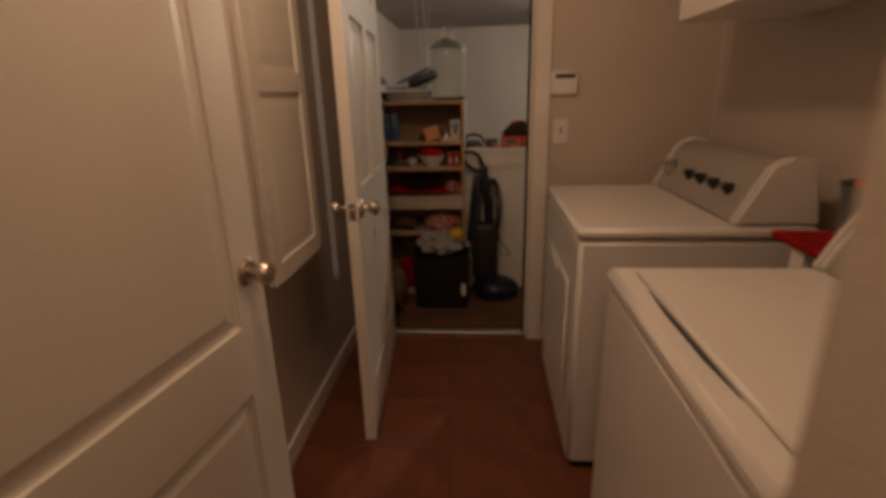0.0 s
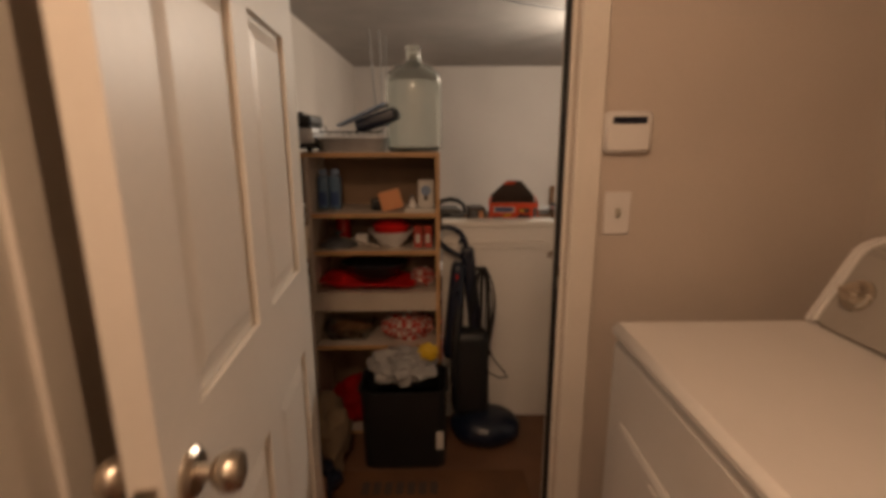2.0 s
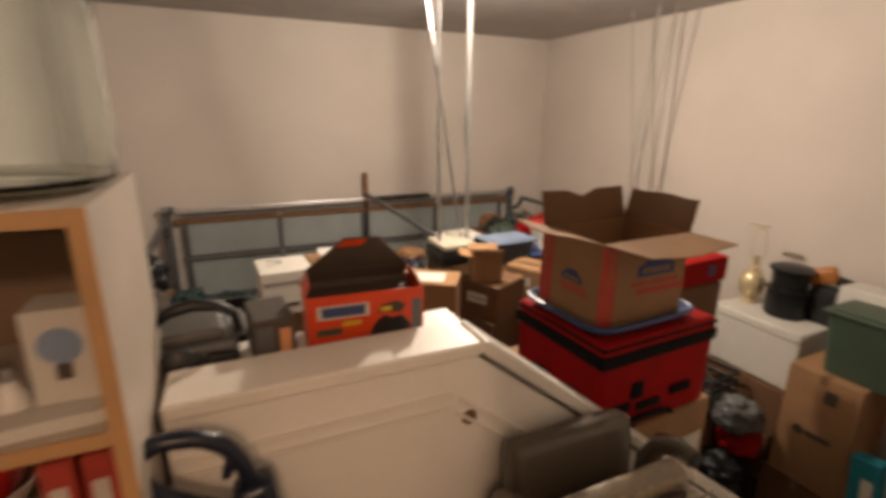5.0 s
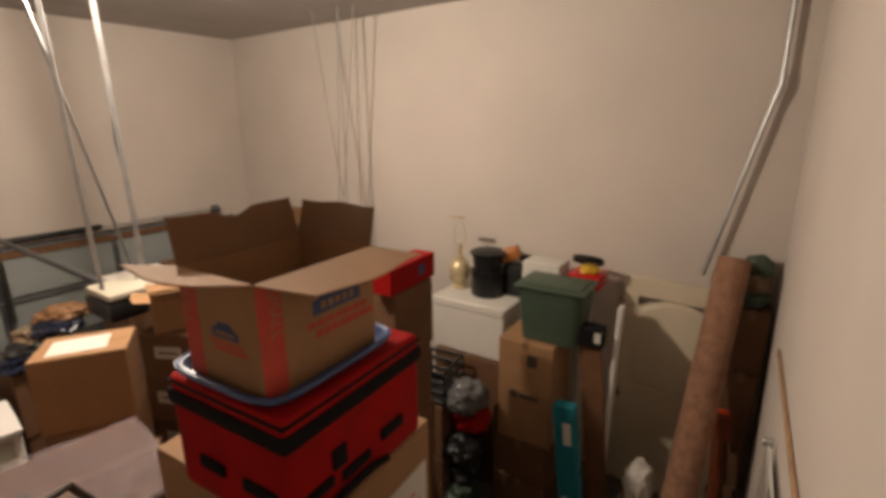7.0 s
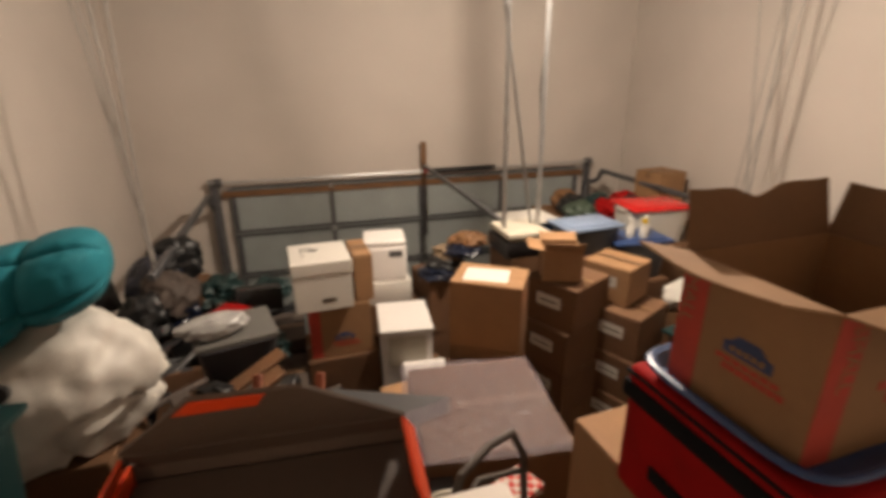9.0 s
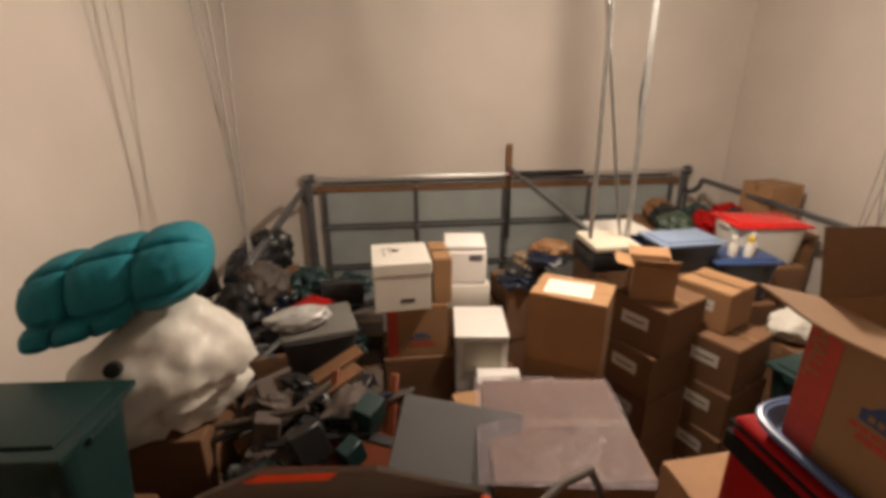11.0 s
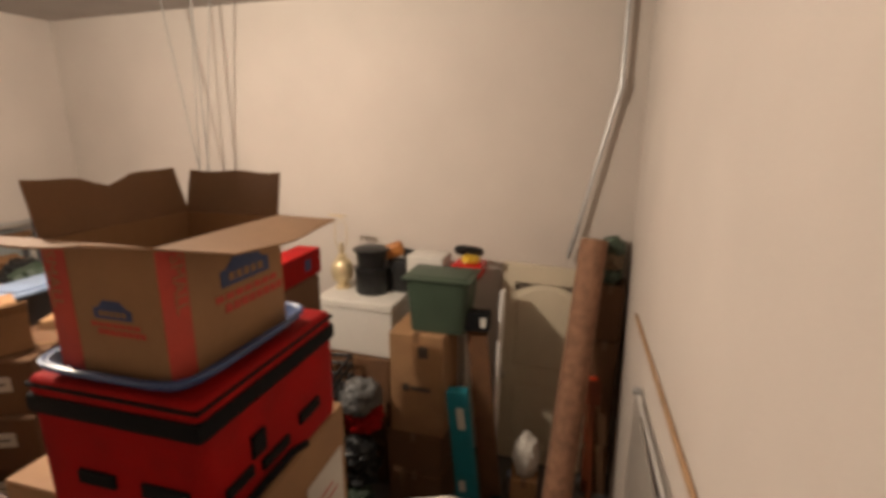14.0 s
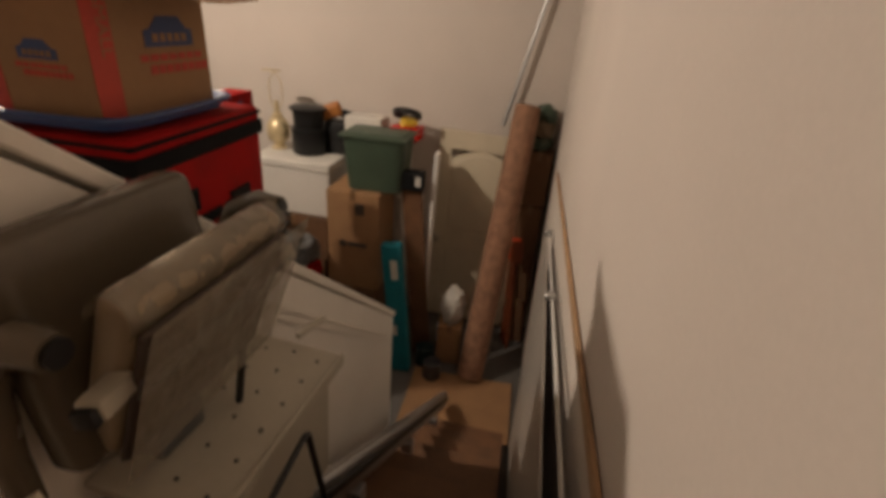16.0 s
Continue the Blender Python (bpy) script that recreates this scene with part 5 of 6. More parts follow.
def flap(parent, hinge, along, out, length, depth, notch=0.0, stuff="carton"):
    """A box flap from a hinge point; along and out are directions; notch: a wavy worn bite in the free edge."""
    a_, o_ = Vector(along).normalized(), Vector(out).normalized()
    n_ = a_.cross(o_)
    b = bmesh.new()
    rows = []
    for i in range(13):
        u = i / 12
        dd = depth * (1 - notch * math.exp(-((u - 0.5) / 0.13) ** 2)) * (1 - 0.03 * math.sin(9 * u))
        sag = 0.012 * math.sin(math.pi * u)
        rows.append([Vector(hinge) + a_ * (length * (u - 0.5) * (1 - 0.02 * v)) + o_ * (dd * v) - n_ * (sag * v) for v in (0, 0.5, 1)])
    for off in (0.0, 0.004):
        vs = [[b.verts.new(p + n_ * off) for p in r] for r in rows]
        for i in range(12):
            for j in range(2):
                b.faces.new((vs[i][j], vs[i + 1][j], vs[i + 1][j + 1], vs[i][j + 1]))
        if off == 0.0:
            low = vs
    loop = [(i, 0) for i in range(13)] + [(12, 1)] + [(i, 2) for i in range(12, -1, -1)] + [(0, 1)]
    for (i, j), (p, q) in zip(loop, loop[1:] + loop[:1]):
        b.faces.new((low[i][j], low[p][q], vs[p][q], vs[i][j]))
    return part("flap", b, M[stuff], parent, "creased cardboard flap")


flap(mb, (0, BD / 2, BH), (1, 0, 0), (0, 0.25, 1), BWd, 0.120, 0.25, "carton_shaded")
flap(mb, (BWd / 2, 0, BH), (0, -1, 0), (0.25, 0.0, 1), BD, 0.112, 0.0, "carton_shaded")
flap(mb, (0, -BD / 2, BH), (-1, 0, 0), (0.25, -1, -0.06), BWd, 0.15)
flap(mb, (-BWd / 2, 0, BH), (0, 1, 0), (-1, 0.0, 0.28), BD, 0.13)
for x0 in (-BWd / 2 + 0.001,):
    part("stripe", span(bmesh.new(), (x0, -BD / 2 - 0.0014, 0.004), (x0 + 0.065, -BD / 2 - 0.0002, BH - 0.004)), M["red_ink"], mb, "printed red stripe", False)
    part("stripe", span(bmesh.new(), (-BWd / 2 - 0.0014, BD / 2 - 0.062, 0.004), (-BWd / 2 - 0.0002, BD / 2 - 0.002, BH - 0.004)), M["red_ink"], mb, "printed red stripe", False)


def lettering(text, m, size, material, parent):
    cu = bpy.data.curves.new("lettering", "FONT")
    cu.body, cu.size, cu.extrude = text, size, 0.0006
    cu.align_x, cu.align_y = "CENTER", "CENTER"
    ob = new("lettering_source", cu)
    me = bpy.data.meshes.new_from_object(ob)
    bpy.data.objects.remove(ob)
    me.transform(m)
    me.materials.clear()
    me.materials.append(M[material])
    o = new("lettering", me)
    o.parent = parent
    return o


lettering("SMALL", Matrix.Translation((-BWd / 2 + 0.045, -BD / 2 - 0.002, 0.20)) @ rx(90) @ rz(-90), 0.042, "carton", mb)
lettering("SMALL", Matrix.Translation((-BWd / 2 - 0.002, BD / 2 - 0.022, 0.20)) @ rz(-90) @ rx(90) @ rz(-90), 0.042, "carton", mb)
badge(mb, Matrix.Translation((0.05, -BD / 2 - 0.0003, 0.155)), 0.165)
badge(mb, Matrix.Translation((-BWd / 2 - 0.0003, -0.02, 0.13)) @ rz(-90), 0.095)

column(2.88, 4.66, 0.3025, 0.40, 0.28, 3, "carton_dark", 0.45)
rf = thing("red_flat_box", pose(2.88, 4.60, 0.305, 0, 0, 4), "red flat cardboard box with a small blue mark", "box")
part("body", span(bmesh.new(), (-0.25, -0.08, 0), (0.25, 0.08, 0.165), 0.004), M["red"], rf, smooth=False)
part("mark", span(bmesh.new(), (0.05, -0.0814, 0.05), (0.12, -0.0804, 0.12)), M["blue_ink"], rf, "small blue printed mark", False)
SHIFT = Vector((0, 0, 0))
# on the shelf board: orange box with its grey lid flap up, tool case
ob_ = thing("refuse_bag_box", pose(0.322, 3.492, 0.9045, 0, 0, -4), "bright orange refuse-bag box with its top torn open", "box")
OW, OD, OH = 0.118, 0.060, 0.118
for lo, hi in (((-OW, -OD, 0), (OW, -OD + 0.003, OH)), ((-OW, OD - 0.003, 0), (OW, OD, OH - 0.006)), ((-OW, -OD + 0.0032, 0), (-OW + 0.003, OD - 0.0032, OH - 0.006)), ((OW - 0.003, -OD + 0.0032, 0), (OW, OD - 0.0032, OH - 0.006))):
    part("side", span(bmesh.new(), lo, hi), M["grey_card" if lo[1] > 0 else "orange"], ob_, smooth=False)
part("liner", span(bmesh.new(), (-OW + 0.0035, -OD + 0.0035, 0.001), (OW - 0.0035, OD - 0.0035, OH - 0.02), 0.004), M["grey_card"], ob_, "grey-brown folded contents", False)


def orange_print(outline, tint, step=0, label=""):
    part("print", slab(bmesh.new(), outline, 0.0006, Matrix.Translation((0, -OD - 0.0002 - 0.0007 * step, 0)) @ rx(90)), M[tint], ob_, label, False)


def bar(x0, z0, x1, z1):
    return [(x0, z0), (x1, z0), (x1, z1), (x0, z1)]


orange_print(bar(-0.098, 0.070, 0.004, 0.098), "paper", 0, "white brand panel shape")
orange_print(bar(-0.090, 0.074, -0.004, 0.095), "blue", 1)
orange_print([(0.004, 0.0), (0.088, 0.0), (0.09, 0.04), (0.072, 0.062), (0.05, 0.058), (0.036, 0.066), (0.015, 0.05), (0.0, 0.02)], "black", 0, "printed black bag")
orange_print([(0.02, 0.072), (0.072, 0.068), (0.080, 0.084), (0.060, 0.094), (0.030, 0.088)], "dark_ink", 0)
orange_print(bar(0.028, 0.074, 0.050, 0.084), "yellow", 1)
orange_print(bar(0.093, 0.004, 0.114, 0.094), "grey", 0)
orange_print(bar(-0.100, 0.004, -0.01, 0.016), "grey_card", 0)
orange_print(bar(-0.100, 0.036, -0.052, 0.050), "green", 0)
orange_print(bar(-0.050, 0.052, -0.012, 0.062), "yellow", 0)
LID = Matrix.Translation((0, OD - 0.002, OH - 0.006)) @ rx(125)
part("lid_flap", slab(bmesh.new(), [(-0.108, 0), (0.108, 0), (0.110, 0.036), (0.036, 0.134), (-0.034, 0.136), (-0.110, 0.040)], 0.003, LID), M["shaded_flap_card"], ob_, "grey-brown inner face of the lid flap", False)
part("crease", slab(bmesh.new(), bar(-0.108, 0.036, 0.108, 0.0385), 0.0008, LID @ Matrix.Translation((0, 0, 0.0032))), M["grey_card"], ob_, "folded crease", False)
for z in (0.0032, -0.001):
    part("lid_print", slab(bmesh.new(), [(-0.050, 0.112), (0.004, 0.114), (0.012, 0.132), (-0.034, 0.133)], 0.0008, LID @ Matrix.Translation((0, 0, z))), M["orange"], ob_, "orange corner of the print", False)
part("side_flap", slab(bmesh.new(), [(-0.052, 0), (0.050, 0), (0.030, 0.032), (-0.040, 0.030)], 0.003, Matrix.Translation((OW - 0.001, 0, OH - 0.006)) @ rz(90) @ rx(70)), M["orange"], ob_, "orange side flap", False)
part("side_flap", slab(bmesh.new(), [(-0.052, 0), (0.050, 0), (0.030, 0.032), (-0.040, 0.030)], 0.003, Matrix.Translation((-OW - 0.003, 0, OH - 0.006)) @ rz(90) @ rx(112)), M["orange"], ob_, "", False)
tc_ = thing("tool_case", pose(0.02, 3.47, 0.9045, 0, 0, 6), "grey power tool with a black arched handle", "power tool")
part("case", cube(bmesh.new(), (0.145, 0.13, 0.070), (-0.02, 0.01, 0.035), None, 0.012, 3), M["grey"], tc_, "grey moulded body")
part("top_cover", cube(bmesh.new(), (0.115, 0.10, 0.022), (-0.024, 0.012, 0.081), rx(4), 0.009, 3), M["grey_lid"], tc_, "pale grey top cover")
part("motor", lathe(bmesh.new(), [(0, 0), (0.034, 0), (0.038, 0.006), (0.038, 0.018), (0.026, 0.026), (0.010, 0.028), (0, 0.028)], (-0.045, -0.056, 0.040), 24, rx(90)), M["black"], tc_, "black round motor end")
part("grip_plate", cube(bmesh.new(), (0.055, 0.022, 0.045), (0.022, -0.063, 0.032), ry(8), 0.008, 2), M["black"], tc_, "black front plate")
arch = [(-0.088, -0.02, 0.070), (-0.082, -0.022, 0.105), (-0.055, -0.024, 0.128), (-0.015, -0.025, 0.136), (0.025, -0.024, 0.128), (0.052, -0.022, 0.106), (0.058, -0.02, 0.070)]
part("handle", tube(bmesh.new(), arch, [0.008, 0.009, 0.011, 0.012, 0.011, 0.009, 0.008], 10), M["black"], tc_, "black arched handle")
sc_ = thing("boxed_part", pose(0.135, 3.475, 0.9045, 0, 0, 4), "dark boxed tool part with a pink sticker", "box")
part("box", cube(bmesh.new(), (0.075, 0.12, 0.098), (0, 0, 0.049), None, 0.003), M["grey_card"], sc_, smooth=False)
part("sticker", span(bmesh.new(), (0.008, -0.0612, 0.030), (0.028, -0.0603, 0.078)), M["peach"], sc_, "pink sticker", False)
part("window", span(bmesh.new(), (-0.032, -0.0612, 0.022), (-0.002, -0.0603, 0.085)), M["grey"], sc_, "grey printed panel", False)

SHIFT = Vector((-0.055, -0.01, 0))
# ---- middle of the garage ----
column(0.56, 6.30, -0.935, 0.50, 0.42, 2)
bxc = carton(pose(0.57, 6.29, -0.933, 0, 0, 2), (0.48, 0.40, 0.46), "large brown cardboard box in a stack", "carton_dark")
bxb = carton(pose(0.565, 6.30, -0.469, 0, 0, 1), (0.41, 0.37, 0.375), "brown moving box with red stripe and blue emblem", "carton")
badge(bxb, Matrix.Translation((0.02, -0.1855, 0.12)), 0.13, "blue_ink", "red_ink")
part("stripe", span(bmesh.new(), (-0.20, -0.1864, 0.004), (-0.13, -0.1852, 0.36)), M["red_ink"], bxb, "printed red stripe", False)
fb = thing("file_box", pose(0.47, 6.24, -0.089, 0, 0, 3), "white cardboard file box with a lid", "box")
part("body", span(bmesh.new(), (-0.18, -0.19, 0), (0.18, 0.19, 0.25), 0.003), M["paper"], fb, smooth=False)
part("lid", span(bmesh.new(), (-0.187, -0.197, 0.2505), (0.187, 0.197, 0.33), 0.004), M["paper"], fb, "white lift-off lid", False)
part("hand_hole", cube(bmesh.new(), (0.09, 0.002, 0.028), (0.03, -0.1912, 0.07), None, 0.0), M["dark_ink"], fb, "dark oval hand hole", False)
part("wire", tube(bmesh.new(), [(-0.10, -0.05, 0.331), (-0.12, -0.08, 0.39), (-0.06, -0.10, 0.40), (-0.02, -0.05, 0.36), (-0.08, 0.0, 0.345), (0.0, 0.05, 0.335)], 0.003, 6), M["black"], fb, "loose black wire")
carton(pose(0.735, 6.30, -0.089, 0, 0, 3), (0.12, 0.34, 0.32), "narrow brown cardboard box beside the file box", "carton")
column(1.03, 6.75, -0.36, 0.40, 0.36, 0)
for m_, sz, lab in ((pose(0.98, 6.74, -0.357), (0.36, 0.32, 0.18), "white styrofoam block under the bread maker"),):
    single("foam_block", cube(bmesh.new(), sz, (0, 0, sz[2] / 2), None, 0.01, 2), M["paper"], m_, lab, "foam block")
wa = thing("bread_maker", pose(0.98, 6.74, -0.176, 0, 0, -6), "white bread maker with a sloped lid", "appliance")
part("body", cube(bmesh.new(), (0.33, 0.28, 0.28), (0, 0, 0.14), None, 0.03, 3), M["enamel"], wa)
part("lid", cube(bmesh.new(), (0.32, 0.27, 0.05), (0, 0, 0.305), rx(3), 0.02, 3), M["enamel"], wa, "white lid")
part("panel", cube(bmesh.new(), (0.10, 0.004, 0.05), (0.08, -0.141, 0.22), None, 0.002), M["grey"], wa, "grey control panel")
column(1.06, 6.22, -0.75, 0.44, 0.40, -4)
wc = thing("white_cabinet", pose(1.05, 6.30, -0.748, 0, 0, -6), "small white cabinet with an open drawer front", "cabinet")
part("body", span(bmesh.new(), (-0.20, -0.26, 0), (0.15, 0.16, 0.42), 0.004), M["enamel"], wc)
part("top", span(bmesh.new(), (-0.21, -0.28, 0.4205), (0.16, 0.17, 0.45), 0.006), M["enamel"], wc, "white top")
part("front", span(bmesh.new(), (-0.15, -0.266, 0.16), (0.11, -0.2605, 0.39), 0.003), M["cream"], wc, "recessed cream front")
part("drawer", span(bmesh.new(), (-0.06, -0.45, 0.09), (0.23, -0.267, 0.195), 0.004), M["enamel"], wc, "pulled-out white drawer")
# dark clothes heap behind the white cabinet
column(1.50, 6.75, -0.20, 0.46, 0.40, 5)
for k in range(5):
    single("folded_garment", blob((0.30, 0.26, 0.12), 40 + k, 0.35, 2.4), M[("navy", "iron", "burlap", "navy", "pine")[k]], pose(1.38 + 0.07 * k, 6.62 + 0.05 * (k % 3), -0.198 + 0.055 * k, 0, 0, 40 * k), "dark rumpled garment on a heap", "garment", "heap of garments")
AX = pose(1.43, 5.63, -0.20, 0, 0, -33)
column(1.43, 5.66, -0.55, 0.46, 0.36, -30)
carton(pose(1.43, 5.64, -0.546, 0, 0, -36), (0.41, 0.30, 0.34), "brown cardboard box under another box", "carton")
ba = carton(AX, (0.42, 0.31, 0.41), "brown cardboard box with a white paper on top", "carton", tape=False)
part("paper", cube(bmesh.new(), (0.26, 0.19, 0.001), (-0.02, -0.01, 0.4125), rz(4)), M["paper"], ba, "white sheet of paper", False)
column(1.05, 5.25, -0.28, 0.60, 0.42, 8, "carton", 0.43)
# carton under clear film and the grey screen panel
column(1.06, 4.80, 0.0, 0.58, 0.60, -8, "carton_dark", 0.42)
fs = bmesh.new()
bmesh.ops.create_grid(fs, x_segments=30, y_segments=24, size=0.5)
for v in fs.verts:
    x, y = v.co.x * 0.62, v.co.y * 0.64
    edge = max(abs(v.co.x), abs(v.co.y))
    v.co = Vector((x, y, 0.010 + 0.012 * noise.noise(Vector((x * 5, y * 4, 2))) + 0.003 * noise.noise(Vector((x * 17, y * 23, 5)))))
bmesh.ops.solidify(fs, geom=fs.faces[:], thickness=0.0012)
single("plastic_sheet", fs, M["film_haze"], pose(1.04, 4.78, 0.006, 0, 0, -8), "crinkled clear plastic sheet over a carton", "plastic sheet")
sp = thing("grey_screen", pose(0.62, 4.62, -0.16, 0, 0, 0), "flat grey panel leaning against a carton", "panel")
part("panel", cube(bmesh.new(), (0.50, 0.015, 0.62), (0, 0, 0.12), rz(-12) @ ry(8) @ rx(-74), 0.004), M["panel_grey"], sp)
column(0.60, 4.62, -0.14, 0.40, 0.46, -8, "carton_dark", 0.46)
ch = thing("folding_chair", pose(0.80, 4.08, -0.036, 0, 0, 30), "folded brown tubular metal chair", "chair")
part("frame", tube(bmesh.new(), [(-0.20, 0, 0.0), (-0.16, 0.0, 0.36), (-0.10, 0, 0.47), (0.0, 0, 0.49), (0.10, 0, 0.47), (0.16, 0, 0.36), (0.20, 0, 0.0)], 0.011, 10), M["dark_ink"], ch, "bent brown tube")
part("brace", tube(bmesh.new(), [(-0.165, 0, 0.30), (0.0, 0.03, 0.36), (0.165, 0, 0.30)], 0.009, 8), M["dark_ink"], ch)
single("wire_hoop", tube(bmesh.new(), [(0.11 * math.cos(a), 0.03 * math.sin(a), 0.16 + 0.16 * math.sin(a + 0.4)) for a in [2 * math.pi * k / 24 for k in range(24)]], 0.010, 8, True), M["cream"], pose(0.66, 4.10, -0.036), "white plastic basket hoop", "hoop")
column(0.78, 4.08, -0.038, 0.48, 0.34, 8, "carton_dark", 0.4)
single("checked_parcel", cube(bmesh.new(), (0.20, 0.12, 0.04), (0, 0, 0.02), None, 0.012, 2), M["check"], pose(0.98, 4.30, 0.004, 0, 0, 25), "red and white patterned parcel on a carton", "parcel")


# ---- totes and boxes towards the garage door ----
def labelled_box(x, y, z, w, d, h, turn, stuff="carton_dark"):
    c = carton(pose(x, y, z, 0, 0, turn), (w, d, h), "brown file carton with a white end label", stuff, group="labelled cartons")
    part("label", span(bmesh.new(), (-w * 0.25, -d / 2 - 0.0012, h * 0.45), (w * 0.22, -d / 2 - 0.0002, h * 0.72)), M["paper"], c, "white paper label", False)
    part("print", span(bmesh.new(), (-w * 0.18, -d / 2 - 0.0020, h * 0.56), (w * 0.15, -d / 2 - 0.0013, h * 0.60)), M["dark_ink"], c, "", False)
    return c


for k in range(4):
    labelled_box(2.00 + 0.02 * (k % 2), 5.74, -1.10 + 0.30 * k, 0.38, 0.40, 0.295, -72 + 3 * k)
column(2.00, 5.78, -1.104, 0.42, 0.40, 0)
so = carton(pose(1.95, 5.74, 0.102, 0, 0, -20), (0.24, 0.22, 0.20), "small open brown cardboard box on a stack", "carton", lid=False)
flap(so, (0, 0.11, 0.20), (1, 0, 0), (0, 0.9, 0.3), 0.24, 0.10)
flap(so, (0, -0.11, 0.20), (-1, 0, 0), (0, -0.6, 0.8), 0.24, 0.09)
flap(so, (-0.12, 0, 0.20), (0, 1, 0), (-1, 0, 0.2), 0.22, 0.09)
for k in range(3):
    labelled_box(2.44, 5.60 + 0.02 * k, -1.02 + 0.30 * k, 0.36, 0.40, 0.295, 3 * k - 70, "carton_dark")
labelled_box(2.42, 5.78, -0.118, 0.33, 0.30, 0.26, -62, "carton")
column(2.44, 5.62, -1.024, 0.40, 0.42, 0)
column(1.78, 6.25, -0.08, 0.36, 0.30, 0, "carton", 0.4)
single("blue_folder", cube(bmesh.new(), (0.16, 0.03, 0.24), (0, 0, 0.12), rx(-12), 0.003), M["skyblue"], pose(1.73, 5.95, -0.35), "pale blue folder standing among boxes", "folder")
column(1.73, 5.95, -0.352, 0.16, 0.14, 0, "carton_dark", 0.55)
tote(pose(2.86, 5.35, -0.66, 0, 0, 12), (0.46, 0.38, 0.40), "dark_green", "dark_green", "dark teal storage tote on a stack")
column(2.86, 5.35, -0.662, 0.44, 0.38, 8)
column(2.60, 6.48, -0.05, 0.52, 0.40, 3)
tote(pose(2.60, 6.48, -0.046, 0, 0, 4), (0.52, 0.36, 0.24), "clear", "skyblue", "clear storage tote with a pale blue lid")
column(3.06, 6.46, -0.30, 0.52, 0.42, -3)
tote(pose(3.06, 6.45, -0.297, 0, 0, -5), (0.52, 0.38, 0.34), "clear", "blue", "smoky storage tote with a blue lid")
for k, (x, y) in enumerate(((2.98, 6.40), (3.08, 6.36), (3.16, 6.44))):
    b = thing("spray_bottle", pose(x, y, 0.052), "clear plastic bottle with a yellow cap on the tote", "bottle", "bottles on the tote")
    part("bottle", lathe(bmesh.new(), [(0, 0), (0.032, 0), (0.034, 0.01), (0.034, 0.08), (0.014, 0.11), (0.014, 0.12), (0, 0.12)], sides=18), M["paper"], b)
    part("cap", lathe(bmesh.new(), [(0, 0), (0.022, 0), (0.022, 0.035), (0, 0.037)], (0, 0, 0.1203), 16), M["yellow" if k == 1 else "paper"], b)
column(3.30, 5.90, -0.40, 0.52, 0.48, 10)
single("white_towel", blob((0.42, 0.34, 0.22), 52, 0.2, 1.8), M["white_cloth"], pose(3.22, 5.92, -0.398), "folded white towel heap on boxes", "towel")
column(3.45, 6.75, -0.12, 0.60, 0.50, -4)
tote(pose(3.45, 6.75, -0.118, 0, 0, -6), (0.60, 0.44, 0.34), "paper", "red_plastic", "white storage tote with a red lid")
column(2.28, 6.95, -0.062, 0.48, 0.42, 6)
tote(pose(2.28, 6.95, -0.060, 0, 0, 4), (0.52, 0.40, 0.20), "blue", "paper", "blue storage tote with a white lid")
SHIFT = Vector((0, 0, 0))
# workbench by the far wall
wbn = thing("workbench", pose(3.72, 7.85, PIT), "dark workbench heaped with bags by the garage wall", "workbench")
part("top", span(bmesh.new(), (-0.70, -0.50, 1.78), (0.90, 0.50, 1.82), 0.004), M["pine"], wbn)
for x in (-0.64, 0.84):
    for y in (-0.44, 0.44):
        part("leg", span(bmesh.new(), (x - 0.04, y - 0.04, 0), (x + 0.04, y + 0.04, 1.779), 0.004), M["pine"], wbn, smooth=False)
for k in range(9):
    single("shopping_bag", blob((0.34, 0.30, 0.24), 60 + k, 0.3, 2.2), M[("green", "red", "black", "burlap", "iron", "dark_green", "red", "grey", "pine")[k]],
           pose(3.22 + 0.34 * (k % 4) + 0.05 * (k // 4), 7.60 + 0.26 * (k // 4), -0.178, 0, 0, 50 * k), "stuffed bag on the workbench", "bag", "bags on the workbench")
carton(pose(4.32, 7.75, -0.176, 0, 0, 8), (0.40, 0.36, 0.46), "tall brown carton on the workbench", "carton")

# ---- right wall ----
ds = panel_door("leaning_door", pose(4.655, 2.85, PIT, 0, -1.2, 90), 0.84, 2.03, 0.035, [(0.12, 0.72)], [(0.22, 0.85), (1.02, 1.86)], "white arched-panel door leaning on the garage wall", arch_top=0.10, knob_at=0.06, knob_z=0.93, paint="cream_door")
column(3.98, 4.18, -1.27, 0.48, 0.48, 0, "carton_dark", 0.38)
kb = carton(pose(3.98, 4.17, -1.267, 0, 0, 2), (0.46, 0.46, 0.895), "tall brown carton with dark printed marks")
part("print", span(bmesh.new(), (-0.2318, -0.10, 0.70), (-0.2303, -0.02, 0.80)), M["dark_ink"], kb, "printed handling mark", False)
part("print", lathe(bmesh.new(), [(0, 0), (0.035, 0), (0.035, 0.001), (0, 0.001)], (-0.2303, 0.09, 0.42), 20, ry(-90)), M["dark_ink"], kb, "printed round emblem", False)
part("print", span(bmesh.new(), (-0.2318, -0.12, 0.40), (-0.2303, 0.045, 0.44)), M["dark_ink"], kb, "", False)
tote(pose(3.99, 4.02, -0.366, 0, 0, 92), (0.56, 0.42, 0.46), "green", "green", "grey-green storage tote on a tall carton")
column(4.25, 4.86, -0.75, 0.60, 0.66, 0, "carton_dark", 0.42)
fbx = thing("foam_box", pose(4.26, 4.86, -0.747), "white foam shipping box on stacked cartons", "box")
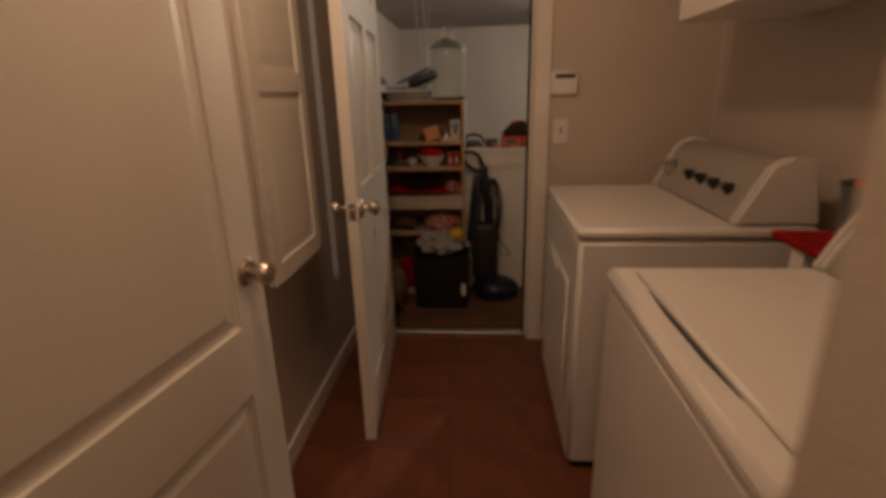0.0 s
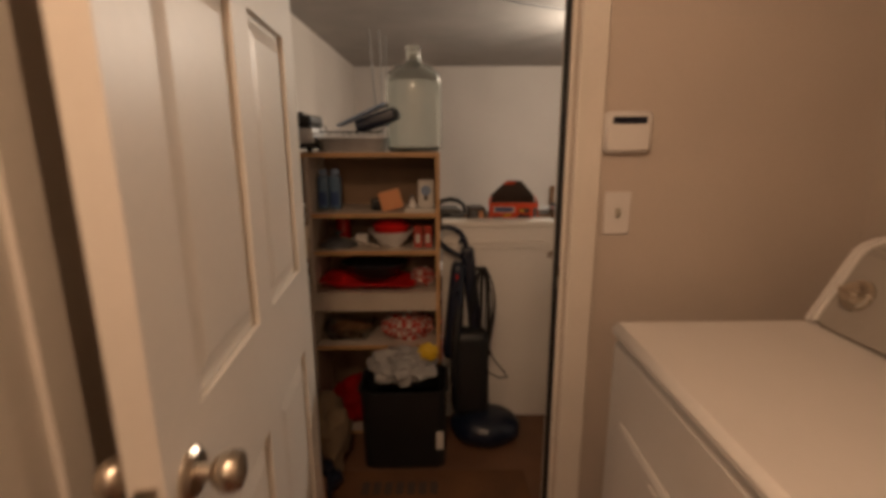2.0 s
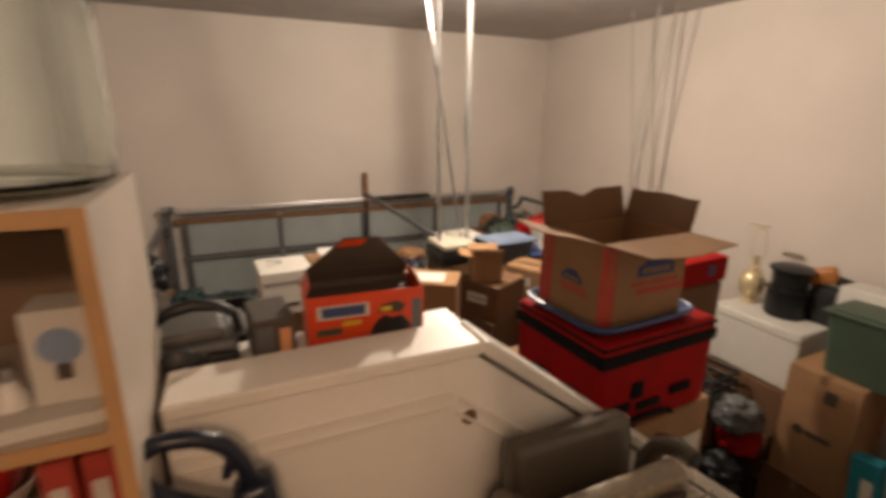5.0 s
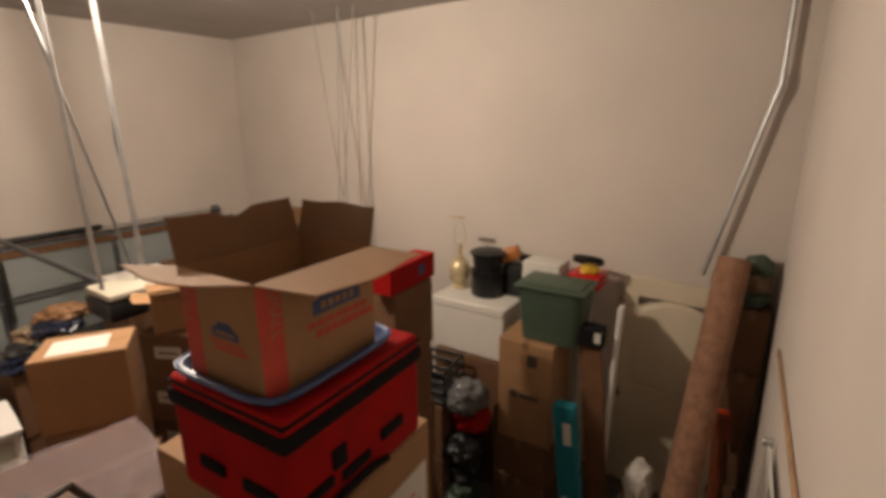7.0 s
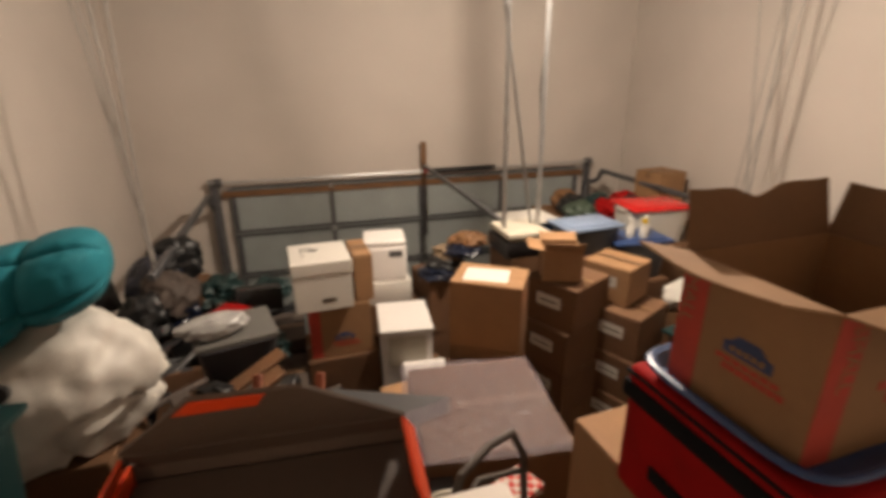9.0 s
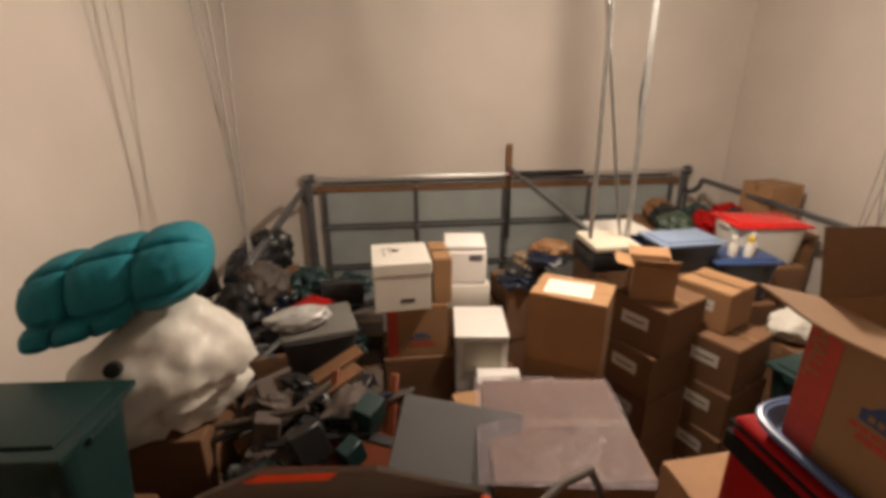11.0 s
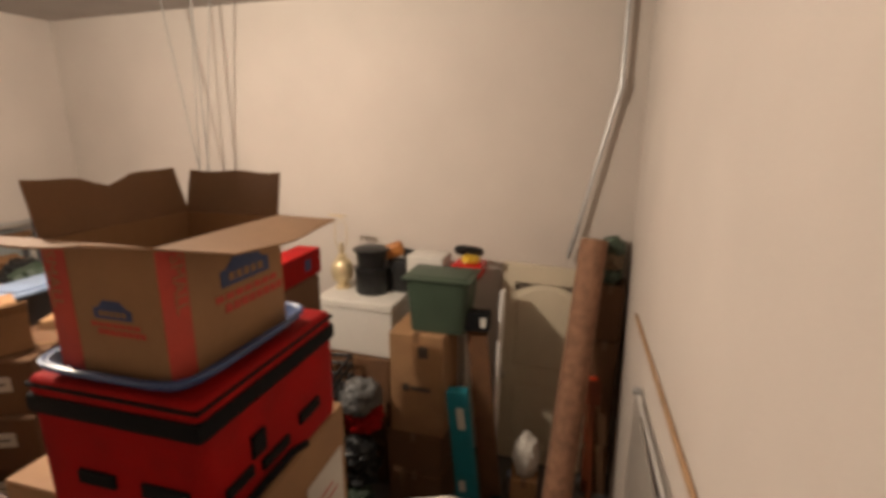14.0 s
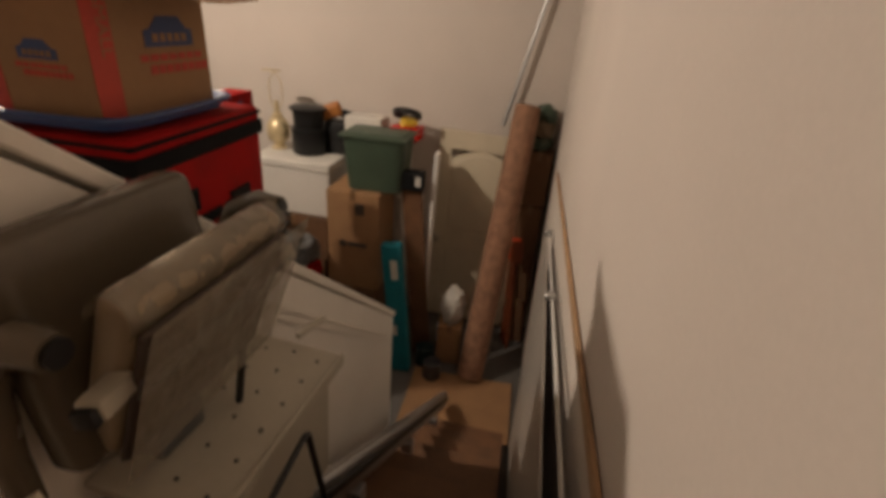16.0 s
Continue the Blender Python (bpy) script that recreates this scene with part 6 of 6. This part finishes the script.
part("body", span(bmesh.new(), (-0.28, -0.38, 0), (0.28, 0.36, 0.42), 0.012), M["paper"], fbx)
part("lid", span(bmesh.new(), (-0.29, -0.39, 0.4205), (0.29, 0.37, 0.50), 0.012), M["paper"], fbx, "white foam lid")
tl = thing("table_lamp", pose(4.30, 5.12, -0.245), "brass table lamp base without a shade", "lamp")
part("base", lathe(bmesh.new(), [(0, 0), (0.07, 0), (0.07, 0.015), (0.045, 0.03), (0.05, 0.05), (0.095, 0.09), (0.105, 0.15), (0.10, 0.22), (0.07, 0.27), (0.04, 0.29), (0.05, 0.31), (0.03, 0.33), (0, 0.335)], sides=28), M["brass"], tl)
part("socket", lathe(bmesh.new(), [(0, 0), (0.018, 0), (0.018, 0.10), (0, 0.10)], (0, 0, 0.335), 14), M["brass"], tl)
part("harp", tube(bmesh.new(), [(0, -0.02, 0.35), (0, -0.065, 0.45), (0, -0.06, 0.60), (0, 0.0, 0.68), (0, 0.06, 0.60), (0, 0.065, 0.45), (0, 0.02, 0.35)], 0.005, 8), M["brass"], tl, "thin brass harp")
part("finial", cube(bmesh.new(), (0.05, 0.17, 0.012), (0, 0.03, 0.69), None, 0.004), M["brass"], tl)
bp_ = thing("black_pot", pose(4.28, 4.80, -0.245), "black enamel canning pot with a lid", "pot")
part("pot", lathe(bmesh.new(), [(0, 0), (0.14, 0), (0.155, 0.02), (0.155, 0.22), (0.165, 0.225), (0.165, 0.235), (0.13, 0.24), (0.0, 0.24)], sides=30), M["iron"], bp_)
part("pot_insert", lathe(bmesh.new(), [(0, 0), (0.13, 0), (0.14, 0.15), (0.165, 0.155), (0.165, 0.17), (0.12, 0.19), (0, 0.20)], (0, 0, 0.2405), 30), M["iron"], bp_, "black upper pot")
single("black_speaker", cube(bmesh.new(), (0.18, 0.20, 0.30), (0, 0, 0.15), None, 0.02, 2), M["black"], pose(4.42, 4.58, -0.245), "black boxy speaker beside the pot", "speaker")
oc = thing("leaf_blower", pose(4.42, 4.60, 0.057, 0, 0, 20), "orange and black leaf blower lying on a box", "blower")
part("motor", cube(bmesh.new(), (0.12, 0.20, 0.13), (0, 0.04, 0.075), rx(-20), 0.04, 3), M["orange_dull"], oc, "dull orange motor body")
part("nozzle", tube(bmesh.new(), [(0, -0.05, 0.06), (0, -0.20, 0.03), (0, -0.42, 0.03)], [0.04, 0.035, 0.028], 12), M["iron"], oc, "black nozzle")
column(4.40, 4.10, -0.05, 0.34, 0.40, 0, "paper", 0.5)
for k, (nm, mt_, sz, x, y, z, lab) in enumerate((
        ("white_carton", "paper", (0.26, 0.34, 0.18), 4.40, 4.28, -0.047, "white carton with a blue stripe"),
        ("red_basin", "red_plastic", (0.26, 0.26, 0.12), 4.45, 3.92, -0.047, "red and white basin on boxes"))):
    single(nm, cube(bmesh.new(), sz, (0, 0, sz[2] / 2), None, 0.012, 2), M[mt_], pose(x, y, z), lab, "container")
single("coiled_hose", tube(bmesh.new(), [(0.13 * math.cos(k * 0.5), 0.12 * math.sin(k * 0.5), 0.10 + 0.11 * math.sin(k * 0.25) ** 2 + 0.0008 * k) for k in range(48)], 0.012, 8), M["iron"], pose(4.44, 3.92, 0.0), "coiled black and red hose", "hose")
single("yellow_glove", blob((0.12, 0.16, 0.08), 74, 0.35), M["yellow"], pose(4.42, 3.90, 0.075), "yellow work gloves in the basin", "gloves")
bkt = thing("black_crate", pose(3.62, 4.92, -0.98, 0, 0, 8), "black plastic crate with slotted sides", "crate")
for z in (0.0, 0.09, 0.19, 0.27):
    for sx, sy, px, py in ((0.40, 0.012, 0, -0.15), (0.40, 0.012, 0, 0.15), (0.012, 0.288, -0.194, 0), (0.012, 0.288, 0.194, 0)):
        part("slat", cube(bmesh.new(), (sx, sy, 0.035), (px, py, z + 0.018), None, 0.003), M["black"], bkt, smooth=False)
for x in (-0.19, -0.06, 0.06, 0.19):
    for y in (-0.158, 0.158):
        part("rib", cube(bmesh.new(), (0.02, 0.006, 0.30), (x, y, 0.152)), M["black"], bkt, smooth=False)
part("bottom", cube(bmesh.new(), (0.374, 0.286, 0.008), (0, 0, 0.004)), M["black"], bkt, smooth=False)
column(3.62, 4.92, -0.984, 0.42, 0.34, 4)
for k in range(5):
    single("stuffed_sack", blob((0.32, 0.30, 0.26), 80 + k, 0.3, 2.0), M[("green", "black", "iron", "red", "grey")[k]], pose(3.56 + 0.10 * (k % 2), 4.66 - 0.02 * k, PIT + 0.25 * k, 0, 0, 40 * k), "stuffed dark sack in a heap", "sack", "heap of sacks")
gp = thing("teal_packaging", pose(3.66, 3.72, PIT, 0, 0, 0), "tall narrow teal product box leaning on cartons", "box")
part("box", cube(bmesh.new(), (0.10, 0.16, 1.26), (0, 0, 0.64), rx(-6), 0.004), M["teal"], gp, smooth=False)
part("label", cube(bmesh.new(), (0.002, 0.06, 0.18), (-0.0515, 0.02, 1.05), rx(-6)), M["paper"], gp, "white label", False)
part("label", cube(bmesh.new(), (0.002, 0.05, 0.10), (-0.0515, 0.0, 0.45), rx(-6)), M["paper"], gp, "", False)
pk = thing("wooden_plank", pose(3.93, 3.62, PIT), "brown wooden plank standing on end", "plank")
part("plank", cube(bmesh.new(), (0.035, 0.17, 1.66), (0, 0, 0.834), rx(-6), 0.003), M["tread"], pk)
bbx = thing("black_box", pose(3.93, 3.70, PIT + 1.672, 0, 0, 4), "small black box with a white label on the plank", "box")
part("box", cube(bmesh.new(), (0.12, 0.19, 0.15), (0, 0, 0.075), None, 0.004), M["webbing"], bbx, smooth=False)
part("label", span(bmesh.new(), (-0.0612, -0.075, 0.04), (-0.0602, -0.03, 0.12)), M["paper"], bbx, "white paper label", False)
wp = thing("shelf_plank", pose(4.02, 3.55, PIT), "tall white shelf plank standing on end", "plank")
part("panel", cube(bmesh.new(), (0.11, 0.03, 1.98), (0.0, 0, 0.99), rx(1.5), 0.003), M["enamel"], wp)
sb = carton(pose(3.98, 3.28, PIT, 0, 0, 5), (0.24, 0.22, 0.42), "small brown carton on the garage floor", "carton")
wj = thing("paint_jug", pose(3.98, 3.27, PIT + 0.426), "white plastic jug wrapped in clear bags", "jug")
part("jug", lathe(bmesh.new(), [(0, 0), (0.075, 0), (0.085, 0.02), (0.085, 0.20), (0.05, 0.27), (0.03, 0.29), (0.03, 0.31), (0, 0.31)], sides=20), M["white_cloth"], wj)
part("wrap", blob((0.24, 0.22, 0.36), 90, 0.2, 3), M["white_cloth"], wj, "crumpled plastic wrap")
for k in range(4):
    single("paint_can", lathe(bmesh.new(), [(0, 0), (0.08, 0), (0.083, 0.005), (0.08, 0.012), (0.08, 0.175), (0.084, 0.18), (0.075, 0.186), (0, 0.18)], sides=22), M[("clear", "dark_green", "steel", "skyblue")[k]], pose(3.62 + 0.20 * k, 3.36 + 0.12 * (k % 2) - 0.10 * (k // 2), PIT), "used paint can on the garage floor", "paint can", "paint cans")
cr = thing("carpet_roll", Matrix(), "rolled brown carpet standing against the wall", "carpet roll")
p0, p1 = Vector((3.72, 3.02, PIT + 0.03)), Vector((4.40, 2.87, 0.36))
part("roll", tube(bmesh.new(), [p0, p0.lerp(p1, 0.3) + Vector((0, 0, -0.012)), p0.lerp(p1, 0.6), p1], [0.118, 0.115, 0.112, 0.108], 28), M["carpet"], cr)
sp_ = [(0.098 - 0.0016 * k) for k in range(50)]
dirn = (p1 - p0).normalized()
s1, s2 = dirn.orthogonal().normalized(), dirn.cross(dirn.orthogonal().normalized())
part("spiral", tube(bmesh.new(), [p1 + dirn * 0.002 + s1 * (r * math.cos(k * 0.5)) + s2 * (r * math.sin(k * 0.5)) for k, r in enumerate(sp_)], 0.004, 5), M["carton_dark"], cr, "spiral of carpet layers")
cdt = thing("conduit", Matrix(), "galvanised conduit bent down the garage wall corner", "conduit")
part("pipe", tube(bmesh.new(), [(4.66, 2.76, TOP), (4.66, 2.76, 1.60), (4.66, 2.78, 1.48), (4.64, 3.08, 0.14)], 0.017, 12), M["steel"], cdt)
part("coupling", tube(bmesh.new(), [(4.66, 2.76, 1.62), (4.66, 2.76, 1.54), (4.66, 2.787, 1.44)], 0.023, 12), M["steel"], cdt, "pipe coupling")
for k in range(3):
    sv = thing("orange_rake", pose(4.28 + 0.07 * k, 2.74 + 0.03 * k, PIT, -2, 3, 0), "orange-handled garden tool standing by the wall", "garden tool", "garden tools")
    part("shaft", tube(bmesh.new(), [(0, 0, 0), (0.01, 0, 0.95)], 0.014, 8), M["ember"], sv, "orange wooden shaft")
    part("head", cube(bmesh.new(), (0.02, 0.12, 0.22), (0.012, 0, 1.05), None, 0.006), M["orange" if k == 1 else "ember"], sv, "orange tool head")
column(4.56, 2.72, -0.02, 0.24, 0.22, 0, "carton_dark", 0.5)
for k in range(3):
    single("green_cushion", blob((0.22, 0.20, 0.16), 95 + k, 0.2, 1.5), M[("green", "burlap", "green")[k]], pose(4.56, 2.72, -0.018 + 0.12 * k), "faded green cushion stacked in the corner", "cushion", "cushions in the corner")
cs = bmesh.new()
bmesh.ops.create_grid(cs, x_segments=12, y_segments=10, size=0.5)
for v in cs.verts:
    v.co = Vector((v.co.x * 0.72, v.co.y * 0.90, 0.012 + 0.020 * noise.noise(Vector((v.co.x * 3, v.co.y * 3, 1)))))
bmesh.ops.solidify(cs, geom=cs.faces[:], thickness=0.004)
single("cardboard_sheet", cs, M["carton"], pose(3.35, 3.06, PIT + 0.012, 0, 0, 3), "flattened cardboard sheet on the garage floor", "cardboard")

SHIFT = Vector((-0.05, 0, 0))
# ---- left side ----
column(-0.62, 5.10, -0.03, 0.46, 0.44, 4, "carton_dark", 0.45)
ws_ = blob((0.76, 0.54, 0.70), 101, 0.16, 1.3, 5)
for v in ws_.verts:
    v.co.z *= 0.66 + 0.34 * math.tanh(2.6 * v.co.x + 0.3)
    p = v.co
    fold = abs(noise.noise(Vector((p.x * 2.2 + p.z * 2.6, p.y * 2, p.z * 1.2 - p.x * 2))))
    v.co -= v.normal * (0.045 * max(0, 0.14 - fold) / 0.14)
    v.co += v.normal * (0.030 * noise.noise(Vector((p.x * 5, p.y * 5, p.z * 2.5))) - 0.007 * abs(noise.noise(p * 11 + Vector((3, 1, 7)))))
wq = thing("wrapped_comforter", pose(-0.58, 5.06, -0.028, 0, 0, 12), "white comforter stuffed in clear plastic", "comforter")
part("comforter", ws_, M["white_cloth"], wq)
hole = Vector((-0.05, -0.250, 0.40))
part("plug", lathe(bmesh.new(), [(0, -0.02), (0.030, -0.02), (0.028, 0.010), (0, 0.012)], hole, 16, rx(75)), M["black"], wq, "black valve cap")


def quilt(length, wide, high, across, seed):
    """A folded quilt: a soft loaf along x, pinched by stitched seams across and along it."""
    b = bmesh.new()
    rings = []
    for i in range(65):
        u = -1 + 2 * i / 64
        cap = max(0.0, 1 - abs(u) ** 5) ** 0.5
        near = min(abs(u - c) for c in across)
        pinch = 1 - 0.10 * math.exp(-(near / 0.03) ** 2) - 0.07 * math.exp(-(near / 0.12) ** 2)
        ring = []
        for j in range(72):
            a = 2 * math.pi * j / 72
            c, q = math.cos(a), math.sin(a)
            seam = min(abs((a - e + math.pi) % (2 * math.pi) - math.pi) for e in (0.62, 2.1, 3.5, 4.7))
            rr = cap * pinch * (1 - 0.16 * math.exp(-(seam / 0.09) ** 2))
            rr *= 1 + 0.07 * noise.noise(Vector((u * 2 + seed, c * 1.5, q * 1.5))) + 0.025 * noise.noise(Vector((u * 11, c * 5, q * 5 + seed)))
            ring.append(b.verts.new((u * length / 2 + 0.04 * q * cap, wide / 2 * rr * math.copysign(abs(c) ** 0.8, c), high / 2 * rr * math.copysign(abs(q) ** 0.8, q))))
        rings.append(ring)
    for r0, r1 in zip(rings, rings[1:]):
        for j in range(72):
            q = (j + 1) % 72
            b.faces.new((r0[j], r0[q], r1[q], r1[j]))
    bmesh.ops.remove_doubles(b, verts=b.verts[:], dist=0.0005)
    return b


tq = thing("sleeping_bag", pose(-0.585, 5.02, 0.640, 0, -11, 8), "folded teal quilted sleeping bag on the white comforter", "sleeping bag")
part("quilt", quilt(0.66, 0.40, 0.28, (-0.40, 0.24), 3), M["teal"], tq, "puffy stitched teal quilt")
fold_ = quilt(0.40, 0.34, 0.12, (-0.3, 0.35), 8)
bmesh.ops.translate(fold_, verts=fold_.verts[:], vec=(-0.16, -0.03, -0.10))
part("folded_end", fold_, M["teal"], tq, "tucked-under teal quilt end")
tg_ = tote(pose(-0.74, 4.53, -0.06, 0, 0, -4), (0.58, 0.36, 0.47), "dark_green", "dark_green", "dark green storage tote with white clip handles")
part("label", cube(bmesh.new(), (0.06, 0.002, 0.085), (0.19, -0.170, 0.28), rx(-6) @ ry(12), 0.0008), M["paper"], tg_, "white torn label", False)
part("clip_handle", tube(bmesh.new(), [(-0.10, -0.180, 0.40), (-0.10, -0.195, 0.32), (-0.02, -0.195, 0.32), (-0.02, -0.180, 0.40)], 0.011, 8, True), M["cream"], tg_, "white clip handle")
column(-0.74, 4.53, -0.063, 0.52, 0.34, -4, "carton_dark", 0.5)
single("rice_bag", blob((0.24, 0.20, 0.22), 120, 0.15, 1.6), M["white_cloth"], pose(-0.50, 4.00, 0.30), "white plastic sack with a tan patch", "sack")
column(-0.50, 4.00, 0.298, 0.34, 0.34, 0, "carton_dark", 0.45)
column(-0.20, 5.70, -0.30, 0.50, 0.46, 12, "carton_dark", 0.45)
fo = thing("grey_bin", pose(-0.02, 5.72, -0.296, 0, 0, 14), "grey slumped storage bin with pale lid", "bin")
part("bin", pan_shell(0.40, 0.32, 0.30, 0.005, 0.06), M["clear"], fo)
part("cover", cube(bmesh.new(), (0.41, 0.33, 0.035), (0, 0.01, 0.322), rx(3), 0.012, 2), M["grey_lid"], fo, "pale grey lid")
single("bottle_bag", blob((0.34, 0.16, 0.12), 126, 0.22, 1.8), M["grey_bag"], pose(-0.10, 5.66, 0.046, 0, 0, 20), "pale plastic bag lying on the grey bin", "bag")
random.seed(7)
tones = ("iron", "grey_card", "grey", "clear", "navy", "tread", "red", "dark_green", "black", "grey_card", "carton_dark", "iron")
for k in range(46):
    x, y = random.uniform(-1.15, 0.15), random.uniform(5.45, 6.9)
    z = -0.62 + 0.28 * max(0, (y - 5.0) / 1.6) + random.uniform(-0.12, 0.10)
    sz = (random.uniform(0.14, 0.36), random.uniform(0.14, 0.34), random.uniform(0.10, 0.26))
    tone = M[tones[k % len(tones)]]
    m_ = pose(x, y, z, random.uniform(-18, 18), random.uniform(-18, 18), random.uniform(0, 180))
    if k % 3 == 0:
        single("loose_box", cube(bmesh.new(), sz, (0, 0, sz[2] / 2), None, 0.012, 2), tone, m_, "small battered box in the clutter heap", "box", "clutter heap")
    elif k % 3 == 1:
        single("rumpled_cloth", blob(sz, 130 + k, 0.4, 2.6), tone, m_, "rumpled cloth in the clutter heap", "cloth", "clutter heap")
    else:
        n_ = random.uniform(0.35, 0.75)
        single("wood_scrap", cube(bmesh.new(), (n_, random.uniform(0.03, 0.08), 0.02), (0, 0, 0.02), None, 0.003), tone, m_, "loose wood scrap lying in the clutter heap", "wood scrap", "clutter heap")
for x in (-0.95, -0.42, 0.08):
    for y in (5.62, 6.12, 6.62):
        column(x, y, -0.72 + 0.16 * (y - 5), 0.48, 0.46, 20 * x, "grey_card", 0.5)
ocp = thing("orange_chair", pose(0.22, 5.16, -0.62, 0, 0, -14), "orange-stained wooden chair tipped on the heap", "chair")
part("seat", cube(bmesh.new(), (0.34, 0.36, 0.03), (0, 0, 0.30), rx(38), 0.006), M["ember"], ocp)
for x in (-0.15, 0.15):
    part("leg", cube(bmesh.new(), (0.04, 0.04, 0.62), (x, 0.02, 0.30), rx(-28), 0.004), M["ember"], ocp)
part("rail", cube(bmesh.new(), (0.40, 0.03, 0.05), (0, 0.16, 0.42), rz(10), 0.004), M["ember"], ocp)
column(0.22, 5.16, -0.62, 0.40, 0.40, 10, "carton_dark", 0.4)
for k in range(2):
    single("wooden_board", cube(bmesh.new(), (0.66, 0.09, 0.025), (0, 0, 0.0125), None, 0.003), M["tread"], pose(-0.05, 5.25 + 0.12 * k, -0.18 + 0.03 * k, 0, -18, 28), "brown board lying across the heap", "board", "boards on the heap")
column(-0.62, 6.9, -0.16, 0.50, 0.46, 6, "carton_dark", 0.5)
for k in range(4):
    single("dark_coat", blob((0.36, 0.34, 0.34), 160 + k, 0.3, 1.8), M[("iron", "grey_card", "navy", "iron")[k]], pose(-0.68 + 0.12 * (k % 2), 6.55 + 0.14 * k, -0.36 + 0.08 * k, 0, 0, 70 * k), "dark coat heaped on boxes", "coat", "heap of coats")

for x, y, z in ((-0.18, 4.62, -0.30), (0.14, 4.72, -0.32), (-0.10, 5.12, -0.24), (0.30, 4.40, -0.24), (-0.22, 4.18, -0.16), (0.16, 4.18, -0.18)):
    column(x, y, z, 0.34, 0.40, 14 * x, "grey_card", 0.5)
random.seed(19)
tones = ("iron", "grey_card", "black", "navy", "dark_ink", "black", "clear", "grey_card", "dark_green", "grey_card", "red", "iron", "clear")
for k in range(96):
    x, y = random.uniform(-0.36, 0.40), random.uniform(4.05, 5.30)
    z = -0.31 + 0.13 * max(0, (4.6 - y) / 0.5) + 0.10 * (y > 4.85) + random.uniform(0.0, 0.14)
    tone = M[tones[(k * 5 + k // 13) % len(tones)]]
    m_ = pose(x, y, z, random.uniform(-25, 25), random.uniform(-25, 25), random.uniform(0, 180))
    if k % 4 == 0:
        sz = [random.uniform(0.06, 0.16) for _ in range(3)]
        single("loose_box", cube(bmesh.new(), sz, (0, 0, sz[2] / 2), None, 0.006), tone, m_, "small battered box in the clutter heap", "box", "clutter heap")
    elif k % 4 == 1:
        single("rumpled_cloth", blob([random.uniform(0.10, 0.24), random.uniform(0.10, 0.22), random.uniform(0.06, 0.12)], 230 + k, 0.45, 3, 3), tone, m_, "rumpled cloth in the clutter heap", "cloth", "clutter heap")
    elif k % 4 == 2:
        single("garden_tool", tube(bmesh.new(), [(-0.2, 0, 0.03), (0, 0.01, 0.035), (0.22, 0, 0.03)], random.uniform(0.010, 0.02), 8), tone, m_, "stray tool handle in the clutter heap", "tool", "clutter heap")
    else:
        single("wood_scrap", cube(bmesh.new(), (random.uniform(0.2, 0.5), random.uniform(0.03, 0.07), 0.018), (0, 0, 0.02), None, 0.003), tone, m_, "loose wood scrap lying in the clutter heap", "wood scrap", "clutter heap")


SHIFT = Vector((0, 0, 0))
sw_ = thing("light_switch", pose(0.64, 2.4975, 1.15), "pale wall switch plate above the stairs", "switch")
part("plate", cube(bmesh.new(), (0.12, 0.008, 0.12), (0, 0.004, 0), None, 0.003, 2), M["wall_white"], sw_)
for x in (-0.025, 0.025):
    part("toggle", cube(bmesh.new(), (0.010, 0.012, 0.022), (x, 0.012, 0), rx(12), 0.002), M["trim"], sw_)

# terracotta floor tiles, each with its own edges
tile_mesh = mesh_of("floor_tile", span(bmesh.new(), (0.0015, 0.0015, 0.0004), (0.2985, 0.2985, 0.0042), 0.0015), M["tile"], False)
floor_ob = bpy.data.objects["floor"]
for i in range(6):
    for j in range(14):
        tl = new("floor_tile", tile_mesh)
        tl.matrix_basis = pose(-0.65 + 0.3 * i, -1.78 + 0.3 * j, 0)
        tl.parent = floor_ob
